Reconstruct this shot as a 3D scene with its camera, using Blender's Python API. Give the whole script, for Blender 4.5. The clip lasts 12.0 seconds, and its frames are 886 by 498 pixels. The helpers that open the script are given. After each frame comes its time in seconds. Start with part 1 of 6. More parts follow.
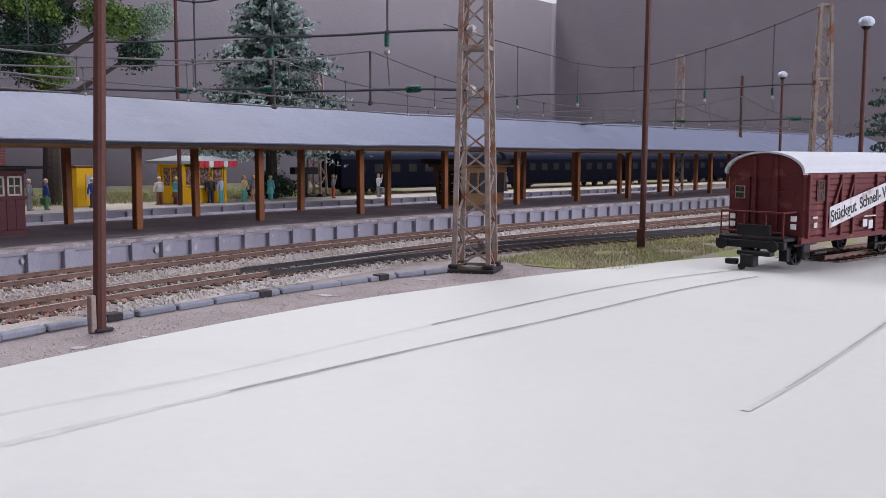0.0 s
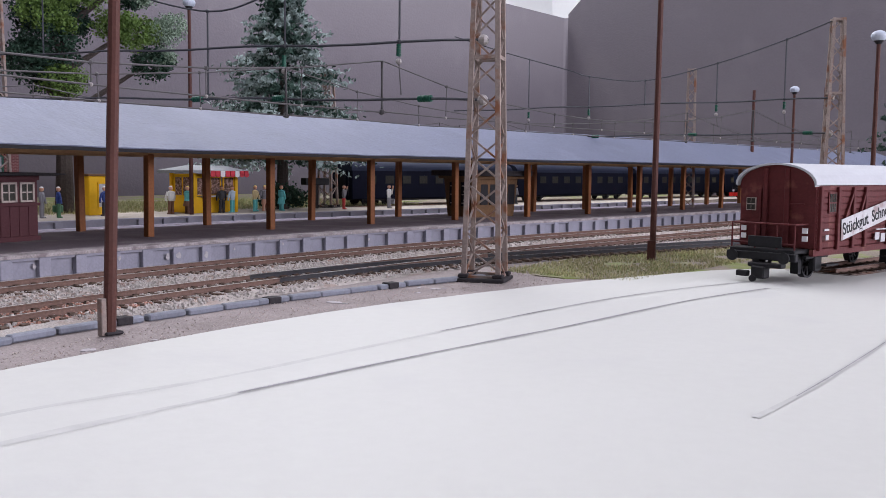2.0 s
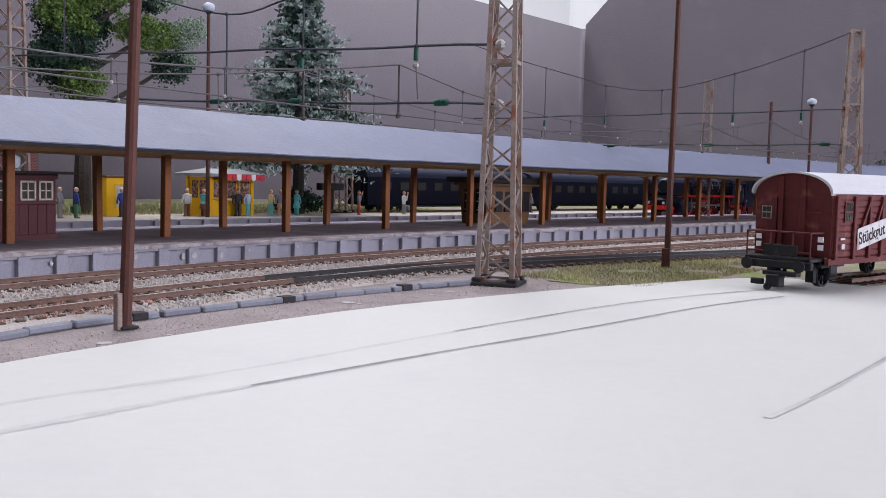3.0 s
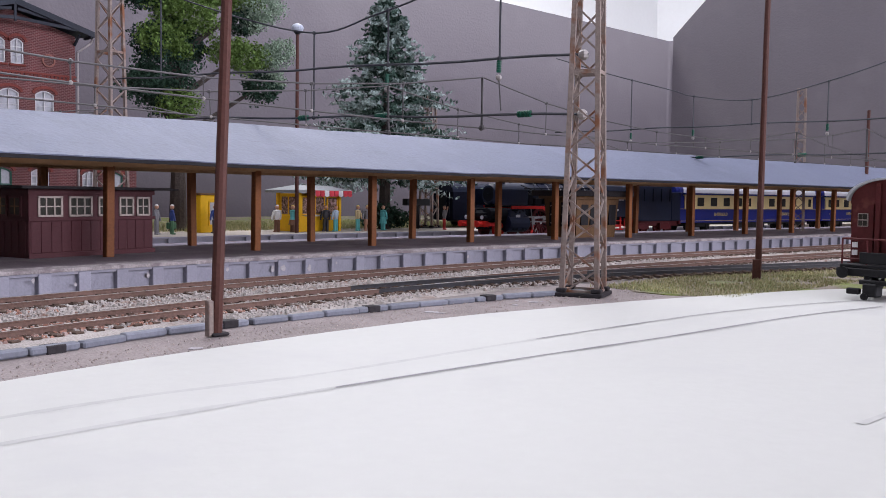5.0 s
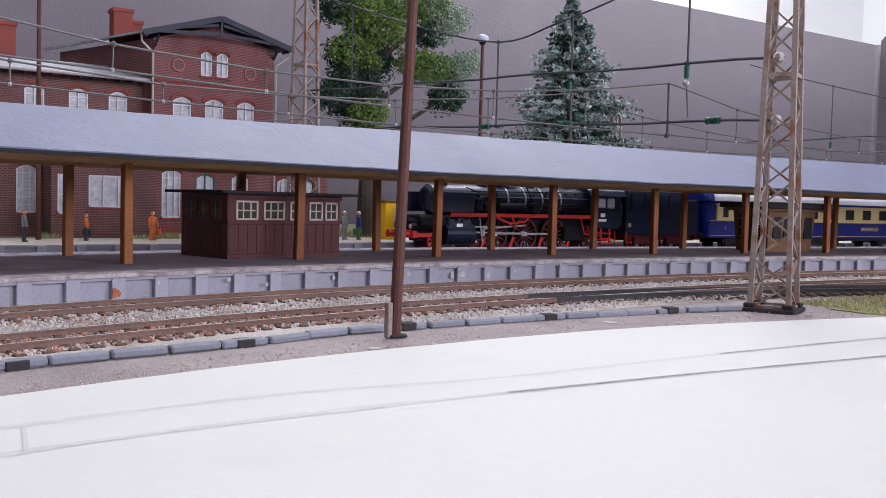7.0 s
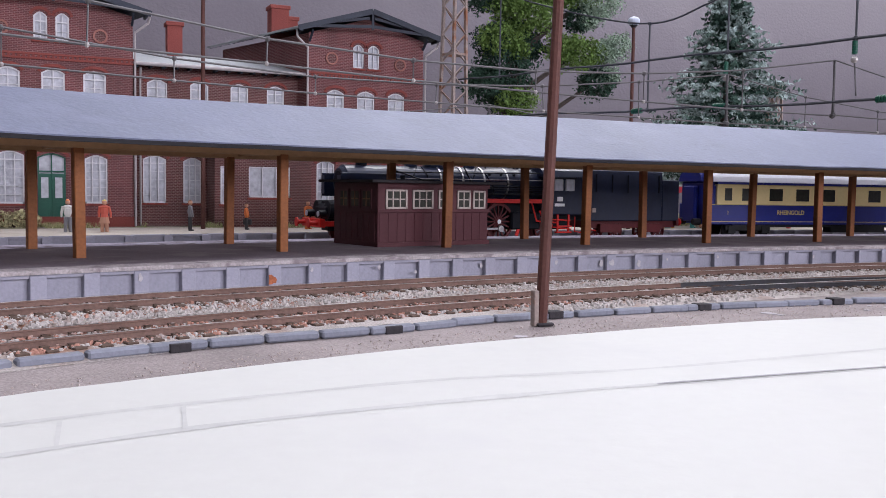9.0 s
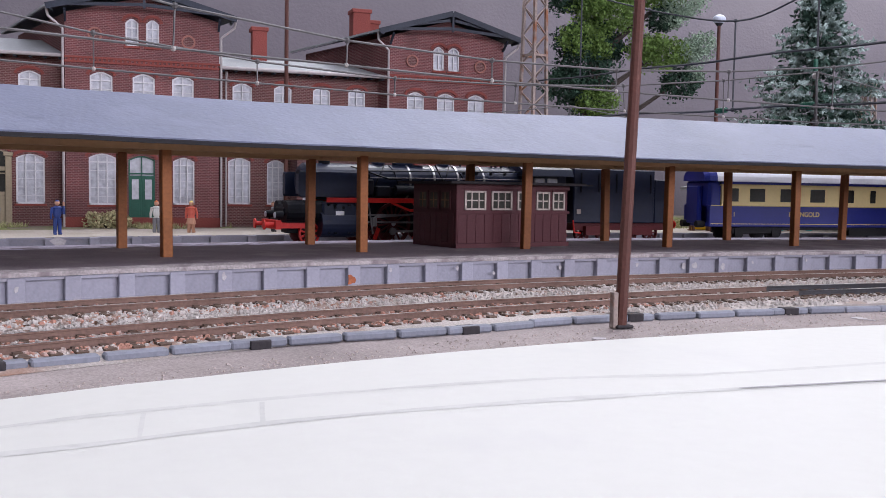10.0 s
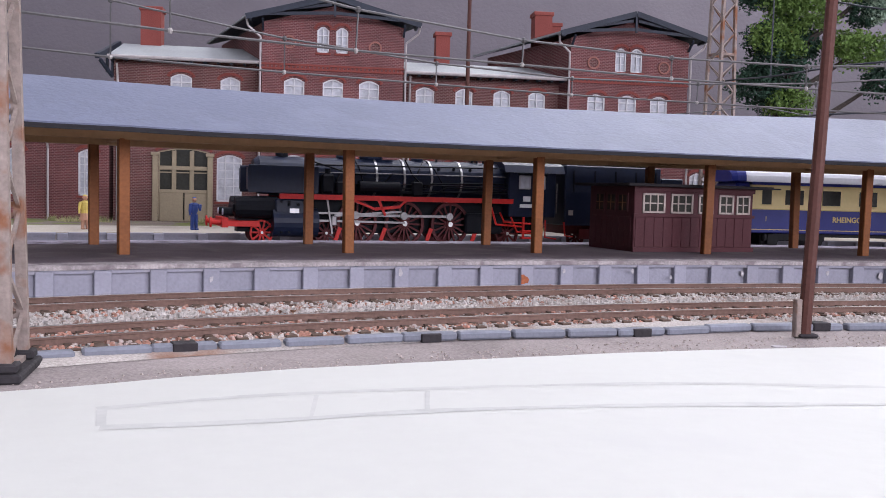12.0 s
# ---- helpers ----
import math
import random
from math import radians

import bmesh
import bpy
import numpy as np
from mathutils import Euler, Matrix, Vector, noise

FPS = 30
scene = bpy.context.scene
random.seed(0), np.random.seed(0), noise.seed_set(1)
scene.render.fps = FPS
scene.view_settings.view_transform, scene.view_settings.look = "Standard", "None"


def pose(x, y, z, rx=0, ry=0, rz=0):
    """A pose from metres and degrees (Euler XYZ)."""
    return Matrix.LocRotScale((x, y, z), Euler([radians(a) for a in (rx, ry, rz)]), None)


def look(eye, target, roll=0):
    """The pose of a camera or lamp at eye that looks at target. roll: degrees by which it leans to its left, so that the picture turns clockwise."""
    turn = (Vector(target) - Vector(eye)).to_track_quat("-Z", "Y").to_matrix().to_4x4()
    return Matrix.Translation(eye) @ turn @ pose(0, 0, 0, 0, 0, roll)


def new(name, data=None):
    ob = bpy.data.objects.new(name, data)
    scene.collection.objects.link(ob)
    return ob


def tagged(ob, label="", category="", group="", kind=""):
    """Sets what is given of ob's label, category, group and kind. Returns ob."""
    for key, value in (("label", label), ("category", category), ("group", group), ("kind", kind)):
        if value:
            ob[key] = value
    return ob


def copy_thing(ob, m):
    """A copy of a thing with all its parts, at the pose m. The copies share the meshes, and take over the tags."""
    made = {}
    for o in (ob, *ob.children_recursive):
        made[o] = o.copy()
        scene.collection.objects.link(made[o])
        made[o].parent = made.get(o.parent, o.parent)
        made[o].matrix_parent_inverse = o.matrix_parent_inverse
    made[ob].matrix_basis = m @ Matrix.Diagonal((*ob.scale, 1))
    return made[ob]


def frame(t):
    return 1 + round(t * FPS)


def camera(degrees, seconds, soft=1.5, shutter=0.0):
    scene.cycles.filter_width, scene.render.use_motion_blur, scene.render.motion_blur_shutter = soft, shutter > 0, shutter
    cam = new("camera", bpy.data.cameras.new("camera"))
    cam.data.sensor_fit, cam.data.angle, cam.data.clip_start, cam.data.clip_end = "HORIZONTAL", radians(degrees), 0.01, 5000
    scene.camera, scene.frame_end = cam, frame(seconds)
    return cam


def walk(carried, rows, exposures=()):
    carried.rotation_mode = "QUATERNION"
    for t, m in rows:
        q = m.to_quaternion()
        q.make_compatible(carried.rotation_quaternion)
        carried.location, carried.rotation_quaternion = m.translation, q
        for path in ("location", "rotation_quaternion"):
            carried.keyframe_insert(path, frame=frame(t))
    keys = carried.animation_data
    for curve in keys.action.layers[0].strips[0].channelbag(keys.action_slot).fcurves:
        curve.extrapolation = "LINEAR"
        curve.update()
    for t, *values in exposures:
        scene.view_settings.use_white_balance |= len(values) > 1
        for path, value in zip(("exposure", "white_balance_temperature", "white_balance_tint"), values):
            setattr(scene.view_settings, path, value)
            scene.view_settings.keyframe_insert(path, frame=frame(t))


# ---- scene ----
PATH = [
    (0, 0.0015, 0.0040, 0.0478, -51.50, -5.64, 0.14),
    (0.5, 0.0014, 0.0041, 0.0475, -51.28, -5.39, 0.32),
    (1, 0.0013, 0.0041, 0.0473, -51.26, -5.21, 0.76),
    (1.5, 0.0015, 0.0040, 0.0467, -51.33, -5.18, 0.70),
    (2, 0.0014, 0.0038, 0.0457, -50.87, -4.78, 0.59),
    (2.5, 0.0009, 0.0035, 0.0443, -50.46, -4.42, 1.18),
    (4.5, 0.0003, 0.0018, 0.0407, -47.08, -3.37, 0.77),
    (5, 0.0004, 0.0012, 0.0403, -44.62, -3.21, 0.75),
    (5.5, 0.0007, 0.0009, 0.0397, -41.41, -2.88, 0.89),
    (6, 0.0011, 0.0011, 0.0393, -38.77, -2.83, 1.11),
    (6.5, 0.0019, 0.0016, 0.0389, -36.10, -2.82, 1.60),
    (7, 0.0024, 0.0020, 0.0388, -33.46, -2.74, 1.45),
    (9, 0.0043, 0.0032, 0.0384, -24.24, -3.63, 0.90),
    (9.5, 0.0048, 0.0035, 0.0381, -21.99, -3.72, 0.88),
    (10, 0.0052, 0.0035, 0.0377, -19.30, -3.54, 0.90),
    (10.5, 0.0053, 0.0034, 0.0374, -16.54, -3.30, 0.94),
    (11, 0.0056, 0.0030, 0.0368, -13.69, -3.44, 1.17),
    (11.5, 0.0060, 0.0023, 0.0363, -10.99, -3.52, 1.87),
    (12, 0.0072, 0.0018, 0.0361, -8.23, -3.49, 1.52),
]


def view(x, y, z, yaw, pitch, roll):
    """A camera pose from its place, its yaw to the left of +y, pitch up and roll."""
    return Matrix.Translation((x, y, z)) @ pose(0, 0, 0, 0, 0, yaw) @ pose(0, 0, 0, 90 + pitch) @ pose(0, 0, 0, 0, 0, roll)


cam = camera(51.0, 12.0, soft=0.2)
walk(cam, [(t, view(*p)) for t, *p in PATH],
     exposures=[(0, 0.0), (2.5, 0.06), (4.5, 0.1), (6.5, 0.2), (9, 0.27), (12, 0.36)])

# ---- light: a room with bright unseen ceiling panels, added fills, and dim light all round ----
world = bpy.data.worlds.new("world")
scene.world = world
world.use_nodes = True
world.node_tree.nodes["Background"].inputs[0].default_value = (0.68, 0.78, 1.0, 1)
world.node_tree.nodes["Background"].inputs[1].default_value = 0.06


def area_lamp(name, x, y, z, w, d, watts, colour, target):
    lamp = bpy.data.lights.new(name, "AREA")
    lamp.shape, lamp.size, lamp.size_y, lamp.energy, lamp.color = "RECTANGLE", w, d, watts, colour
    ob = new(name, lamp)
    ob.matrix_world = look((x, y, z), target)
    return ob


area_lamp("ceiling_lamp", 0.4, 0.55, 1.92, 1.6, 0.8, 12, (0.93, 0.905, 1.045), (0.45, 0.6, 0))
area_lamp("ceiling_lamp", 1.3, 0.75, 1.92, 1.2, 0.6, 9, (0.93, 0.905, 1.045), (1.2, 0.7, 0))
area_lamp("ceiling_lamp", -0.6, 0.75, 1.92, 1.0, 0.6, 3, (0.93, 0.905, 1.045), (-0.3, 0.7, 0))
# added fill, low in front: brightens upright faces and under the canopy
area_lamp("wall_lamp", 1.1, -1.7, 0.55, 2.4, 0.7, 56, (0.94, 0.905, 1.045), (0.4, 0.8, 0.05))
# added behind the backdrop, out of view, to turn the north wall bright white
area_lamp("ceiling_lamp", 1.5, 1.75, 1.92, 1.6, 0.5, 76, (0.97, 0.97, 1.0), (1.5, 2.3, 0.4))

# ---- sizes below are in centimetres of the model ----
S = 0.01


def material(name, colour, rough=0.6, metal=0.0, vary=0.2, grain=0.15, blotch=2.0, bump=0.15, stain=None, stain_amount=0.0, spread=0.0):
    """A painted or raw surface: fine grain and larger blotches (sizes in cm), relief, and stains of another colour."""
    m = bpy.data.materials.new(name)
    m.use_nodes = True
    n, l = m.node_tree.nodes, m.node_tree.links
    b = n["Principled BSDF"]
    b.inputs["Roughness"].default_value, b.inputs["Metallic"].default_value = rough, metal
    b.inputs["Specular IOR Level"].default_value = 0.2
    co = n.new("ShaderNodeTexCoord")
    fine, wide = n.new("ShaderNodeTexNoise"), n.new("ShaderNodeTexNoise")
    for node, size in ((fine, grain), (wide, blotch)):
        node.inputs["Scale"].default_value = 1 / (size * S)
        node.inputs["Detail"].default_value = 4
        l.new(co.outputs["Object"], node.inputs["Vector"])
    add = n.new("ShaderNodeMath")
    add.operation = "ADD"
    l.new(fine.outputs["Fac"], add.inputs[0]), l.new(wide.outputs["Fac"], add.inputs[1])
    ramp = n.new("ShaderNodeMapRange")
    ramp.inputs["From Min"].default_value, ramp.inputs["From Max"].default_value = 0.6, 1.4
    ramp.inputs["To Min"].default_value, ramp.inputs["To Max"].default_value = 1 - vary, 1 + vary
    l.new(add.outputs[0], ramp.inputs["Value"])
    value = ramp.outputs[0]
    if spread:
        info, sp = n.new("ShaderNodeObjectInfo"), n.new("ShaderNodeMapRange")
        sp.inputs["To Min"].default_value, sp.inputs["To Max"].default_value = 1 - spread, 1 + spread
        l.new(info.outputs["Random"], sp.inputs["Value"])
        mul = n.new("ShaderNodeMath")
        mul.operation = "MULTIPLY"
        l.new(value, mul.inputs[0]), l.new(sp.outputs[0], mul.inputs[1])
        value = mul.outputs[0]
    tint = n.new("ShaderNodeVectorMath")
    tint.operation = "SCALE"
    tint.inputs[0].default_value = colour
    l.new(value, tint.inputs["Scale"])
    out = tint.outputs[0]
    if stain:
        spot, cut, mix = n.new("ShaderNodeTexNoise"), n.new("ShaderNodeMapRange"), n.new("ShaderNodeMix")
        spot.inputs["Scale"].default_value, spot.inputs["Detail"].default_value = 1 / (blotch * 0.6 * S), 8
        l.new(co.outputs["Object"], spot.inputs["Vector"])
        cut.inputs["From Min"].default_value, cut.inputs["From Max"].default_value = 0.62 - stain_amount * 0.3, 0.72 - stain_amount * 0.2
        l.new(spot.outputs["Fac"], cut.inputs["Value"])
        mix.data_type = "RGBA"
        l.new(cut.outputs[0], mix.inputs["Factor"])
        l.new(out, mix.inputs["A"])
        mix.inputs["B"].default_value = (*stain, 1)
        out = mix.outputs["Result"]
    l.new(out, b.inputs["Base Color"])
    if bump:
        bu = n.new("ShaderNodeBump")
        bu.inputs["Strength"].default_value, bu.inputs["Distance"].default_value = bump, grain * S * 0.5
        l.new(fine.outputs["Fac"], bu.inputs["Height"])
        l.new(bu.outputs[0], b.inputs["Normal"])
    return m


def brick_material(name, a, b_, mortar, length, height, rough=0.8):
    """Fine courses of brick on upright walls."""
    m = bpy.data.materials.new(name)
    m.use_nodes = True
    n, l = m.node_tree.nodes, m.node_tree.links
    b = n["Principled BSDF"]
    b.inputs["Roughness"].default_value = rough
    co, sep, add, com = n.new("ShaderNodeTexCoord"), n.new("ShaderNodeSeparateXYZ"), n.new("ShaderNodeMath"), n.new("ShaderNodeCombineXYZ")
    l.new(co.outputs["Object"], sep.inputs[0])
    l.new(sep.outputs[0], add.inputs[0]), l.new(sep.outputs[1], add.inputs[1])
    l.new(add.outputs[0], com.inputs[0]), l.new(sep.outputs[2], com.inputs[1])
    br = n.new("ShaderNodeTexBrick")
    l.new(com.outputs[0], br.inputs["Vector"])
    br.inputs["Color1"].default_value, br.inputs["Color2"].default_value, br.inputs["Mortar"].default_value = (*a, 1), (*b_, 1), (*mortar, 1)
    br.inputs["Scale"].default_value = 1.0
    br.inputs["Brick Width"].default_value, br.inputs["Row Height"].default_value = length * S, height * S
    br.inputs["Mortar Size"].default_value = 0.022 * S
    br.inputs["Mortar Smooth"].default_value = 0.4
    wide, ramp, mul = n.new("ShaderNodeTexNoise"), n.new("ShaderNodeMapRange"), n.new("ShaderNodeVectorMath")
    wide.inputs["Scale"].default_value, wide.inputs["Detail"].default_value = 1 / (2.5 * S), 6
    l.new(co.outputs["Object"], wide.inputs["Vector"])
    ramp.inputs["From Min"].default_value, ramp.inputs["From Max"].default_value = 0.3, 0.7
    ramp.inputs["To Min"].default_value, ramp.inputs["To Max"].default_value = 0.72, 1.25
    l.new(wide.outputs["Fac"], ramp.inputs["Value"])
    mul.operation = "SCALE"
    l.new(br.outputs["Color"], mul.inputs[0]), l.new(ramp.outputs[0], mul.inputs["Scale"])
    l.new(mul.outputs[0], b.inputs["Base Color"])
    bu = n.new("ShaderNodeBump")
    bu.inputs["Strength"].default_value, bu.inputs["Distance"].default_value = 0.5, 0.02 * S
    bu.invert = True
    l.new(br.outputs["Fac"], bu.inputs["Height"]), l.new(bu.outputs[0], b.inputs["Normal"])
    return m


def glass_material(name, tint=(0.9, 0.95, 1.0), alpha=0.25):
    m = bpy.data.materials.new(name)
    m.use_nodes = True
    b = m.node_tree.nodes["Principled BSDF"]
    b.inputs["Base Color"].default_value, b.inputs["Roughness"].default_value, b.inputs["Alpha"].default_value = (*tint, 1), 0.08, alpha
    return m


M = dict(
    board=material("white_board", (0.475, 0.481, 0.458), 0.55, vary=0.025, grain=0.4, blotch=7, bump=0.04, stain=(0.455, 0.46, 0.445), stain_amount=0.10),
    pencil=material("pencil", (0.25, 0.245, 0.255), 0.6, vary=0.35, grain=0.3, blotch=2, bump=0),
    smudge=material("pencil_smudge", (0.425, 0.428, 0.415), 0.6, vary=0.12, grain=0.3, blotch=2, bump=0),
    sand=material("sandy_gravel", (0.25, 0.218, 0.213), 0.95, vary=0.4, grain=0.07, blotch=3, bump=0.9),
    soil=material("ground", (0.20, 0.17, 0.14), 0.95, vary=0.4, grain=0.1, blotch=4, bump=0.8, stain=(0.16, 0.19, 0.06), stain_amount=0.5),
    ballast=material("ballast", (0.35, 0.32, 0.30), 0.95, vary=0.5, grain=0.06, blotch=5, bump=0.9, stain=(0.21, 0.115, 0.08), stain_amount=0.35, spread=0.25),
    rust=material("rusty_rail", (0.15, 0.095, 0.077), 0.75, vary=0.3, grain=0.1, blotch=2, bump=0.3),
    railtop=material("polished_rail", (0.50, 0.48, 0.47), 0.3, 1.0, vary=0.15, bump=0),
    darkrail=material("dark_switch_rail", (0.04, 0.04, 0.045), 0.5, vary=0.3),
    sleeper=material("sleeper", (0.085, 0.06, 0.048), 0.85, vary=0.4, grain=0.1, blotch=1.5, bump=0.5, stain=(0.18, 0.085, 0.05), stain_amount=0.3),
    concrete=material("grey_edge", (0.265, 0.265, 0.315), 0.75, vary=0.14, grain=0.12, blotch=2, bump=0.25, stain=(0.31, 0.29, 0.30), stain_amount=0.3, spread=0.06),
    platform=material("platform_top", (0.15, 0.125, 0.14), 0.92, vary=0.35, grain=0.09, blotch=3, bump=0.6, stain=(0.20, 0.175, 0.18), stain_amount=0.3),
    lilacgrit=material("lilac_grit", (0.33, 0.30, 0.38), 0.95, vary=0.35, grain=0.07, blotch=1.5, bump=0.7, stain=(0.17, 0.14, 0.16), stain_amount=0.35),
    paving=material("pale_sand", (0.37, 0.335, 0.29), 0.95, vary=0.25, grain=0.1, blotch=3, bump=0.5),
    grass=material("static_grass", (0.25, 0.27, 0.12), 0.9, vary=0.5, grain=0.15, blotch=2.5, bump=0.6),
    grassdry=material("dry_grass", (0.40, 0.37, 0.21), 0.9, vary=0.5, grain=0.15, blotch=2.5, bump=0.6),
    duct=material("grey_duct", (0.17, 0.18, 0.215), 0.7, vary=0.2, grain=0.12, blotch=1.5, bump=0.3, spread=0.12),
    roofgrey=material("canopy_paint", (0.116, 0.130, 0.188), 0.62, vary=0.12, grain=0.25, blotch=5, bump=0.22, stain=(0.132, 0.147, 0.207), stain_amount=0.2),
    wood=material("stained_wood", (0.185, 0.068, 0.024), 0.6, vary=0.25, grain=0.12, blotch=1.5, bump=0.3, spread=0.2),
    beam=material("pale_wood", (0.40, 0.245, 0.13), 0.65, vary=0.15, grain=0.2, blotch=3, bump=0.2),
    fascia=material("dark_fascia", (0.008, 0.007, 0.010), 0.6, vary=0.3),
    hut=material("maroon_planks", (0.060, 0.018, 0.022), 0.55, vary=0.2, grain=0.1, blotch=2, bump=0.3),
    hutroof=material("tar_roof", (0.03, 0.027, 0.03), 0.8, vary=0.3, bump=0.4),
    sash=material("beige_sash", (0.35, 0.30, 0.27), 0.6, vary=0.1),
    stall=material("ochre_wood", (0.13, 0.07, 0.032), 0.65, vary=0.3, grain=0.12, blotch=1.2, bump=0.3),
    brick=brick_material("red_brick", (0.123, 0.028, 0.030), (0.086, 0.023, 0.026), (0.19, 0.10, 0.095), 0.3, 0.115),
    brickdark=brick_material("dark_brick", (0.10, 0.026, 0.025), (0.07, 0.02, 0.02), (0.17, 0.105, 0.095), 0.3, 0.115),
    trimbrick=material("brick_trim", (0.19, 0.05, 0.042), 0.8, vary=0.2, grain=0.1, bump=0.5),
    palebrick=material("pale_brick_ring", (0.27, 0.12, 0.10), 0.8, vary=0.2, grain=0.1, bump=0.4),
    slate=material("slate_roof", (0.25, 0.265, 0.275), 0.7, vary=0.12, grain=0.2, blotch=2, bump=0.3),
    bluewood=material("blue_black_wood", (0.022, 0.027, 0.04), 0.55, vary=0.25),
    white=material("white_paint", (0.72, 0.72, 0.73), 0.5, vary=0.05),
    housewhite=material("old_white_paint", (0.55, 0.55, 0.57), 0.55, vary=0.12, grain=0.15, blotch=1.0),
    dullwhite=material("weathered_white", (0.46, 0.455, 0.47), 0.6, vary=0.2, grain=0.1, blotch=1.0, bump=0.1, stain=(0.28, 0.22, 0.22), stain_amount=0.25),
    curtain=material("pale_curtain", (0.41, 0.42, 0.46), 0.8, vary=0.3, grain=0.3, blotch=0.7, bump=0.2),
    beigedoor=material("beige_door", (0.27, 0.225, 0.155), 0.6, vary=0.12),
    greendoor=material("green_door", (0.02, 0.085, 0.06), 0.5, vary=0.15),
    pipe=material("zinc_pipe", (0.36, 0.33, 0.33), 0.5, 0.3, vary=0.15),
    black=material("loco_black", (0.007, 0.012, 0.032), 0.4, vary=0.3, grain=0.2, bump=0.05),
    soot=material("satin_black", (0.008, 0.009, 0.013), 0.5, vary=0.3, grain=0.1, bump=0.15),
    red=material("wheel_red", (0.52, 0.022, 0.018), 0.45, vary=0.2, bump=0.05),
    darkred=material("dark_wheel_red", (0.085, 0.011, 0.014), 0.5, vary=0.25, bump=0.05),
    steel=material("bright_steel", (0.42, 0.42, 0.43), 0.35, 0.9, vary=0.1, bump=0),
    rodsteel=material("rod_steel", (0.21, 0.20, 0.205), 0.45, 0.8, vary=0.25, grain=0.12, bump=0.1),
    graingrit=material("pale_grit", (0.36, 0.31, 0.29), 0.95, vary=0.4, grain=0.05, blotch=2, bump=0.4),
    coal=material("coal", (0.07, 0.08, 0.11), 0.45, vary=0.5, grain=0.12, bump=0.6),
    blue=material("coach_blue", (0.013, 0.021, 0.18), 0.32, vary=0.12, bump=0.03),
    cream=material("coach_cream", (0.76, 0.62, 0.31), 0.4, vary=0.06, bump=0.03),
    silver=material("silver_roof", (0.74, 0.75, 0.79), 0.45, vary=0.08, bump=0.1),
    gold=material("gold_line", (0.55, 0.42, 0.16), 0.4, vary=0.05, bump=0),
    navy=material("dark_blue_coach", (0.004, 0.005, 0.013), 0.75, vary=0.2, bump=0.05),
    navyroof=material("grey_blue_roof", (0.016, 0.02, 0.036), 0.7, vary=0.2),
    shopglass=material("shop_window", (0.16, 0.10, 0.07), 0.25, vary=0.9, grain=0.25, blotch=0.3, bump=0, stain=(0.45, 0.30, 0.28), stain_amount=0.5),
    darkglass=material("dark_window", (0.035, 0.035, 0.03), 0.12, vary=0.3, bump=0),
    wagonred=material("freight_red", (0.085, 0.016, 0.017), 0.62, vary=0.22, grain=0.12, blotch=1.2, bump=0.25, stain=(0.15, 0.05, 0.04), stain_amount=0.12),
    wagonroof=material("wagon_roof", (0.45, 0.465, 0.49), 0.6, vary=0.06, grain=0.2, blotch=2.5, bump=0.1),
    mast=material("rusty_mast", (0.24, 0.195, 0.175), 0.75, vary=0.3, grain=0.12, blotch=1.5, bump=0.4, stain=(0.20, 0.09, 0.05), stain_amount=0.35),
    pole=material("brown_pole", (0.075, 0.030, 0.024), 0.6, vary=0.25, grain=0.1, bump=0.2),
    wire=material("wire", (0.10, 0.097, 0.10), 0.5, 0.4, vary=0.2, bump=0),
    wiredark=material("dark_wire", (0.06, 0.065, 0.075), 0.5, 0.2, vary=0.2, bump=0),
    insulator=material("green_insulator", (0.012, 0.085, 0.055), 0.3, vary=0.15, bump=0),
    solder=material("solder", (0.36, 0.34, 0.33), 0.4, 0.5, vary=0.2),
    lampglass=material("opal_glass", (0.42, 0.46, 0.54), 0.3, vary=0.05, bump=0),
    yellow=material("yellow_paint", (0.80, 0.46, 0.015), 0.45, vary=0.08, bump=0.05),
    awning=material("red_awning", (0.55, 0.05, 0.07), 0.6, vary=0.3, grain=0.3, blotch=0.4),
    bark=material("bark", (0.055, 0.045, 0.04), 0.9, vary=0.4, grain=0.15, bump=0.9),
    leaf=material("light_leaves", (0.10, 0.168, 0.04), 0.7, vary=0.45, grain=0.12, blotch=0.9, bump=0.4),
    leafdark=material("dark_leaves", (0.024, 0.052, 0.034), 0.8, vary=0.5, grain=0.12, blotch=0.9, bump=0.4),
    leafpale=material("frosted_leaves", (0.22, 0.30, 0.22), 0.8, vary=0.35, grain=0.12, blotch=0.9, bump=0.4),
    needle=material("spruce_needles", (0.04, 0.075, 0.058), 0.8, vary=0.4, grain=0.1, blotch=0.8, bump=0.4),
    needlepale=material("frosted_needles", (0.27, 0.34, 0.32), 0.85, vary=0.3, grain=0.1, blotch=0.8, bump=0.4),
    backdrop=material("grey_backdrop", (0.138, 0.126, 0.143), 0.8, vary=0.05, grain=0.35, blotch=15, bump=0.25, stain=(0.15, 0.137, 0.154), stain_amount=0.3),
    roomwall=material("room_white", (0.82, 0.83, 0.85), 0.8, vary=0.02, grain=2, blotch=30, bump=0.05),
    floor=material("room_floor", (0.25, 0.22, 0.2), 0.7, vary=0.1, grain=3, blotch=30),
    skin=material("figure_skin", (0.55, 0.30, 0.20), 0.6, vary=0.1),
    coping=material("rough_coping", (0.33, 0.30, 0.30), 0.95, vary=0.45, grain=0.09, blotch=1.0, bump=1.0, stain=(0.20, 0.17, 0.18), stain_amount=0.4),
    rubber=material("black_metal", (0.014, 0.014, 0.016), 0.6, vary=0.3, grain=0.1, bump=0.2),
)
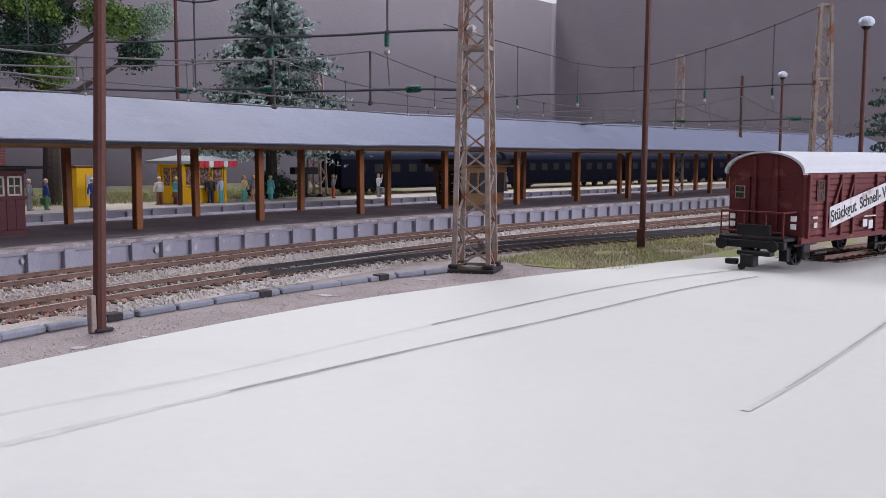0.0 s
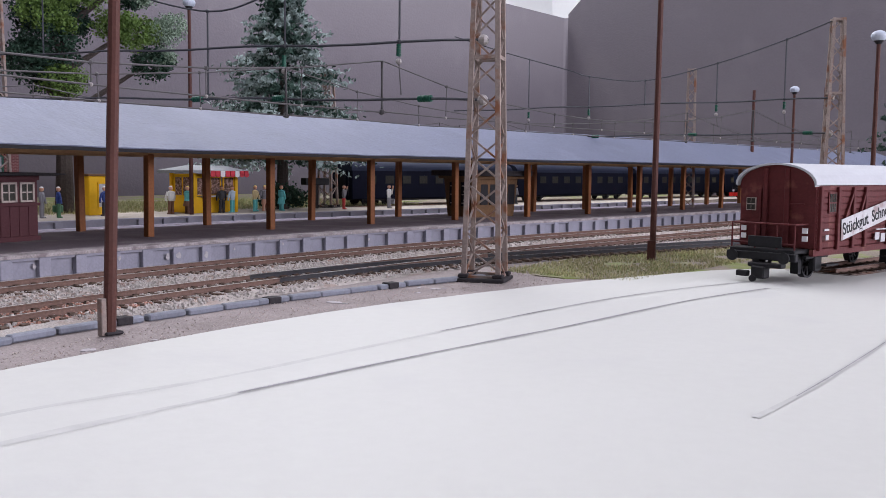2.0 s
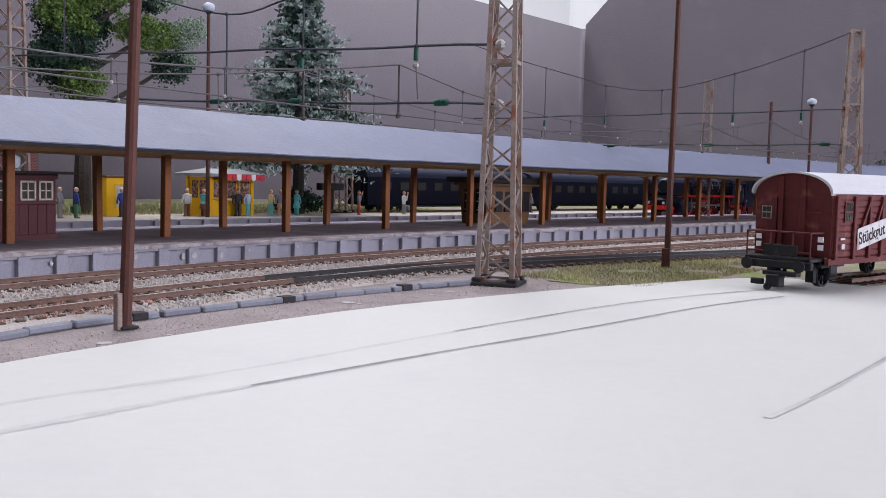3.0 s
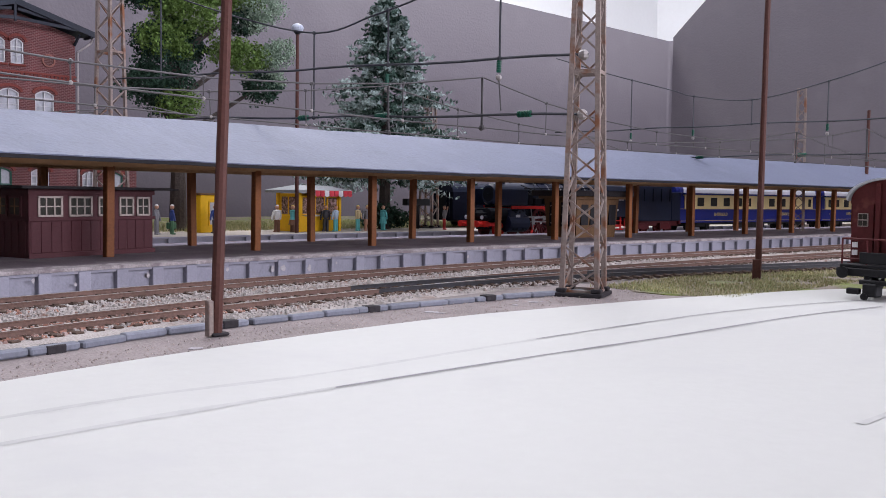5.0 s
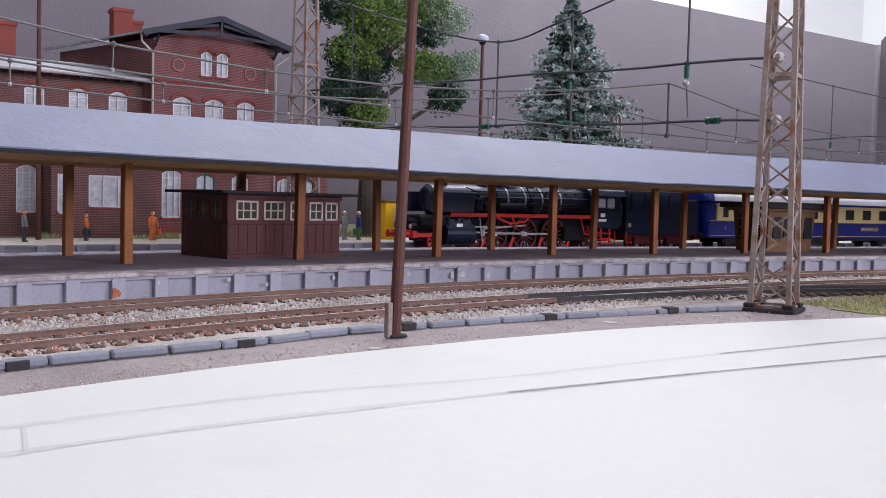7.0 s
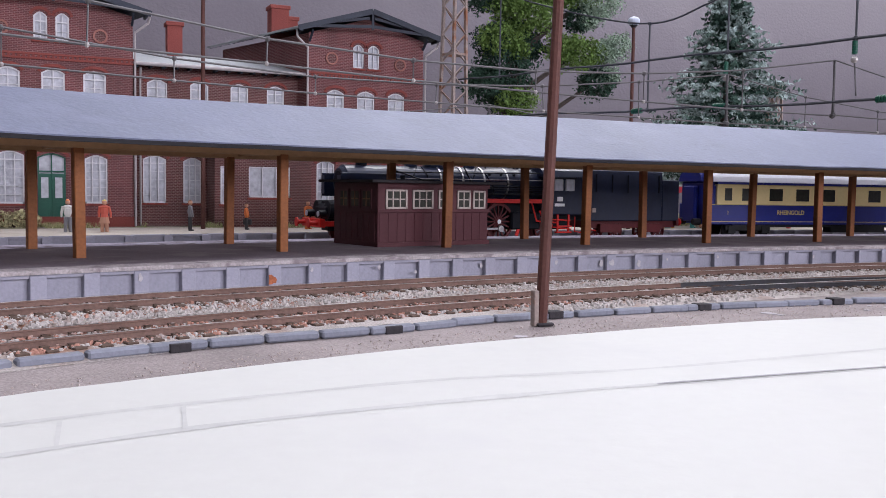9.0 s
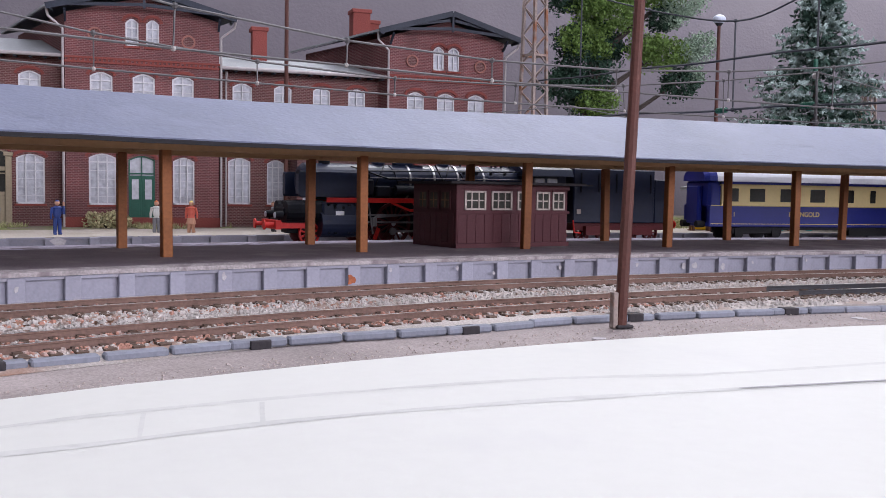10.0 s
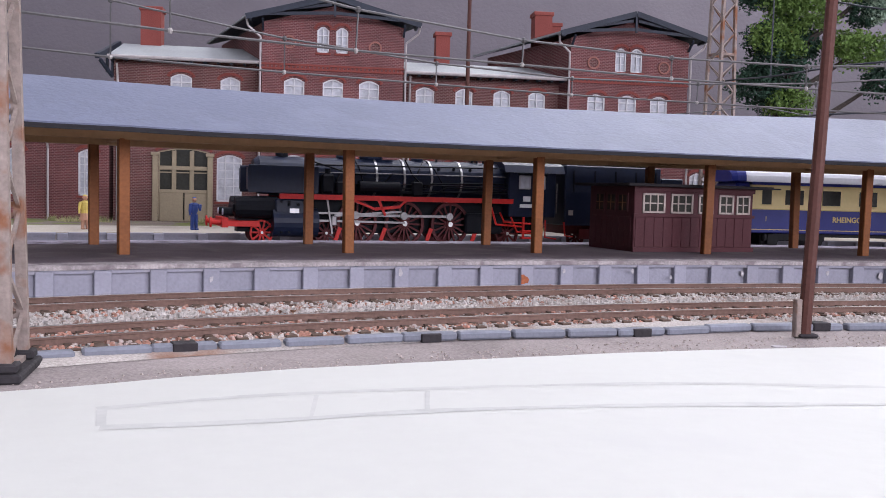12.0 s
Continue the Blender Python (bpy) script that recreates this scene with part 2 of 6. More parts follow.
for name in ("black", "blue", "silver", "darkglass"):
    M[name].node_tree.nodes["Principled BSDF"].inputs["Specular IOR Level"].default_value = 0.26

for name in ("navy", "navyroof", "soot", "sleeper"):
    M[name].node_tree.nodes["Principled BSDF"].inputs["Specular IOR Level"].default_value = 0.08

# ---- building blocks ----


def part(name, bm, mat, parent=None, label="", kind=""):
    """Links a bmesh, drawn in centimetres, as one mesh object under a thing or part."""
    bmesh.ops.scale(bm, vec=(S, S, S), verts=bm.verts)
    bmesh.ops.recalc_face_normals(bm, faces=bm.faces)
    me = bpy.data.meshes.new(name)
    bm.to_mesh(me)
    bm.free()
    me.materials.append(M[mat] if isinstance(mat, str) else mat)
    ob = new(name, me)
    ob.parent = parent
    if label:
        tagged(ob, label)
    if kind:
        tagged(ob, kind=kind)
    return ob


def again(ob, x, y, z, rz=0.0, parent=None, rx=0.0, ry=0.0):
    """Another object on the same mesh."""
    o = new(ob.name.split(".")[0], ob.data)
    o.parent = parent or ob.parent
    o.matrix_basis = pose(x * S, y * S, z * S, rx, ry, rz)
    return o


def thing(name, label, category, x=0, y=0, z=0, rz=0.0, group="", kind=""):
    """An empty at the base of a thing; its parts are drawn round it."""
    ob = new(name)
    ob.empty_display_size = 0.01
    ob.matrix_basis = pose(x * S, y * S, z * S, 0, 0, rz)
    return tagged(ob, label, category, group, kind)


def box(bm, x0, x1, y0, y1, z0, z1, bev=0.0):
    c = ((x0 + x1) / 2, (y0 + y1) / 2, (z0 + z1) / 2)
    m = Matrix.Translation(c) @ Matrix.Diagonal((abs(x1 - x0), abs(y1 - y0), abs(z1 - z0), 1))
    vs = bmesh.ops.create_cube(bm, size=1, matrix=m)["verts"]
    if bev:
        es = list({e for v in vs for e in v.link_edges})
        bmesh.ops.bevel(bm, geom=es, offset=bev, segments=1, affect="EDGES")
    return bm


def rod(bm, a, b, r, r2=None, n=8):
    """A round bar from a to b."""
    a, b = Vector(a), Vector(b)
    d = b - a
    if d.length < 1e-6:
        return bm
    m = Matrix.Translation((a + b) / 2) @ d.to_track_quat("Z", "Y").to_matrix().to_4x4()
    bmesh.ops.create_cone(bm, cap_ends=True, segments=n, radius1=r, radius2=r if r2 is None else r2, depth=d.length, matrix=m)
    return bm


def bar(bm, a, b, w, h, up=(0, 0, 1)):
    """A square bar from a to b."""
    a, b = Vector(a), Vector(b)
    d = (b - a).normalized()
    side = d.cross(Vector(up))
    side = side.normalized() if side.length > 1e-4 else Vector((1, 0, 0))
    top = side.cross(d).normalized()
    m = Matrix((side, d, top)).transposed().to_4x4()
    m = Matrix.Translation((a + b) / 2) @ m @ Matrix.Diagonal((w, (b - a).length, h, 1))
    bmesh.ops.create_cube(bm, size=1, matrix=m)
    return bm


def line(bm, pts, r, n=5):
    for a, b in zip(pts, pts[1:]):
        rod(bm, a, b, r, n=n)
    return bm


def ball(bm, c, r, sx=1.0, sy=1.0, sz=1.0, u=10, v=7):
    bmesh.ops.create_uvsphere(bm, u_segments=u, v_segments=v, radius=r, matrix=Matrix.Translation(c) @ Matrix.Diagonal((sx, sy, sz, 1)))
    return bm


def prism(bm, outline, y0, y1, axis="y"):
    """A closed outline of (a, z) pairs, drawn out from y0 to y1 along y or along x."""
    def at(a, z, q):
        return (a, q, z) if axis == "y" else (q, a, z)
    f0 = [bm.verts.new(at(a, z, y0)) for a, z in outline]
    f1 = [bm.verts.new(at(a, z, y1)) for a, z in outline]
    bm.faces.new(f0), bm.faces.new(f1[::-1])
    for i in range(len(outline)):
        j = (i + 1) % len(outline)
        bm.faces.new((f0[i], f1[i], f1[j], f0[j]))
    return bm


def sweep(bm, rings, close=True):
    """Skins rings of equally many points; open at the ends unless close."""
    vs = [[bm.verts.new(p) for p in ring] for ring in rings]
    for a, b in zip(vs, vs[1:]):
        for i in range(len(a)):
            j = (i + 1) % len(a)
            bm.faces.new((a[i], a[j], b[j], b[i]))
    if close:
        bm.faces.new(vs[0]), bm.faces.new(vs[-1][::-1])
    return bm


def tube(bm, pts, r, n=6):
    """One bent round bar through all the points."""
    rings = []
    for i, p in enumerate(pts):
        d = (Vector(pts[min(i + 1, len(pts) - 1)]) - Vector(pts[max(i - 1, 0)])).normalized()
        a = d.cross(Vector((0, 0, 1)))
        a = a.normalized() if a.length > 1e-3 else Vector((1, 0, 0))
        b = d.cross(a)
        rings.append([Vector(p) + (a * math.cos(2 * math.pi * k / n) + b * math.sin(2 * math.pi * k / n)) * r for k in range(n)])
    return sweep(bm, rings)


B = bmesh.new

# ---- the curve of the station: the front edge of the near platform ----
KNOT_X = [-60, -30, -7, 6, 17, 27, 38, 50, 70, 100, 160, 300, 420]
KNOT_Y = [-6.4, 15.3, 30.35, 34.8, 37.1, 38.15, 38.67, 38.4, 36.8, 34.9, 30.0, 16.9, 4.0]


def edge_curve():
    kx, ky = np.array(KNOT_X, float), np.array(KNOT_Y, float)
    x = np.arange(-60, 420.1, 0.5)
    m = np.gradient(ky, kx)
    i = np.clip(np.searchsorted(kx, x) - 1, 0, len(kx) - 2)
    h = kx[i + 1] - kx[i]
    u = (x - kx[i]) / h
    y = (2 * u**3 - 3 * u**2 + 1) * ky[i] + (u**3 - 2 * u**2 + u) * h * m[i] + (3 * u**2 - 2 * u**3) * ky[i + 1] + (u**3 - u**2) * h * m[i + 1]
    d = np.r_[0, np.cumsum(np.hypot(np.diff(x), np.diff(y)))]
    d -= np.interp(0, x, d)
    a = np.unwrap(np.arctan2(np.gradient(y), np.gradient(x)))
    a = np.convolve(np.pad(a, 15, mode="edge"), np.ones(31) / 31, "valid")
    return x, y, d, a


EX, EY, ED, EA = edge_curve()


def along(s, off=0.0):
    """Place and heading at s cm along the platform edge, off cm behind it (minus: before it)."""
    x, y, a = np.interp(s, ED, EX), np.interp(s, ED, EY), np.interp(s, ED, EA)
    return float(x - math.sin(a) * off), float(y + math.cos(a) * off), float(a)


def strip(bm, s0, s1, step, profile):
    """Draws a closed profile of (off, z) along the station curve."""
    n = max(1, int(round((s1 - s0) / step)))
    return sweep(bm, [[(*along(s0 + (s1 - s0) * i / n, o)[:2], z) for o, z in profile] for i in range(n + 1)])

# ---- room, table and backdrop ----
floor = tagged(part("floor", box(B(), -260, 420, -210, 270, -101, -100), "floor"), "plain brown room floor", "floor", kind="structure")
ceiling = tagged(part("ceiling", box(B(), -260, 420, -210, 270, 200, 204), "roomwall"), "white room ceiling", "ceiling", kind="structure")
for nm, b in (("wall_north", (-260, 420, 270, 280)), ("wall_south", (-260, 420, -220, -210)), ("wall_west", (-270, -260, -220, 280)), ("wall_east", (420, 430, -220, 280))):
    tagged(part(nm, box(B(), *b, -101, 204), "roomwall"), "plain white room wall", "wall", kind="structure")
COVE = 0.8
bm = B()
path = [(-150, 104.0)] + [(166.5 - COVE + COVE * math.sin(q * math.pi / 32), 104 - COVE + COVE * math.cos(q * math.pi / 32)) for q in range(17)]
back = [(-150, 106.0)] + [(168.5 - COVE + COVE * math.sin(q * math.pi / 32), 106 - COVE + COVE * math.cos(q * math.pi / 32)) for q in range(17)]
sweep(bm, [[(*p, -20), (*p, 36.2), (*q, 36.2), (*q, -20)] for i, (p, q) in enumerate(zip(path, back))])
shell = tagged(part("backdrop", bm, "backdrop"), "grey painted backdrop board standing behind the layout", "backdrop", kind="structure")
for f in shell.data.polygons:
    f.use_smooth = abs(f.normal.z) < 0.5
bm = B()
prism(bm, [(104 - COVE, -20), (104 - COVE, 36.9), (79, 59), (-90, 59), (-90, -20)], 166.5, 168.5, axis="x")
tagged(part("backdrop", bm, "backdrop"), "grey painted backdrop panel with a sloping top edge", "backdrop", kind="structure")
tagged(part("ground", box(B(), -150, 166.4, -30, 103.9, -6, -0.12), "sand"), "sandy grey gravel ground of the model layout", "ground", kind="structure")

# white board that covers the unfinished part of the layout
BOARD_EDGE = [(-90, -8), (-40, 5.5), (-15, 13.0), (-4.5, 16.8), (-0.75, 18.4), (3.6, 19.7), (9.3, 21.0), (15.9, 21.8), (22, 22.0), (27, 21.5), (33, 20.6), (39, 19.2), (43.5, 17.7), (45.6, 15.6), (47, 13.0), (48.5, 11.2), (52, 10.0), (75, 6.5), (140, -6)]


def smooth_line(pts, n=6):
    out = []
    for i in range(len(pts) - 1):
        p = [Vector(pts[max(0, min(len(pts) - 1, i + k))]) for k in (-1, 0, 1, 2)]
        for j in range(n):
            u = j / n
            out.append(0.5 * (2 * p[1] + (p[2] - p[0]) * u + (2 * p[0] - 5 * p[1] + 4 * p[2] - p[3]) * u * u + (3 * p[1] - p[0] - 3 * p[2] + p[3]) * u**3))
    return out + [Vector(pts[-1])]


bm = B()
top = [bm.verts.new((v.x, v.y + 0.06 * noise.noise((v.x * 0.7, 0, 0)), 0.0)) for v in smooth_line(BOARD_EDGE)]
low = [bm.verts.new((v.co.x, v.co.y, -0.11)) for v in top]
a, b_ = bm.verts.new((140, -60, 0)), bm.verts.new((-90, -60, 0))
bm.faces.new(top + [a, b_])
for i in range(len(top) - 1):
    bm.faces.new((top[i], top[i + 1], low[i + 1], low[i]))
bmesh.ops.triangulate(bm, faces=[f for f in bm.faces if len(f.verts) > 4])
tagged(part("white_board", bm, "board"), "smooth white board with pencilled track lines", "board", kind="structure")


def drawn(pts, w, z=0.004):
    bm = B()
    pts = smooth_line(pts, 8)
    rows = []
    for i, p in enumerate(pts):
        d = (pts[min(i + 1, len(pts) - 1)] - pts[max(i - 1, 0)]).normalized()
        ww = w * 1.7 * (0.75 + 0.5 * noise.noise((p.x * 0.5, p.y, 3)))
        rows.append((bm.verts.new((p.x - d.y * ww, p.y + d.x * ww, z)), bm.verts.new((p.x + d.y * ww, p.y - d.x * ww, z))))
    for (a, b), (c, d) in zip(rows, rows[1:]):
        bm.faces.new((a, b, d, c))
    return bm


pencil = thing("pencil_lines", "grey pencilled track lines drawn on the white board", "drawing", 0, 0, 0.0, kind="structure")
UPPER_LINE = [(-2.6, 15.5), (0.1, 16.45), (4.4, 17.1), (8.5, 17.3), (13, 16.85), (20.5, 17.0), (28.8, 16.9), (34, 16.3), (39.5, 15.0)]
LOWER_LINE = [(-2.3, 14.3), (0, 14.6), (3.2, 15.25), (7.5, 15.5), (12, 15.4), (18, 15.15), (24, 14.75), (31.7, 14.45), (37.3, 13.65)]
SPUR_LINE = [(17.2, 6.63), (19.4, 6.6), (22.7, 6.68), (29.1, 6.93), (36, 7.3)]
for k, (pts, w) in enumerate(((UPPER_LINE, 0.085), (LOWER_LINE, 0.1), ([(-2.5, 15.4), (-2.3, 14.4)], 0.05), ([(0.9, 16.4), (0.8, 14.8)], 0.03), ([(2.9, 16.7), (2.7, 15.2)], 0.03), (SPUR_LINE, 0.06))):
    part("smudge", drawn(pts, w, 0.004 + 0.002 * k), "smudge", pencil, "faint smudged pencil line")
for pts, w in ((UPPER_LINE[5:], 0.022), (LOWER_LINE[4:], 0.032), (SPUR_LINE[1:], 0.014)):
    part("line", drawn(pts, w, 0.02), "pencil", pencil)

# ---- platforms ----
part_top = [(0.3, -0.1), (0.3, 1.0), (13.6, 1.0), (13.6, -0.1)]
plat = thing("platform_near", "near platform with dark gravel top and grey panelled edge", "platform", kind="structure")
part("deck", strip(B(), -45, 150, 2.5, part_top), "platform", plat)
# light reaching the deck's back edge past the canopy, painted as a paler strip
part("far_strip", strip(B(), -45, 150, 1.5, [(11.4, 0.99), (11.4, 1.012), (13.55, 1.012), (13.55, 0.99)]), "lilacgrit", plat, "gritty deck painted pale lilac where light falls along the back edge")
plat2 = thing("platform_far", "far platform with pale sandy top and grey panelled edge", "platform", kind="structure")
part("deck", strip(B(), -45, 150, 2.5, [(21.65, -0.1), (21.65, 0.97), (30.5, 0.97), (30.5, -0.1)]), "paving", plat2)
tagged(part("coping", strip(B(), -45, 150, 2.5, [(-0.2, 0.88), (-0.2, 1.02), (0.9, 1.03), (0.9, 0.86)]), "coping", plat), "worn rough coping strip")


def edge_panels(parent, off, s0, s1, z0, z1, step):
    """Recessed panels between upright ribs."""
    bm = B()
    box(bm, -step / 2, step / 2, 0.09, 0.22, z0, z1)
    box(bm, -step / 2, step / 2, -0.12, 0.09, z1 - 0.12, z1)
    panel = part("panel", bm, "concrete", parent)
    bm = B()
    box(bm, -0.27, 0.27, -0.17, 0.1, z0, z1 - 0.03, bev=0.02)
    rib = part("rib", bm, "concrete", parent)
    n = int((s1 - s0) / step)
    for i in range(n):
        for ob, ds in ((panel, 0), (rib, step / 2)):
            x, y, a = along(s0 + i * step + ds, off)
            h = math.degrees(a)
            if i == 0:
                ob.matrix_basis = pose(x * S, y * S, 0, 0, 0, h)
            else:
                again(ob, x, y, 0.0, h + random.uniform(-0.6, 0.6))


edge_panels(plat, 0.02, -34.88, 118, -0.1, 0.88, 1.74)
edge_panels(plat2, 21.4, -30, 118, -0.1, 0.97, 1.9)
tagged(part("ground", strip(B(), -60, 150, 3, [(30.45, -0.1), (30.45, 0.955), (70, 1.15), (70, -0.1)]), "soil"), "grassy soil behind the far platform", "ground", kind="structure")

# ---- tracks ----


def polyline_sweep(bm, pts, profile):
    """Sweeps a profile of (side, z) along points (x, y)."""
    rings = []
    for i, p in enumerate(pts):
        q0, q1 = Vector(pts[max(0, i - 1)]), Vector(pts[min(len(pts) - 1, i + 1)])
        d = (q1 - q0).normalized()
        rings.append([(p[0] - d.y * o, p[1] + d.x * o, z) for o, z in profile])
    return sweep(bm, rings)


def rail_profile(o, z=0.08):
    return [(o - 0.09, z), (o - 0.03, z + 0.03), (o - 0.03, z + 0.13), (o - 0.05, z + 0.15), (o - 0.05, z + 0.19), (o + 0.05, z + 0.19), (o + 0.05, z + 0.15), (o + 0.03, z + 0.13), (o + 0.03, z + 0.03), (o + 0.09, z)]


def track(label, centre, sleeper_count, mat="rust", base=0.0, bed=True):
    """centre: a function from 0..1 to (x, y); rails, sleepers and ballast bed."""
    root = thing("track", label, "railway track", 0, 0, base, kind="structure")
    pts = [centre(i / 120) for i in range(121)]
    for o in (-0.83, 0.83):
        rail = part("rail", polyline_sweep(B(), pts, rail_profile(o)), mat, root)
        part("running_edge", polyline_sweep(B(), pts, [(o - 0.045, 0.272), (o - 0.045, 0.276), (o + 0.045, 0.276), (o + 0.045, 0.272)]), "railtop" if mat == "rust" else "darkrail", rail, "polished running surface")
    bm = B()
    box(bm, -0.15, 0.15, -1.45, 1.45, -0.05, 0.085, bev=0.02)
    for o in (-0.83, 0.83):
        box(bm, -0.1, 0.1, o - 0.17, o + 0.17, 0.085, 0.12)
    first = None
    for i in range(sleeper_count):
        u = (i + 0.5) / sleeper_count
        (x0, y0), (x1, y1) = centre(max(0, u - 0.002)), centre(min(1, u + 0.002))
        h = math.degrees(math.atan2(y1 - y0, x1 - x0)) + random.uniform(-1.5, 1.5)
        x, y = centre(u)
        if first is None:
            first = part("sleeper", bm, "sleeper", root)
            first.matrix_basis = pose(x * S, y * S, 0, 0, 0, h)
        else:
            again(first, x, y, 0.0, h)
    if bed:
        part("ballast_bed", polyline_sweep(B(), pts, [(-2.3, -0.11), (-1.5, 0.03), (1.5, 0.03), (2.3, -0.11)]), "ballast", root)
    return root


def on_edge(s0, s1, off):
    return lambda u: along(s0 + (s1 - s0) * u, off)[:2]


def branch(u):
    s = 24 + 86 * u
    w = min(1, u / 0.55)
    return along(s, -8.5 - 6.3 * (w * w * (3 - 2 * w)))[:2]


track("railway track with rusty rails beside the near platform", on_edge(-40, 130, -2.75), 230)
track("railway track with rusty rails and pale ballast", on_edge(-40, 130, -8.5), 230)
track("branch track with dark switch rails leaving the main track", branch, 110, mat="darkrail", bed=False)
track("railway track hidden between the platforms", on_edge(-44, 390, 18.0), 4, base=0.1)


def wagon_line(u):
    return 44.8 + 71.5 * u, 14.05 - 11.7 * u


track("railway track with dark sleepers under the freight wagon", wagon_line, 90)

# loose stones: many small angular lumps
rng = np.random.default_rng(4)


def stones(name, label, places, lo, hi, mat):
    verts, faces = [], []
    shape = np.array([(-1, -1, -.6), (1, -1, -.6), (1, 1, -.6), (-1, 1, -.6), (-.6, -.5, .6), (.6, -.7, .5), (.5, .6, .7), (-.6, .5, .5)])
    quads = [(0, 1, 5, 4), (1, 2, 6, 5), (2, 3, 7, 6), (3, 0, 4, 7), (4, 5, 6, 7)]
    for x, y, z in places:
        r = rng.uniform(lo, hi)
        a = rng.uniform(0, 6.28)
        v = shape * rng.uniform(0.65, 1.15, (8, 3)) * r
        v = v @ np.array([(math.cos(a), -math.sin(a), 0), (math.sin(a), math.cos(a), 0), (0, 0, 1)])
        k = len(verts)
        verts += [tuple((p + (x, y, z)) * S) for p in v]
        faces += [tuple(k + i for i in q) for q in quads]
    me = bpy.data.meshes.new(name)
    me.from_pydata(verts, [], faces)
    me.materials.append(M[mat])
    return tagged(new(name, me), label, "gravel", kind="stuff")


def spread_stones(n, s0, s1, o0, o1, z):
    out = []
    for _ in range(n):
        s, o = rng.uniform(s0, s1), rng.uniform(o0, o1)
        x, y, _a = along(s, o)
        out.append((x, y, z + rng.uniform(-0.03, 0.04)))
    return out


M["stone"] = material("loose_stone", (0.38, 0.355, 0.335), 0.95, vary=0.32, grain=0.08, blotch=1.0, bump=0.3, stain=(0.24, 0.16, 0.13), stain_amount=0.2)
stones("ballast_stones", "pale grey and rusty ballast stones along the tracks", spread_stones(4800, -26, 13, -9.9, -0.9, 0.045) + spread_stones(5600, 13, 62, -11.2, -0.9, 0.045) + spread_stones(1600, 60, 110, -12, -1, 0.05), 0.035, 0.085, "stone")
M["rusty_stone"] = material("rust_stained_stone", (0.31, 0.165, 0.125), 0.95, vary=0.5, grain=0.08, blotch=1.0, bump=0.3, stain=(0.36, 0.31, 0.29), stain_amount=0.35)
stones("rusty_stones", "rust-red stones round the front track", spread_stones(4200, -24, 17, -9.9, -6.6, 0.06) + spread_stones(900, -24, 12, -5.2, -1.6, 0.06), 0.035, 0.08, "rusty_stone")
stones("fine_ballast", "fine pale chippings between the ballast stones", spread_stones(8000, -24, 13, -9.9, -1.0, 0.055) + spread_stones(7000, 13, 42, -11.0, -1.0, 0.055), 0.018, 0.042, "stone")
stones("sand_grains", "coarse grains lying on the sandy gravel strip", spread_stones(6500, -22, 45, -17, -12.2, -0.115), 0.012, 0.034, "graingrit")

# cable duct of grey covers beside the front track
duct = thing("cable_duct", "grey cable duct of separate covers along the ballast", "cable duct", kind="structure")
DUCT = smooth_line([(-45, 0), (-20, 13.6), (-4.8, 20.2), (0, 22.0), (4.3, 23.2), (9.5, 24.1), (13, 25.0), (18, 25.4), (24, 25.5), (28.5, 25.2), (32, 24.6)], 40)
bm = B()
box(bm, -0.72, 0.72, -0.17, 0.17, -0.12, 0.09, bev=0.05)
cover = part("cover", bm, "duct", duct)
bm = B()
box(bm, -0.27, 0.27, -0.22, 0.22, -0.12, 0.11, bev=0.02)
lid = part("junction_box", bm, "hutroof", duct)
acc, k, first, flid = 0.0, 0, True, True
for p, q in zip(DUCT, DUCT[1:]):
    acc += (q - p).length
    if acc > 1.5:
        acc -= 1.5
        k += 1
        h = math.degrees(math.atan2(q.y - p.y, q.x - p.x))
        ob = lid if k % 4 == 0 else cover
        if ob is lid:
            again(cover, q.x, q.y, random.uniform(-0.02, 0.02), h)
        if (ob is cover and first) or (ob is lid and flid):
            ob.matrix_basis = pose(q.x * S, q.y * S, 0, 0, 0, h)
            first, flid = first and ob is not cover, flid and ob is not lid
        else:
            again(ob, q.x, q.y, random.uniform(-0.02, 0.02), h + random.uniform(-3, 3))

# worn spots: flaked paint on the ribs, one rusty patch, pale chips lying about
M["rustpatch"] = material("orange_rust", (0.30, 0.10, 0.05), 0.9, vary=0.4, grain=0.1, blotch=0.6, bump=0.6)
M["flake"] = material("bare_plaster", (0.38, 0.36, 0.375), 0.85, vary=0.25, grain=0.08, blotch=0.5, bump=0.4)


def rag(n, r, thick, stretch=1.0):
    """A thin ragged scrap, facing -y."""
    bm = B()
    ring = [(math.cos(2 * math.pi * i / n) * r * stretch * random.uniform(0.5, 1.1), math.sin(2 * math.pi * i / n) * r * random.uniform(0.5, 1.1)) for i in range(n)]
    return prism(bm, ring, -thick, 0)


x, y, a = along(9.35, -0.16)
scrap = part("rust_patch", rag(11, 0.26, 0.015, 0.9), "rustpatch", plat, "orange rust patch on a rib")
scrap.matrix_basis = pose(x * S, y * S, 0.3 * S, 0, 0, math.degrees(a))
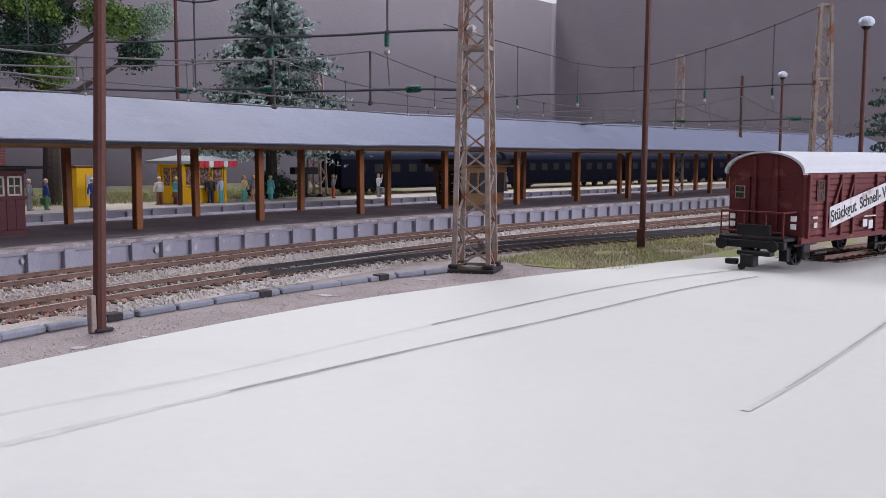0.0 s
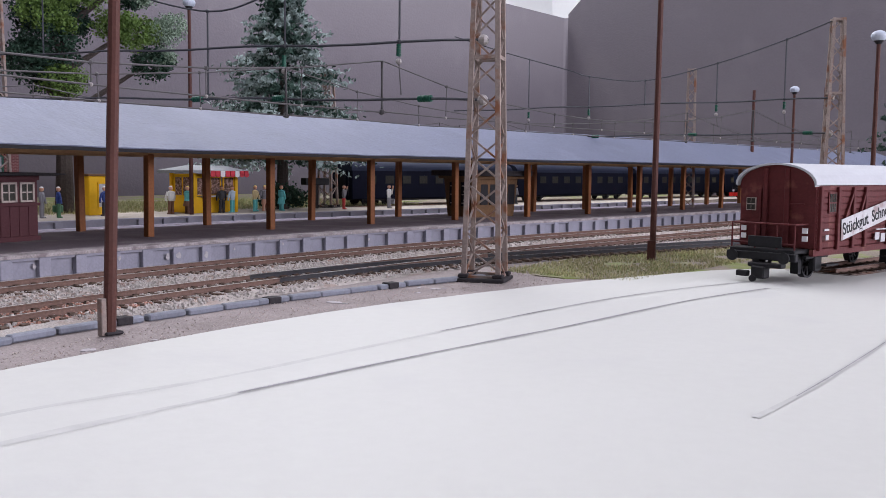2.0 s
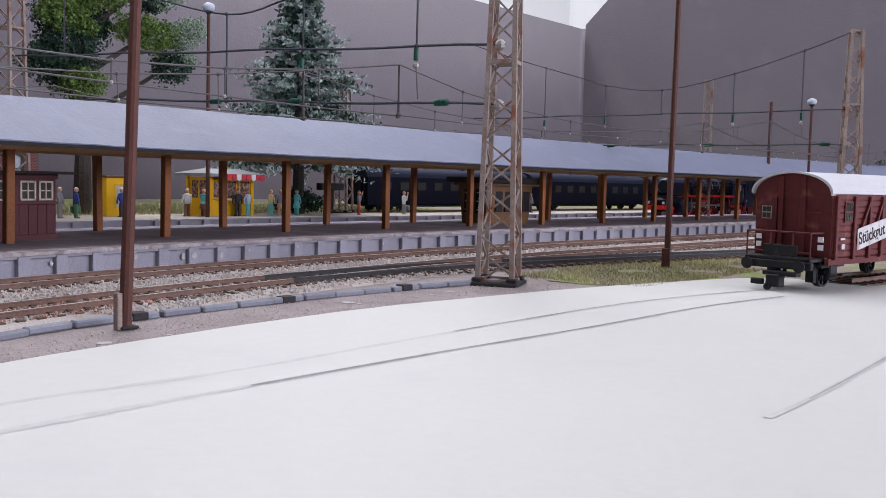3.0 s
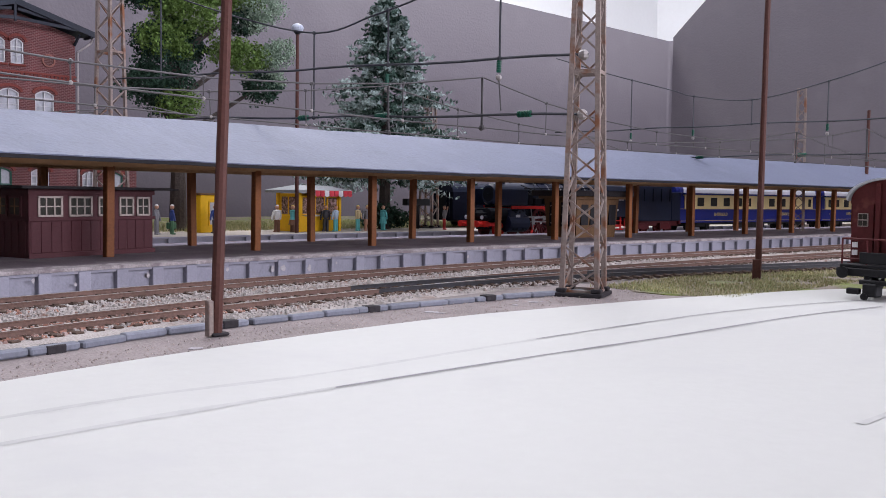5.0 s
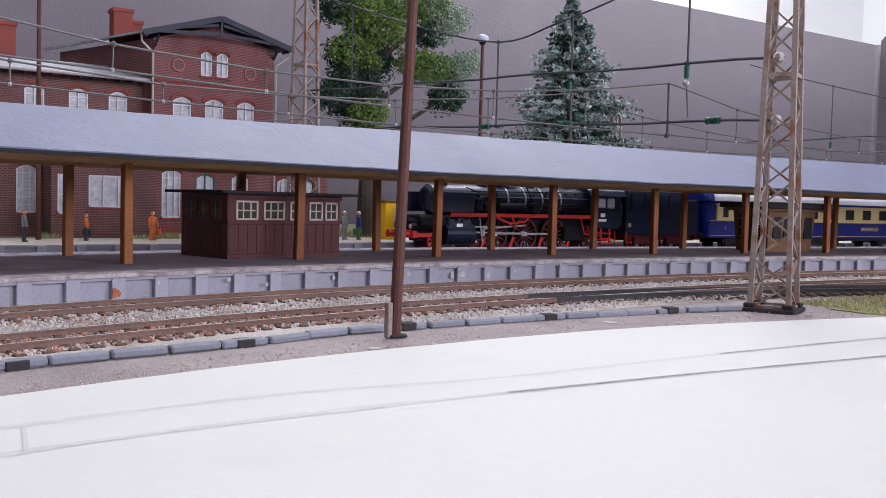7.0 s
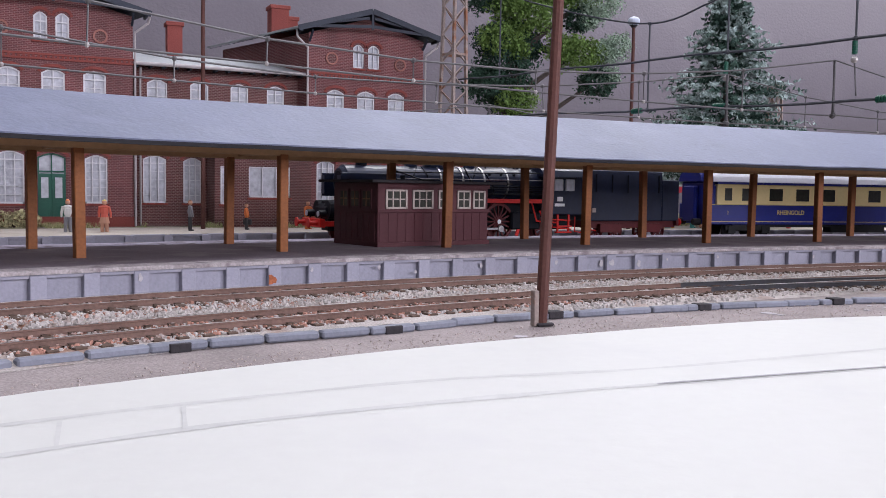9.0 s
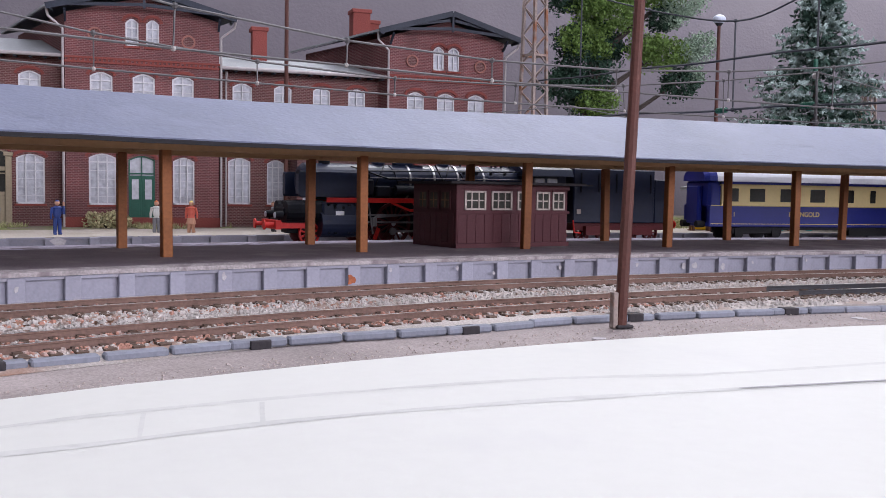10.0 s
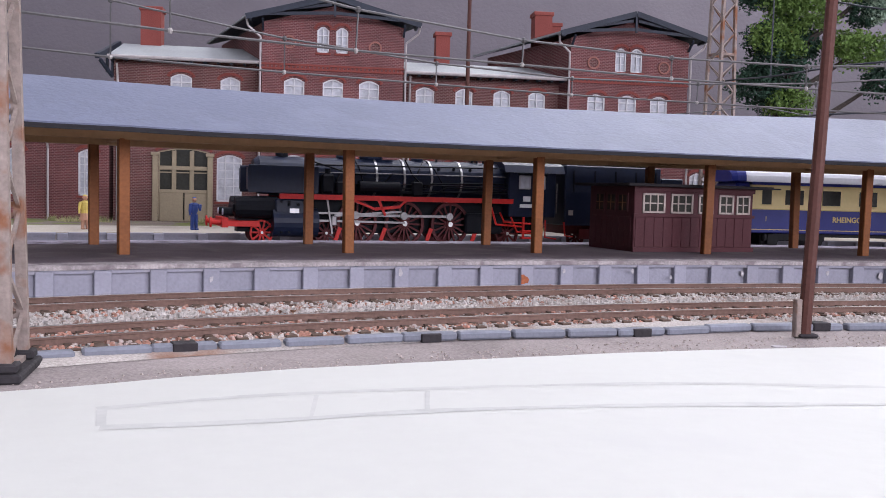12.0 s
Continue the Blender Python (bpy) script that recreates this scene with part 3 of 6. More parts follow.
for s_, off, z, r in ((14.2, -0.16, 0.6, 0.12), (16.0, -0.16, 0.35, 0.1), (19.5, 0.0, 0.5, 0.14), (26.4, 0.0, 0.4, 0.2), (26.9, -0.16, 0.45, 0.22), (28.6, -0.16, 0.4, 0.2), (30.4, -0.16, 0.55, 0.1), (33.8, -0.16, 0.6, 0.12), (-2.7, -0.16, 0.5, 0.12), (4.2, -0.16, 0.62, 0.16), (23.6, -0.16, 0.55, 0.12), (40.6, -0.16, 0.5, 0.12), (11.1, -0.16, 0.62, 0.1)):
    x, y, a = along(s_, off)
    chip = part("paint_flake", rag(9, r, 0.012, 0.8), "flake", plat, "flaked bare spot")
    chip.matrix_basis = pose(x * S, y * S, z * S, 0, 0, math.degrees(a))
x, y, a = along(10.3, -1.0)
lump = part("rubble_lump", box(box(B(), -0.28, 0.1, -0.1, 0.1, 0, 0.12, bev=0.04), -0.05, 0.3, -0.14, 0.04, 0.02, 0.1, bev=0.04), "rustpatch")
lump.matrix_basis = pose(x * S, y * S, 0.04 * S, 0, 6, math.degrees(a) - 12)
tagged(lump, "broken orange brick lump lying by the platform edge", "rubble")
for k in range(9):
    s_, off = random.uniform(4, 30), random.uniform(-15.4, -13.6)
    x, y, a = along(s_, off)
    flake = part("plaster_flake", rag(8, random.uniform(0.08, 0.24), 0.02, 1.4), "flake")
    flake.matrix_basis = pose(x * S, y * S, -0.095 * S, 90, 0, random.uniform(0, 180))
    tagged(flake, "small pale plaster flake on the sandy gravel", "debris", group="plaster flakes")
x, y, a = along(3.6, 21.2)
flake = part("paper_scrap", rag(7, 0.42, 0.03, 1.3), "flake", plat2, "loose white scrap hanging on the edge")
flake.matrix_basis = pose(x * S, y * S, 0.72 * S, -8, 20, math.degrees(a))

# static grass


def grass_patch(name, label, places, h0, h1, mat):
    verts, faces = [], []
    for x, y, z in places:
        a, h, w = rng.uniform(0, 6.28), rng.uniform(h0, h1), rng.uniform(0.015, 0.035)
        lx, ly = rng.normal(0, 0.35, 2) * h
        k = len(verts)
        verts += [((x + math.cos(a) * w) * S, (y + math.sin(a) * w) * S, z * S), ((x - math.cos(a) * w) * S, (y - math.sin(a) * w) * S, z * S), ((x + lx) * S, (y + ly) * S, (z + h) * S)]
        faces.append((k, k + 1, k + 2))
    me = bpy.data.meshes.new(name)
    me.from_pydata(verts, [], faces)
    me.materials.append(M[mat])
    return tagged(new(name, me), label, "grass", kind="stuff")


def in_patch(n, x0, x1, y0, y1, z, keep=0.0):
    out = []
    while len(out) < n:
        x, y = rng.uniform(x0, x1), rng.uniform(y0, y1)
        if noise.noise((x * 0.25, y * 0.25, 7)) > keep - 0.25:
            out.append((x, y, z))
    return out


tagged(part("ground", sweep(B(), [[(x, y0, -0.115), (x, y0 + 0.1, -0.07), (x, y1 - 0.1, -0.07), (x, y1, -0.115)] for x, y0, y1 in ((35.2, 21.9, 23.6), (37, 19, 25.5), (42, 17, 26), (50, 12, 26.0), (80, 11, 25), (110, 9, 22))]), "soil"), "earth under the dry grass", "ground", kind="structure")
grass_patch("dry_grass", "yellow-green dry grass tufts beside the track", in_patch(9000, 35.5, 62, 19, 26.2, -0.09) + in_patch(2500, 62, 100, 12, 24, -0.09), 0.08, 0.24, "grassdry")
grass_patch("green_grass", "short green grass tufts beside the track", in_patch(7000, 35.5, 64, 19, 26.2, -0.09), 0.06, 0.2, "grass")


def behind(n, s0, s1, o0, o1):
    out = []
    for _ in range(n):
        s, o = rng.uniform(s0, s1), rng.uniform(o0, o1)
        x, y, _a = along(s, o)
        if y < 66 or x > 35:
            out.append((x, y, 0.95 + 0.18 * (o - 30.45) / 39.5))
    return out


grass_patch("meadow_grass", "yellow-green meadow grass behind the far platform", behind(16000, 24, 75, 28.5, 48), 0.15, 0.5, "grass")
grass_patch("meadow_grass", "dry pale meadow grass behind the far platform", behind(9000, 24, 75, 28.5, 48), 0.15, 0.45, "grassdry")

grass_patch("wall_grass", "yellow-green grass tufts along the foot of the station wall", [(x, y, 0.97) for x, y, z in in_patch(2600, -17, 31, 65.6, 67.9, 0, 0.3)], 0.12, 0.5, "grass")
grass_patch("wall_grass", "dry straw-coloured tufts along the foot of the station wall", [(x, y, 0.97) for x, y, z in in_patch(2000, -17, 31, 65.4, 67.9, 0, 0.35)], 0.12, 0.45, "grassdry")

# ---- platform canopy ----
POSTS = [3.84 + 8.384 * k for k in range(-5, 18)]
canopy = thing("platform_canopy", "long curved platform canopy with blue-grey roof on brown wooden posts", "canopy", 0, 0, 0)


def roof_wave(s):
    return 0.05 * noise.noise((s * 0.09, 2.0, 0)) + 0.03 * noise.noise((s * 0.4, 5.0, 0))


def roof_rings(profile, s0, s1, step):
    n = int((s1 - s0) / step)
    return [[(*along(s, o)[:2], z + roof_wave(s + o) - (0.4 * min(1, max(0, (30 - s) / 22)) if z > 7 else 0)) for o, z in profile] for s in (s0 + (s1 - s0) * i / n for i in range(n + 1))]


part("roof", sweep(B(), roof_rings([(1.35, 5.44), (1.35, 5.55), (7.7, 8.05), (14.0, 5.6), (14.0, 5.5), (7.7, 7.9)], -40, 150, 1.2)), "roofgrey", canopy, "blue-grey painted roof sheet with brush marks")
part("fascia", sweep(B(), roof_rings([(1.28, 5.33), (1.28, 5.49), (1.36, 5.49), (1.36, 5.33)], -40, 150, 1.2)), "fascia", canopy, "dark worn edge strip")
part("soffit", strip(B(), -40, 150, 2, [(2.5, 5.66), (2.5, 5.72), (12.8, 5.72), (12.8, 5.66)]), "beam", canopy, "pale wooden underside")
for o in (4.8, 10.8):
    part("purlin", strip(B(), -40, 149, 2, [(o - 0.18, 5.24), (o - 0.18, 5.67), (o + 0.18, 5.67), (o + 0.18, 5.24)]), "beam", canopy, "pale wooden lengthwise beam")
cracks, crack_faces = [], []
for _ in range(70):
    s0, u = random.uniform(-20, 66), random.random() ** 1.6
    length, width = random.uniform(0.4, 1.8), random.uniform(0.006, 0.016)
    n = 6
    for i in range(n + 1):
        q = s0 + length * i / n
        o = 1.5 + 5.6 * u + 0.05 * noise.noise((q * 2, u * 9, 0))
        for side in (-1, 1):
            oo = o + side * width * math.sin(math.pi * (i + 0.15) / (n + 0.3))
            z = 5.55 + (oo - 1.35) * 2.5 / 6.35 - 0.4 * min(1, max(0, (30 - q) / 22)) * (oo - 1.35) / 6.35 + roof_wave(q + 1.35) * (7.7 - oo) / 6.35 + roof_wave(q + 7.7) * (oo - 1.35) / 6.35 + 0.025
            x, y, _a = along(q, oo)
            cracks.append((x * S, y * S, z * S))
        if i:
            k = len(cracks) - 4
            crack_faces.append((k, k + 1, k + 3, k + 2))
me = bpy.data.meshes.new("paint_cracks")
me.from_pydata(cracks, [], crack_faces)
M["crack"] = material("paint_crack", (0.085, 0.095, 0.135), 0.8, vary=0.3, grain=0.1)
me.materials.append(M["crack"])
crack_ob = new("paint_cracks", me)
crack_ob.parent = canopy
tagged(crack_ob, "fine dark cracks in the roof paint", kind="stuff")
bm = B()
box(bm, -0.2, 0.2, -0.2, 0.2, 0.95, 5.3, bev=0.03)
post = None
for s in POSTS:
    for o in (4.8, 10.8):
        x, y, a = along(s, o)
        if post is None:
            post = part("post", bm, "wood", canopy)
            post.matrix_basis = pose(x * S, y * S, 0, 0, 0, math.degrees(a))
        else:
            again(post, x, y, 0, math.degrees(a) + random.uniform(-4, 4), rx=random.uniform(-0.5, 0.5), ry=random.uniform(-0.6, 0.9))
bm = B()
box(bm, -0.14, 0.14, 5.0, 10.6, 5.36, 5.665)
rafter = None
for s in POSTS:
    x, y, a = along(s + 0.5, 0)
    if rafter is None:
        rafter = part("cross_beam", bm, "beam", canopy)
        rafter.matrix_basis = pose(x * S, y * S, 0, 0, 0, math.degrees(a))
    else:
        again(rafter, x, y, 0, math.degrees(a))

# ---- waiting hut ----


def sash_window(parent, x0, x1, z0, z1, y, nx, nz, mat="sash", pane="darkglass", bar_w=0.06, depth=0.07):
    """A framed window with glazing bars, facing -y, of the wall at y."""
    bm = B()
    w = 0.09
    box(bm, x0, x1, y - depth, y + 0.05, z1 - w, z1), box(bm, x0, x1, y - depth, y + 0.05, z0, z0 + w)
    box(bm, x0, x0 + w, y - depth, y + 0.05, z0, z1), box(bm, x1 - w, x1, y - depth, y + 0.05, z0, z1)
    for i in range(1, nx):
        x = x0 + (x1 - x0) * i / nx
        box(bm, x - bar_w / 2, x + bar_w / 2, y - depth * 0.8, y + 0.04, z0, z1)
    for i in range(1, nz):
        z = z0 + (z1 - z0) * i / nz
        box(bm, x0, x1, y - depth * 0.75, y + 0.035, z - bar_w / 2, z + bar_w / 2)
    win = part("window", bm, mat, parent)
    part("pane", box(B(), x0 + 0.03, x1 - 0.03, y - 0.012, y - 0.004, z0 + 0.03, z1 - 0.03), pane, win)
    return win


hut = thing("waiting_hut", "maroon wooden waiting hut with flat dark roof and beige windows", "hut", 19.55, 43.83, 0.98, 13.6)
hut.scale = (1.12, 1, 1)
bm = B()
box(bm, -3.15, 3.15, 0, 4.1, 0, 3.18, bev=0.03)
part("body", bm, "hut", hut)
board_bm = B()
box(board_bm, -0.222, 0.222, -0.03, 0, 0.25, 1.7, bev=0.012)
plank = part("plank", board_bm, "hut", hut)
plank.matrix_basis = pose(-2.85 * S, 0, 0)
for i in range(1, 13):
    again(plank, -2.85 + 0.475 * i, 0, 0)
for i in range(7):
    again(plank, -3.15, 0.45 + 0.53 * i, 0, -90)
part("sill_rail", box(box(box(B(), -3.2, 3.2, -0.1, 0, 1.72, 1.86), -3.2, 3.2, -0.1, 0, 0.0, 0.24), -3.2, 3.2, -0.08, 0, 2.95, 3.18), "hut", hut)
for x0, x1, n in ((-2.75, -1.6, 3), (-1.3, -0.15, 3), (0.15, 0.95, 2), (1.25, 2.05, 2), (2.2, 2.95, 2)):
    sash_window(hut, x0, x1, 1.9, 2.85, 0, n, 2)
for y0 in (0.5, 1.55, 2.6):
    bm = B()
    box(bm, -3.2, -3.13, y0, y0 + 0.85, 1.9, 2.85)
    fr = part("window", bm, "hut", hut)
    part("pane", box(B(), -3.215, -3.205, y0 + 0.1, y0 + 0.75, 2.0, 2.75), "darkglass", fr)
    part("glazing_bar", box(B(), -3.235, -3.21, y0 + 0.4, y0 + 0.45, 2.0, 2.75), "stall", fr)
    part("glazing_bar", box(B(), -3.235, -3.21, y0 + 0.1, y0 + 0.75, 2.35, 2.4), "stall", fr)
bm = B()
box(bm, -3.75, 3.9, -0.55, 4.6, 3.18, 3.32, bev=0.03)
box(bm, 3.9, 5.2, 0.6, 4.4, 3.20, 3.28)
part("roof", bm, "hutroof", hut, "flat tarred roof with overhang")

# ---- wooden stall under the canopy ----
x, y, a = along(60.2, 6.2)
stall = thing("timetable_stall", "ochre wooden stall with flared sides, notices and dark roof", "stall", x, y, 0.98, math.degrees(a) - 3)
stall.scale = (0.86, 1.0, 1.25)
bm = B()
sweep(bm, [[(-2.5 - f, -f, z), (2.5 + f, -f, z), (2.5 + f, 3.2 + f, z), (-2.5 - f, 3.2 + f, z)] for z, f in ((0, 0), (2.6, 0.25))])
part("body", bm, "stall", stall)
part("roof", box(B(), -3.6, 4.0, -0.9, 4.2, 2.6, 2.95, bev=0.04), "hutroof", stall)
part("cornice", box(B(), -3.2, 3.6, -0.5, 3.7, 2.42, 2.6, bev=0.03), "stall", stall)
for y0 in (0.5, 1.8):
    notice = part("notice", box(B(), -2.79, -2.7, y0, y0 + 0.95, 0.7, 2.2), "fascia", stall, "dark framed notice")
    for k in range(7):
        part("text_bar", box(B(), -2.8, -2.79, y0 + 0.12, y0 + 0.85 - 0.2 * (k % 3), 0.85 + 0.18 * k, 0.92 + 0.18 * k), "sash", notice)
for x0 in (-2.1, -0.9, 0.3, 1.5):
    part("notice", box(B(), x0, x0 + 0.9, -0.2, -0.08, 0.8, 2.1), "fascia", stall)

# ---- station building: x runs along its front, front at y = 68 ----
YF = 68.0
house = thing("station_building", "red brick station building with two gabled bays and grey roofs", "building", 0, 0, 0)


def wall_with_holes(bm, x0, x1, z0, z1, y, thick, holes):
    """A wall facing -y with openings (x0, x1, z0, z1) cut right through."""
    xs = sorted({x0, x1, *(v for h in holes for v in h[:2])})
    zs = sorted({z0, z1, *(v for h in holes for v in h[2:])})
    for a, b in zip(xs, xs[1:]):
        run = None
        for c, d in zip(zs, zs[1:]):
            cx, cz = (a + b) / 2, (c + d) / 2
            if not any(h[0] < cx < h[1] and h[2] < cz < h[3] for h in holes):
                box(bm, a, b, y, y + thick, c, d)
    return bm


def house_window(parent, x0, x1, z0, z1, y, arch=True, nx=2, nz=4, frame_mat="housewhite", pane="curtain", sill=True):
    h = 0.28 if arch else 0.0
    n = 8
    bm = B()
    top = [(x0 + (x1 - x0) * i / n, z1 - h + h * math.sin(math.pi * i / n)) for i in range(n + 1)]
    for (a, za), (b, zb) in zip(top, top[1:]):
        bar(bm, (a, y + 0.12, za - 0.05), (b, y + 0.12, zb - 0.05), 0.10, 0.10)
    box(bm, x0, x0 + 0.1, y + 0.06, y + 0.2, z0, z1 - h), box(bm, x1 - 0.1, x1, y + 0.06, y + 0.2, z0, z1 - h), box(bm, x0, x1, y + 0.06, y + 0.2, z0, z0 + 0.12)
    for i in range(1, nx):
        x = x0 + (x1 - x0) * i / nx
        box(bm, x - 0.036, x + 0.036, y + 0.07, y + 0.17, z0, z1 - 0.05)
    for i in range(1, nz):
        z = z0 + (z1 - z0) * i / nz
        w = 0.045 if i == nz - 1 else 0.02
        box(bm, x0, x1, y + 0.075, y + 0.165, z - w, z + w)
    win = part("window", bm, frame_mat, parent)
    prism_bm = B()
    prism(prism_bm, [(x0, z0), *top, (x1, z0)], y + 0.21, y + 0.23)
    part("pane", prism_bm, pane, win)
    if arch:
        b = B()
        for i in range(n):
            a0, a1 = math.pi * i / n, math.pi * (i + 1) / n
            xm, w = (x0 + x1) / 2, (x1 - x0) / 2 + 0.16
            bar(b, (xm - w * math.cos(a0), y - 0.04, z1 - h + (h + 0.17) * math.sin(a0) + 0.05), (xm - w * math.cos(a1), y - 0.04, z1 - h + (h + 0.17) * math.sin(a1) + 0.05), 0.12, 0.2)
        # brick that fills the corners over the arch
        fill = B()
        for i in range(n):
            (a, za), (c, zc) = top[i], top[i + 1]
            prism(fill, [(a, za), (c, zc), (c, z1 + 0.02), (a, z1 + 0.02)], y + 0.004, y + 0.2)
        part("arch_infill", fill, "brick", win)
        part("lintel", b, "trimbrick", win, "arched brick lintel")
    if sill:
        part("sill", box(B(), x0 - 0.12, x1 + 0.12, y - 0.12, y + 0.1, z0 - 0.16, z0, bev=0.02), "trimbrick", win)
    return win


def slant(bm, k=0.33):
    """Pushes what lies behind the front to the side: the ends of the building are not square to its front."""
    for v in bm.verts:
        if v.co.y > YF + 1:
            v.co.x -= k * (v.co.y - YF - 0.35)
    return bm


def gable_bay(x0, x1, upper, attic, eyes, ground):
    apex, zw = (x0 + x1) / 2, 15.35
    holes = upper + attic + [g[:4] for g in ground]
    bm = B()
    wall_with_holes(bm, x0, x1, 0.95, zw, YF, 0.35, holes)
    prism(bm, [(x0, zw), (x1, zw), (apex, zw + 1.35)], YF, YF + 0.35)
    box(bm, x0, x0 + 0.35, YF + 0.35, YF + 12, 0.95, zw), box(bm, x1 - 0.35, x1, YF + 0.35, YF + 12, 0.95, zw), box(bm, x0, x1, YF + 12, YF + 12.35, 0.95, zw)
    slant(bm)
    bay = part("bay_wall", bm, "brick", house)
    part("plinth", box(box(B(), x0 - 0.08, x1 + 0.08, YF - 0.1, YF - 0.004, 0.95, 1.55), x0 - 0.05, x1 + 0.05, YF - 0.07, YF - 0.004, 1.55, 1.65), "trimbrick", bay)
    bm = B()
    for z in (12.05, 12.35):
        box(bm, x0 - 0.08, x1 + 0.08, YF - 0.1, YF - 0.003, z, z + 0.13)
    n = int((x1 - x0) / 0.3)
    for i in range(n):
        xx = x0 + 0.1 + (x1 - x0 - 0.2) * (i + 0.5) / n
        box(bm, xx - 0.07, xx + 0.07, YF - 0.08, YF - 0.003, 12.18, 12.34)
    box(bm, x0 - 0.06, x1 + 0.06, YF - 0.09, YF - 0.003, 7.4, 7.6)
    part("string_course", bm, "trimbrick", bay, "stepped brick string course")
    for w in upper:
        house_window(bay, *w, YF, nx=2, nz=4)
    for w in attic:
        house_window(bay, *w, YF, nx=2, nz=3)
    for x, z in eyes:
        b = B()
        for i in range(14):
            a0, a1 = 2 * math.pi * i / 14, 2 * math.pi * (i + 1) / 14
            bar(b, (x + 0.42 * math.cos(a0), YF - 0.05, z + 0.42 * math.sin(a0)), (x + 0.42 * math.cos(a1), YF - 0.05, z + 0.42 * math.sin(a1)), 0.12, 0.14, up=(0, 1, 0))
        eye = part("round_window", b, "palebrick", bay, "pale brick ring")
        part("disc", rod(B(), (x, YF - 0.03, z), (x, YF + 0.02, z), 0.38, n=16), "brickdark", eye)
    for g in ground:
        if len(g) > 4:
            house_window(bay, *g[:4], YF, nx=2, nz=4, frame_mat=g[4], pane=g[5], sill=False)
            xm, zd = (g[0] + g[1]) / 2, g[2] + 0.72 * (g[3] - g[2])
            for xa, xb in ((g[0] + 0.02, xm - 0.01), (xm + 0.01, g[1] - 0.02)):
                leaf = part("door_leaf", box(B(), xa, xb, YF + 0.02, YF + 0.055, g[2], zd, bev=0.015), g[4], bay, "green panelled door leaf")
                part("leaf_pane", box(B(), xa + 0.2, xb - 0.2, YF + 0.005, YF + 0.018, g[2] + 1.9, zd - 0.25), "curtain", leaf)
                part("leaf_panel", box(B(), xa + 0.15, xb - 0.15, YF + 0.004, YF + 0.018, g[2] + 0.3, g[2] + 1.6, bev=0.006), g[4], leaf)
        else:
            house_window(bay, *g, YF, nx=3, nz=6)
    # roof with open timber gable
    b = B()
    ov, zt = 1.1, zw + 1.75
    slope = 1.35 / ((x1 - x0) / 2)
    zl = zt - slope * ((x1 - x0) / 2 + ov)
    for y0, y1 in ((YF - 1.1, YF + 12.8),):
        prism(b, [(x0 - ov, zl), (apex, zt), (x1 + ov, zl), (x1 + ov, zl + 0.16), (apex, zt + 0.18), (x0 - ov, zl + 0.16)], y0, y1)
    slant(b)
    roof = part("gable_roof", b, "slate", bay, "grey slate roof with dark timber verge")
    for sgn, xe in ((-1, x0 - ov), (1, x1 + ov)):
        for name, p, q, w, h in (("verge_board", (xe, YF - 1.16, zl), (apex + sgn * 0.01, YF - 1.16, zt), 0.1, 0.4),
                                 ("tie_timber", (xe - sgn * 1.2, YF - 1.08, zl + 0.25), (apex + sgn * 0.02, YF - 1.08, zl + 0.55), 0.1, 0.22),
                                 ("strut_timber", (xe - sgn * 1.6, YF - 1.0, zl + 0.5), (apex + sgn * 0.2, YF - 1.0, zt - 0.5), 0.08, 0.2),
                                 ("eave_timber", (xe - sgn * 0.3, YF - 1.06, zl - 0.12), (xe - sgn * 0.3, YF + 0.2, zl - 0.12), 0.16, 0.16),
                                 ("bracket", (xe - sgn * 1.15, YF - 0.9, zl - 0.05), (xe - sgn * 1.15, YF - 0.02, zl - 0.7), 0.14, 0.14)):
            part(name, bar(B(), p, q, w, h), "bluewood", roof, "blue-black gable timber")
    part("king_post", bar(B(), (apex, YF - 1.1, zl + 0.3), (apex, YF - 1.1, zt - 0.1), 0.16, 0.14), "bluewood", roof, "blue-black gable timber")
    part("soffit", slant(prism(B(), [(x0 - ov + 0.1, zl - 0.03), (apex, zt - 0.04), (x1 + ov - 0.1, zl - 0.03), (x1 + ov - 0.1, zl - 0.06), (apex, zt - 0.07), (x0 - ov + 0.1, zl - 0.06)], YF - 1.05, YF + 12.7)), "bluewood", roof)
    for xe, sg in ((x0, -1), (x1, 1)):
        b = B()
        line(b, [(xe + sg * ov, YF - 0.7, zl + 0.05), (xe + sg * ov * 0.9, YF - 0.4, zl - 0.5), (xe + sg * 0.12, YF - 0.15, zl - 1.2), (xe + sg * 0.12, YF - 0.15, 1.0)], 0.085, n=6)
        part("downpipe", b, "pipe", bay)
    return bay


gable_bay(-2.8, 7.3, [(-1.25, 0.2, 9.2, 11.5), (1.5, 2.95, 9.2, 11.5), (4.1, 5.55, 9.2, 11.5)], [(1.05, 1.9, 13.35, 15.2), (2.4, 3.25, 13.35, 15.2)], [(-0.9, 14.0), (5.2, 13.85)],
          [(-1.35, 0.4, 2.5, 6.0), (1.2, 2.95, 1.0, 5.9, "greendoor", "curtain"), (4.15, 5.6, 2.55, 5.85)])
gable_bay(19.75, 28.95, [(21.15, 22.5, 9.0, 11.25), (23.55, 24.95, 9.0, 11.25), (26.05, 27.4, 9.0, 11.25)], [(23.2, 24.05, 12.95, 14.75), (24.4, 25.3, 12.95, 14.75)], [(21.5, 13.55), (27.0, 13.4)],
          [(20.4, 21.8, 2.4, 5.9), (22.9, 24.4, 1.0, 5.7, "greendoor", "curtain"), (25.7, 27.0, 2.4, 5.7)])


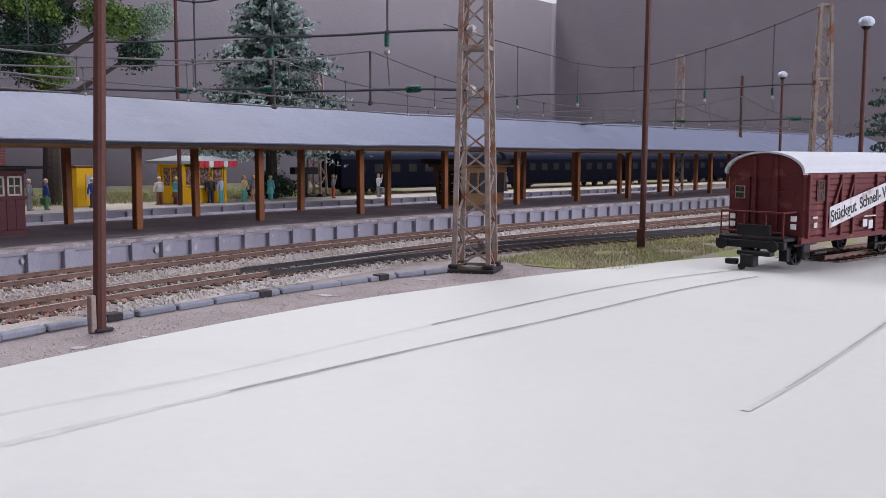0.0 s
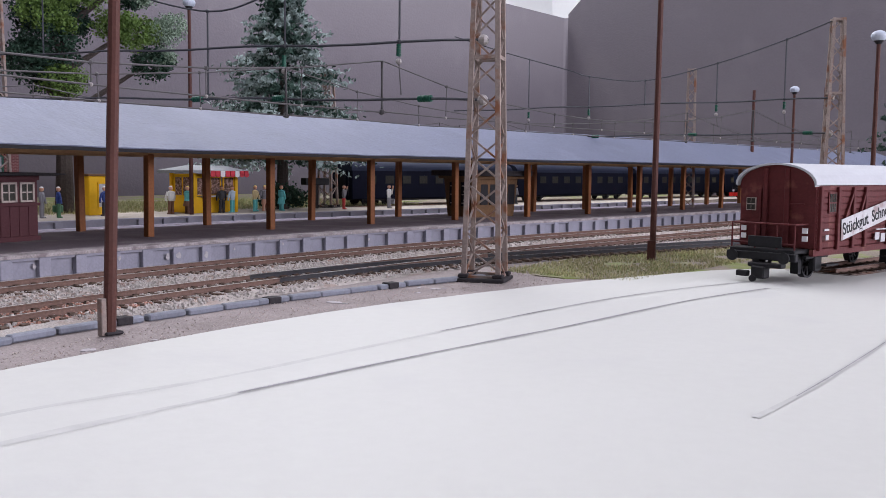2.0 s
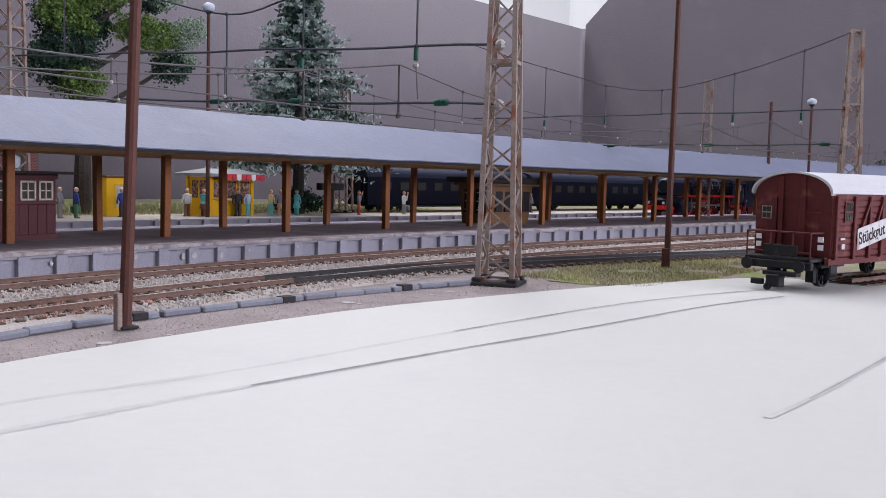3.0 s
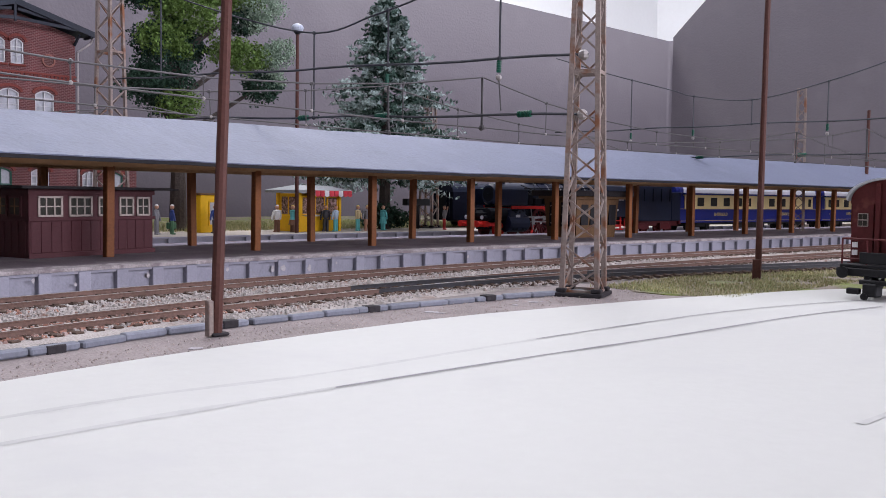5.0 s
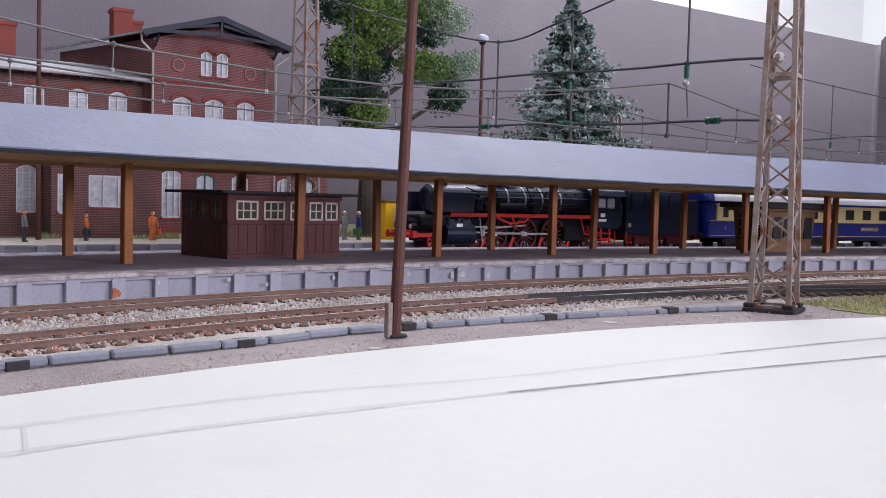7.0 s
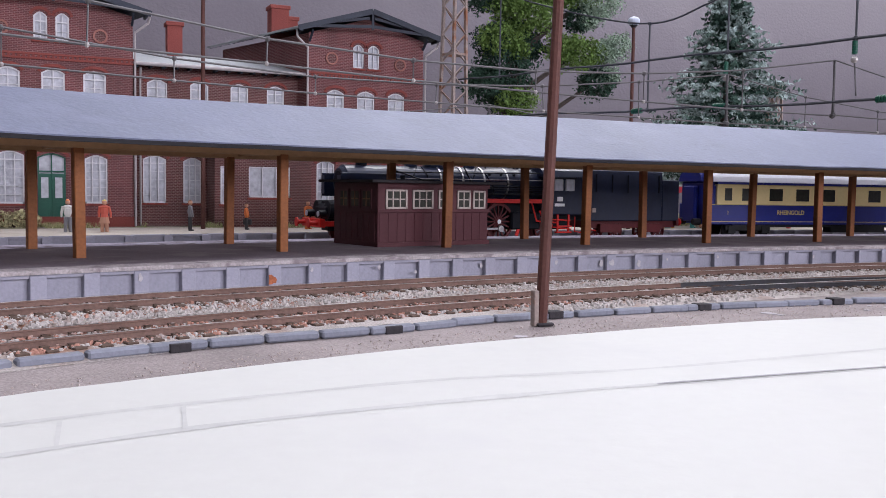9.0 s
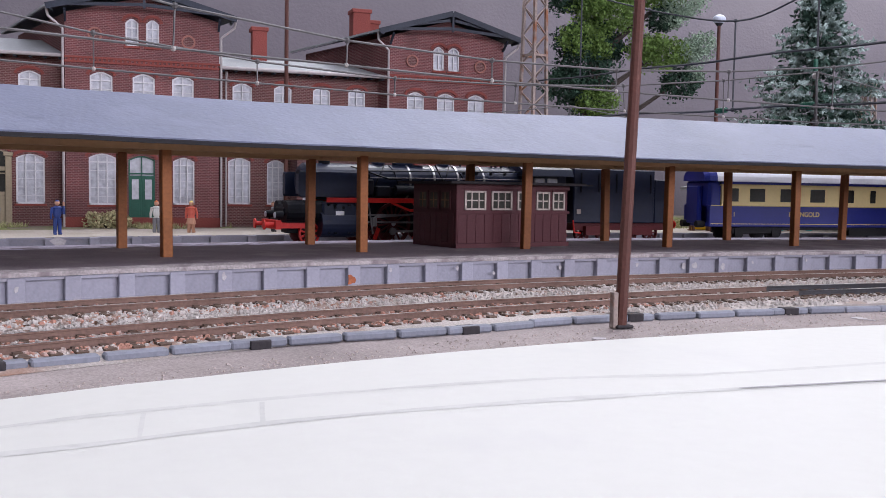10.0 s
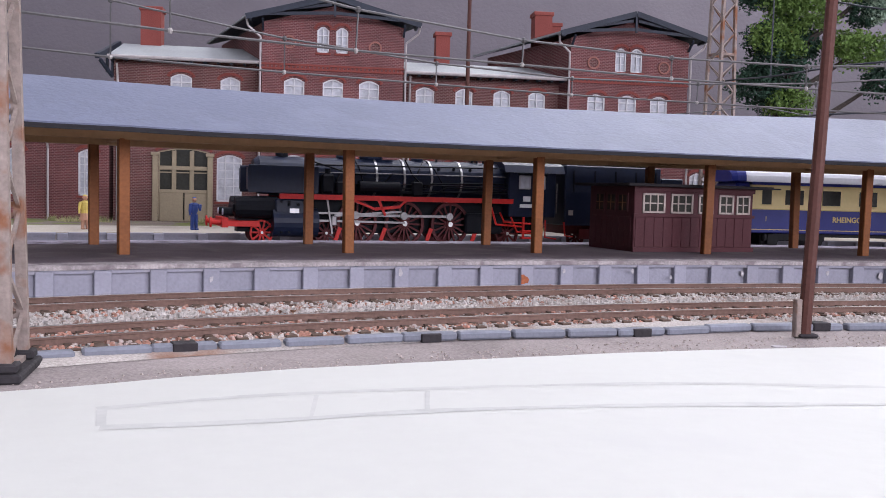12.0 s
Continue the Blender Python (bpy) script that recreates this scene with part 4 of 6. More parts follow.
def wing(x0, x1, y, ztop, windows, ground, chim, roof_rise, name):
    bm = B()
    holes = [w[:4] for w in windows + ground]
    wall_with_holes(bm, x0, x1, 0.95, ztop, y, 0.35, holes)
    box(bm, x0, x0 + 0.35, y + 0.35, y + 9, 0.95, ztop), box(bm, x1 - 0.35, x1, y + 0.35, y + 9, 0.95, ztop), box(bm, x0, x1, y + 9, y + 9.35, 0.95, ztop)
    wl = part(name, bm, "brick" if ztop < 8 else "brickdark", house)
    for w in windows:
        house_window(wl, *w, y, nx=2, nz=4)
    for g in ground:
        house_window(wl, *g[:4], y, arch=g[4] if len(g) > 4 else True, nx=g[5] if len(g) > 5 else 3, nz=g[6] if len(g) > 6 else 6, frame_mat=g[7] if len(g) > 7 else "housewhite", pane=g[8] if len(g) > 8 else "curtain", sill=len(g) < 8)
    b = B()
    prism(b, [(y - 1.2, ztop + 0.05), (y + 4.5, ztop + roof_rise), (y + 10, ztop), (y + 10, ztop - 0.12), (y + 4.5, ztop + roof_rise - 0.15), (y - 1.2, ztop - 0.1)], x0 - 0.2, x1 + 0.2, axis="x")
    rf = part("wing_roof", b, "slate", wl, "pale grey slate roof")
    b = B()
    rod(b, (x0 - 0.2, y - 1.28, ztop - 0.02), (x1 + 0.2, y - 1.28, ztop - 0.02), 0.13, n=8)
    part("gutter", b, "pipe", rf)
    b = B()
    n = int((x1 - x0) / 0.9)
    for i in range(n + 1):
        xx = x0 + (x1 - x0) * i / n
        bar(b, (xx, y - 1.15, ztop - 0.16), (xx, y + 0.1, ztop - 0.1), 0.14, 0.16)
    part("rafter_ends", b, "bluewood", rf)
    if name == "side_wall":
        ridge, eave = (x0 - 0.5, y + 4.5, ztop + roof_rise), (x0 - 0.9, y - 1.2, ztop - 0.05)
        part("verge_board", bar(B(), eave, ridge, 0.3, 0.35), "bluewood", rf, "blue-black verge board")
        part("verge_post", bar(B(), (x0 - 0.7, y + 1.2, ztop - 0.9), (x0 - 0.7, y + 1.2, ztop + 0.7), 0.18, 0.18), "bluewood", rf)
        part("verge_brace", bar(B(), (x0 - 0.75, y - 0.9, ztop - 0.25), (x0 - 0.1, y + 0.1, ztop - 1.3), 0.2, 0.2), "bluewood", rf)
        part("end_gable", prism(B(), [(y + 0.1, ztop - 1.2), (y + 0.1, ztop - 0.15), (y + 4.4, ztop + roof_rise - 0.3), (y + 8, ztop - 1.2)], x0 - 0.2, x0 - 0.05, axis="x"), "bluewood", rf, "dark boarded gable end")
    for cx, cy, w, zt in chim:
        b = B()
        box(b, cx - w / 2, cx + w / 2, cy, cy + w, ztop, zt), box(b, cx - w / 2 - 0.12, cx + w / 2 + 0.12, cy - 0.12, cy + w + 0.12, zt, zt + 0.3, bev=0.03)
        part("chimney", b, "trimbrick", wl, "red brick chimney")
    return wl


wing(7.65, 19.4, 69.6, 12.3, [(8.4, 9.8, 9.0, 11.4), (11.4, 12.7, 9.0, 11.4), (14.3, 15.6, 9.0, 11.4), (17.0, 18.3, 9.0, 11.4)], [(8.1, 9.7, 2.6, 6.0), (10.9, 12.2, 2.6, 5.9)], [(10.9, 73.5, 1.1, 15.9), (19.1, 74, 1.4, 18.0), (20.35, 75.2, 1.0, 17.4)], 1.5, "middle_wall")
wing(-13.2, -3.15, 69.4, 12.5, [(-9.3, -7.8, 9.2, 11.6), (-5.8, -4.4, 9.2, 11.5)], [(-10.1, -6.5, 1.0, 6.3, True, 3, 3, "beigedoor", "darkglass"), (-6.0, -4.2, 2.5, 5.9)], [(-11.35, 73.5, 1.5, 16.7)], 1.7, "side_wall")
wing(-30, -13.5, 69.4, 6.8, [], [(-15.6, -14.3, 2.7, 6.0), (-20.5, -19.2, 2.7, 6.0), (-25, -23.7, 2.7, 6.0)], [], 1.2, "low_side_wall")
wing(29.3, 34.1, 68.9, 6.7, [], [(29.8, 31.0, 2.4, 5.6), (31.6, 33.0, 1.0, 5.6, True, 2, 4, "greendoor", "curtain")], [], 1.0, "low_end_wall")
for x0, x1 in ((-10.0, -8.35), (-8.25, -6.6)):
    part("door_panel", box(B(), x0, x1, 69.42, 69.5, 1.0, 3.15, bev=0.03), "beigedoor", house, "beige lower door panel")
for x in (-9.0, -7.75):
    part("mullion", box(B(), x - 0.16, x + 0.16, 69.38, 69.52, 3.1, 6.1, bev=0.03), "beigedoor", house, "beige door mullion")
part("transom", box(B(), -10.05, -6.55, 69.37, 69.52, 4.7, 5.0, bev=0.03), "beigedoor", house, "beige door transom")
part("door_rail", box(B(), -10.05, -6.55, 69.37, 69.52, 3.05, 3.3, bev=0.03), "beigedoor", house, "beige door rail")
for x in (-10.3, -6.45):
    part("door_post", box(B(), x - 0.2, x + 0.2, 69.2, 69.398, 0.97, 5.7, bev=0.04), "beigedoor", house, "beige door post")
    part("post_cap", box(B(), x - 0.3, x + 0.3, 69.12, 69.398, 5.7, 5.95, bev=0.04), "beigedoor", house)

# projecting ground-floor annex with a large window
bm = B()
wall_with_holes(bm, 12.6, 19.6, 0.95, 6.25, 66.6, 0.3, [(15.0, 18.0, 3.1, 5.3), (13.0, 13.7, 2.6, 5.3)])
box(bm, 12.6, 12.9, 66.9, 69.5, 0.95, 6.25), box(bm, 19.3, 19.6, 66.9, 67.9, 0.95, 6.25)
annex = part("annex", bm, "brickdark", house)
house_window(annex, 15.0, 18.0, 3.1, 5.3, 66.6, arch=False, nx=3, nz=1)
house_window(annex, 13.0, 13.7, 2.6, 5.3, 66.6, arch=False, nx=1, nz=2)
part("annex_roof", box(B(), 12.2, 20.0, 65.8, 69.4, 6.27, 6.5, bev=0.04), "slate", annex, "flat pale grey roof")
for x in (-12.9, 7.9, -3.0, -17.6):
    b = B()
    line(b, [(x, 68.9, 12.1 if x > -14 else 6.6), (x, 69.2, 11.2 if x > -14 else 6.0), (x, 69.2, 1.0)], 0.085, n=6)
    part("downpipe", b, "pipe", house)

# ---- rolling stock: local x runs along the train, -y faces the near platform, z = 0 on the rail ----


def words(text, size, mat, parent, x, y, z, rx=90.0, rz=0.0, ry=0.0, bold=0.0):
    """Flat lettering as a mesh under a part."""
    cu = bpy.data.curves.new("lettering", "FONT")
    cu.body, cu.size, cu.align_x, cu.offset, cu.extrude = text, size * S, "CENTER", bold * S, 0.004 * S
    tmp = bpy.data.objects.new("lettering", cu)
    me = bpy.data.meshes.new_from_object(tmp)
    bpy.data.objects.remove(tmp)
    bpy.data.curves.remove(cu)
    me.materials.append(M[mat])
    ob = new("lettering", me)
    ob.parent = parent
    ob.matrix_basis = pose(x * S, y * S, z * S, 0, 0, rz) @ pose(0, 0, 0, rx, 0, 0) @ pose(0, 0, 0, 0, 0, ry)
    return ob


def spoked_wheel(name, r, spokes, mat, parent, x, y, z, tyre="steel"):
    bm = B()
    n = 28
    ring = []
    for i in range(n):
        a = 2 * math.pi * i / n
        c, s = math.cos(a), math.sin(a)
        ring.append([(c * q, w, s * q) for q, w in ((r, -0.12), (r, 0.12), (r * 0.86, 0.12), (r * 0.86, -0.12))])
    vs = [[bm.verts.new(p) for p in q] for q in ring]
    for i in range(n):
        a, b = vs[i], vs[(i + 1) % n]
        for j in range(4):
            bm.faces.new((a[j], a[(j + 1) % 4], b[(j + 1) % 4], b[j]))
    rod(bm, (0, -0.16, 0), (0, 0.12, 0), r * 0.2, n=12)
    for i in range(spokes):
        a = 2 * math.pi * i / spokes
        bar(bm, (0, -0.02, 0), (math.cos(a) * r * 0.9, -0.02, math.sin(a) * r * 0.9), 0.09, 0.1, up=(0, 1, 0))
    w = part(name, bm, mat, parent)
    w.matrix_basis = pose(x * S, y * S, z * S)
    bm = B()
    rod(bm, (0, -0.2, 0), (0, -0.15, 0), r * 0.12, n=10)
    part("hub_cap", bm, "steel", w)
    return w


def barrel(bm, x0, x1, r0, r1, z, n=20, y=0.0):
    rod(bm, (x0, y, z), (x1, y, z), r0, r1, n)
    return bm


def buffers(parent, x, z, side, mat="rubber"):
    for y in (-1.0, 1.0):
        b = B()
        rod(b, (x, y, z), (x + side * 0.5, y, z), 0.13, n=10)
        rod(b, (x + side * 0.5, y, z), (x + side * 0.58, y, z), 0.28, n=16)
        part("buffer", b, mat, parent)


LOCO_X0 = -13.5
loco = thing("steam_locomotive", "black steam locomotive with red wheels and tender", "locomotive", 0, 0, 0)
ox = LOCO_X0
bm = B()
barrel(bm, ox + 3.3, ox + 17.3, 1.02, 1.08, 3.75, 28)
barrel(bm, ox + 3.05, ox + 3.3, 0.8, 1.0, 3.75, 28)
boiler = part("boiler", bm, "black", loco)
for xx in (9.6, 11.2, 12.8, 14.6):
    b = B()
    barrel(b, ox + xx, ox + xx + 0.12, 1.105, 1.105, 3.75, 28)
    part("boiler_band", b, "steel", boiler, "bright metal boiler band")
b = B()
rod(b, (ox + 4.6, 0, 4.7), (ox + 4.6, 0, 5.4), 0.33, 0.38, 16)
part("chimney", b, "soot", boiler)
for xx, l in ((8.0, 0.9), (9.6, 1.5), (12.3, 0.8)):
    b = B()
    ball(b, (ox + xx, 0, 4.85), 0.45, l, 1, 0.75, 14, 8)
    part("dome", b, "black", boiler)
b = B()
box(b, ox + 8.9, ox + 10.9, -0.5, 0.5, 4.95, 5.2, bev=0.06)
part("feedwater_box", b, "soot", boiler)
for y in (-1.55, 1.5):
    b = B()
    box(b, ox + 2.6, ox + 6.3, y, y + 0.06, 2.8, 4.25, bev=0.02)
    box(b, ox + 2.55, ox + 2.65, y - 0.03, y + 0.5 * (1 if y < 0 else -1), 2.95, 4.1)
    part("smoke_deflector", b, "black", loco, "large plain black smoke deflector")
b = B()
for y in (-1.5, 1.5):
    box(b, ox + 4.2, ox + 17.6, y - 0.12, y + 0.12, 2.62, 2.78)
part("running_board", b, "soot", loco)
b = B()
for y in (-1.64, 1.64):
    box(b, ox + 4.2, ox + 17.6, y - 0.05, y + 0.05, 2.5, 2.72)
    box(b, ox + 4.2, ox + 17.6, y - 0.09, y + 0.09, 2.72, 2.77)
    bar(b, (ox + 8.2, y, 2.5), (ox + 9.4, y, 2.05), 0.05, 0.12), bar(b, (ox + 9.4, y, 2.05), (ox + 10.8, y, 2.2), 0.05, 0.16), bar(b, (ox + 10.8, y, 2.2), (ox + 11.2, y, 2.55), 0.05, 0.12), bar(b, (ox + 9.6, y, 2.55), (ox + 10.0, y, 1.7), 0.05, 0.14)
part("valance", b, "red", loco, "bright red edge strip")
b = B()
for y in (-1.1, 1.1):
    barrel(b, ox + 3.9, ox + 6.3, 0.78, 0.78, 1.25, 20, y=y)
    box(b, ox + 4.0, ox + 6.0, y - 0.55, y + 0.5, 1.2, 2.5, bev=0.08)
part("cylinder_block", b, "black", loco)
part("cylinder_plate", box(B(), ox + 4.75, ox + 5.25, -1.68, -1.64, 1.7, 2.0), "steel", loco)
b = B()
for z in (2.1, 2.1):
    for xx in (4.7, 5.2):
        rod(b, (ox + xx, -1.70, 2.2), (ox + xx, -1.60, 2.2), 0.09, n=8)
part("rivets", b, "soot", loco)
b = B()
box(b, ox + 1.9, ox + 4.2, -1.1, 1.1, 1.55, 2.35, bev=0.25)
barrel(b, ox + 2.0, ox + 4.2, 0.55, 0.6, 2.0, 14, y=-0.9)
barrel(b, ox + 2.0, ox + 4.2, 0.55, 0.6, 2.0, 14, y=0.9)
part("front_apron", b, "soot", loco)
b = B()
box(b, ox + 1.3, ox + 1.6, -1.5, 1.5, 0.95, 1.45)
box(b, ox + 1.6, ox + 3.2, -1.3, 1.3, 1.0, 1.3)
part("buffer_beam", b, "red", loco)
buffers(loco, ox + 1.3, 1.2, -1, "red")
for y in (-0.95, 0.95):
    b = B()
    rod(b, (ox + 1.4, y, 1.75), (ox + 1.85, y, 1.75), 0.22, n=14)
    rod(b, (ox + 1.62, y, 1.3), (ox + 1.62, y, 1.6), 0.06, n=6)
    lamp = part("headlamp", b, "soot", loco)
    part("lens", rod(B(), (ox + 1.35, y, 1.75), (ox + 1.41, y, 1.75), 0.17, n=14), "lampglass", lamp)
b = B()
box(b, ox + 2.2, ox + 20.0, -0.55, 0.55, 0.7, 2.5)
part("frame", b, "soot", loco)
b = B()
box(b, ox + 17.4, ox + 20.4, -1.5, 1.5, 1.75, 4.35, bev=0.05)
cab = part("cab", b, "black", loco)
b = B()
prism(b, [(-1.62, 4.3), (-1.4, 4.72), (-0.7, 5.08), (0, 5.2), (0.7, 5.08), (1.4, 4.72), (1.62, 4.3)], ox + 17.1, ox + 20.9, axis="x")
part("cab_roof", b, "black", cab)
for x0 in (18.0, 18.95):
    b = B()
    box(b, ox + x0, ox + x0 + 0.75, -1.55, -1.49, 3.35, 4.15, bev=0.05)
    part("window", b, "steel", cab)
    part("pane", box(B(), ox + x0 + 0.08, ox + x0 + 0.67, -1.56, -1.548, 3.42, 4.08), "curtain", cab)
part("number_bar", box(B(), ox + 18.1, ox + 18.9, -1.53, -1.50, 2.3, 2.5), "white", cab, "small white number bar")
part("emblem", box(B(), ox + 18.3, ox + 18.75, -1.53, -1.50, 2.65, 2.95), "white", cab, "small white oval emblem")
b = B()
for pts in ([(5.8, 4.6), (8.2, 3.9), (9.0, 3.9)], [(9.0, 3.2), (12.5, 3.2), (12.8, 3.5), (17.4, 3.6)], [(7.5, 3.3), (10.0, 3.45), (10.5, 4.0)], [(10.2, 3.0), (17.4, 3.15)], [(6.2, 4.35), (17.3, 4.5)], [(11.2, 4.8), (11.7, 3.9), (12.4, 3.3)]):
    line(b, [(ox + x, -1.12 - 0.1 * (3.85 - abs(z - 3.85)) / 4, z) for x, z in pts], 0.05)
part("pipework", b, "soot", loco)
b = B()
barrel(b, ox + 8.6, ox + 10.9, 0.3, 0.3, 3.25, 14, y=-1.2)
box(b, ox + 7.3, ox + 8.2, -1.5, -0.95, 2.8, 3.5, bev=0.08)
box(b, ox + 11.6, ox + 12.2, -1.45, -0.95, 2.8, 3.6, bev=0.08)
part("air_pump", b, "soot", loco)
b = B()
line(b, [(ox + 16.2, -1.6, 2.5), (ox + 16.6, -1.6, 1.3), (ox + 18.2, -1.6, 1.2)], 0.06)
for xx in (18.3, 19.2):
    box(b, ox + xx, ox + xx + 0.12, -1.55, -1.45, 0.5, 1.75)
box(b, ox + 18.2, ox + 19.4, -1.7, -1.4, 0.9, 1.0), box(b, ox + 18.2, ox + 19.4, -1.7, -1.4, 0.5, 0.6)
part("cab_step", b, "red", loco)
loco_wheels = []
for xx, r, sp, mt in ((3.42, 0.62, 10, "red"), (6.9, 0.62, 10, "darkred"), (8.6, 1.14, 16, "darkred"), (11.35, 1.14, 16, "darkred"), (14.05, 1.14, 16, "darkred"), (17.6, 0.7, 10, "darkred")):
    for y in (-0.85,):
        loco_wheels.append((spoked_wheel("wheel", r, sp, mt, loco, ox + xx, y, r), ox + xx, y, r))
    b = B()
    rod(b, (ox + xx, 0.7, r), (ox + xx, 0.95, r), r, n=20)
    part("far_wheel", b, "darkred", loco)
b = B()
bar(b, (ox + 8.6, -1.2, 1.14), (ox + 14.05, -1.2, 1.14), 0.06, 0.13)
for xx in (8.6, 11.35, 14.05):
    rod(b, (ox + xx, -1.28, 1.14), (ox + xx, -1.12, 1.14), 0.2, n=12)
coupling_rod = part("coupling_rod", b, "rodsteel", loco, "bright steel coupling rod")
b = B()
bar(b, (ox + 6.3, -1.4, 1.25), (ox + 11.2, -1.4, 1.2), 0.06, 0.1)
box(b, ox + 7.05, ox + 7.35, -1.5, -1.3, 1.0, 1.5, bev=0.04)
bar(b, (ox + 6.2, -1.45, 1.62), (ox + 8.6, -1.45, 1.62), 0.06, 0.1), bar(b, (ox + 6.8, -1.48, 2.3), (ox + 7.1, -1.48, 0.6), 0.06, 0.09)
bar(b, (ox + 7.2, -1.46, 1.5), (ox + 11.0, -1.46, 1.75), 0.06, 0.1)
part("valve_gear", b, "rodsteel", loco, "bright steel valve gear")
# handrails, washout plugs, sand pipes, valves and fittings
rail = part("handrail", tube(B(), [(ox + 5.9, -1.2, 3.95), (ox + 9.0, -1.22, 3.98), (ox + 13.0, -1.24, 4.0), (ox + 17.3, -1.25, 4.02)], 0.032, 6), "rodsteel", loco, "thin steel boiler handrail")
for xx in (6.2, 8.0, 9.9, 11.8, 13.7, 15.6, 17.1):
    part("stanchion", rod(B(), (ox + xx, -1.0, 3.97), (ox + xx, -1.25, 3.98), 0.03, n=5), "soot", rail)
for x0, x1 in ((8.2, 7.2), (8.5, 8.9), (12.5, 11.6), (12.7, 13.6)):
    part("sand_pipe", tube(B(), [(ox + x0, -0.45, 4.75), (ox + x0 + (x1 - x0) * 0.4, -0.95, 4.3), (ox + x0 + (x1 - x0) * 0.8, -1.14, 3.6), (ox + x1, -1.2, 2.85)], 0.035, 6), "soot", boiler)
for xx, zz in ((13.3, 4.35), (14.2, 4.35), (15.2, 4.35), (16.2, 4.35), (15.6, 3.2), (16.6, 3.2)):
    yy = -math.sqrt(max(0.05, 1.09 ** 2 - (zz - 3.75) ** 2))
    part("washout_plug", rod(B(), (ox + xx, yy + 0.05, zz), (ox + xx, yy - 0.05, zz), 0.09, n=8), "soot", boiler)
for xx, h in ((13.4, 0.35), (15.6, 0.5), (15.9, 0.4), (16.3, 0.55), (16.9, 0.4)):
    b = B()
    rod(b, (ox + xx, -0.25, 4.75), (ox + xx, -0.25, 4.75 + h), 0.07, 0.05, 8)
    rod(b, (ox + xx - 0.1, -0.25, 4.7 + h), (ox + xx + 0.1, -0.25, 4.7 + h), 0.05, n=6)
    part("safety_valve", b, "soot", boiler)
for z0, z1 in ((3.05, 3.05), (2.95, 3.3), (3.42, 3.42)):
    part("feed_pipe", tube(B(), [(ox + 10.6, -1.3, z0), (ox + 13.0, -1.32, z0), (ox + 13.6, -1.3, z1), (ox + 17.4, -1.32, z1)], 0.04, 6), "soot", loco)
b = B()
box(b, ox + 6.5, ox + 7.2, -1.45, -1.0, 2.85, 3.9, bev=0.12)
rod(b, (ox + 6.85, -1.2, 3.9), (ox + 6.85, -1.2, 4.15), 0.16, n=10)
part("feed_pump", b, "soot", loco)
b = B()
barrel(b, ox + 3.02, ox + 3.1, 0.62, 0.62, 3.75, 20)
rod(b, (ox + 2.9, 0, 3.75), (ox + 3.1, 0, 3.75), 0.08, n=8)
part("smokebox_door", b, "soot", boiler)
for xx in (3.4, 4.6, 5.8):
    part("deflector_stay", rod(B(), (ox + xx, -0.9, 4.0), (ox + xx, -1.5, 4.05), 0.04, n=5), "soot", loco)
for xx in (4.3, 4.7, 5.5, 5.9):
    for zz in (0.75, 2.35):
        part("bolt", rod(B(), (ox + xx, -1.9, zz), (ox + xx, -1.62, zz), 0.06, n=6), "soot", loco)
for xx in (7.4, 9.95, 12.65, 15.4):
    b = B()
    bar(b, (ox + xx, -1.0, 0.3), (ox + xx + 0.25, -1.0, 1.0), 0.1, 0.22)
    part("brake_shoe", b, "red", loco)
part("ash_pan", box(B(), ox + 14.9, ox + 17.2, -1.2, 1.2, 0.75, 1.9, bev=0.1), "soot", loco)
for pts in ([(17.5, 1.75), (17.9, 0.9), (19.4, 0.75)], [(16.8, 2.0), (17.1, 1.45), (19.3, 1.35)], [(19.7, 1.6), (19.7, 0.6), (20.4, 0.5)], [(20.9, 1.5), (21.0, 0.7), (21.5, 0.65)]):
    part("red_pipe", tube(B(), [(ox + x, -1.62, z) for x, z in pts], 0.05, 6), "red", loco)
for zz in (2.0, 2.6, 3.2):
    part("cab_handrail", rod(B(), (ox + 20.45, -1.5, zz), (ox + 20.45, -1.5, zz + 0.55), 0.035, n=5), "rodsteel", cab)
part("window_hood", box(B(), ox + 17.9, ox + 19.8, -1.62, -1.48, 4.18, 4.26, bev=0.02), "soot", cab)
# tender
tx = ox + 21.0
b = B()
box(b, tx, tx + 6.5, -1.5, 1.5, 1.3, 4.85, bev=0.06), box(b, tx + 6.5, tx + 8.1, -1.5, 1.5, 1.3, 4.25, bev=0.06)
tender = part("tender", b, "black", loco)
b = B()
box(b, tx + 0.3, tx + 5.6, -1.2, 1.2, 4.7, 4.98)
part("coal_bunker", b, "soot", tender)
b = B()
for i in range(320):
    ball(b, (tx + 0.4 + 4.9 * random.random(), random.uniform(-1.05, 1.05), 4.93 + 0.3 * random.random()), random.uniform(0.07, 0.15), u=5, v=3)
part("coal", b, "coal", tender, "heap of blue-black coal")
for xx in (0.5, 1.9, 3.3, 4.7, 6.1):
    part("rib", box(B(), tx + xx, tx + xx + 0.08, -1.56, -1.49, 3.3, 4.55), "soot", tender)
part("data_panel", box(B(), tx + 0.25, tx + 0.55, -1.53, -1.50, 1.9, 2.2), "sash", tender)
b = B()
box(b, tx + 0.2, tx + 8.0, -1.2, 1.2, 0.8, 1.3), box(b, tx + 1.0, tx + 2.8, -1.5, -1.2, 0.5, 1.1), box(b, tx + 4.6, tx + 6.4, -1.5, -1.2, 0.5, 1.1)
box(b, tx + 7.9, tx + 8.1, -1.5, 1.5, 0.95, 1.4)
part("tender_frame", b, "darkred", tender)
buffers(loco, tx + 8.0, 1.2, 1, "red")
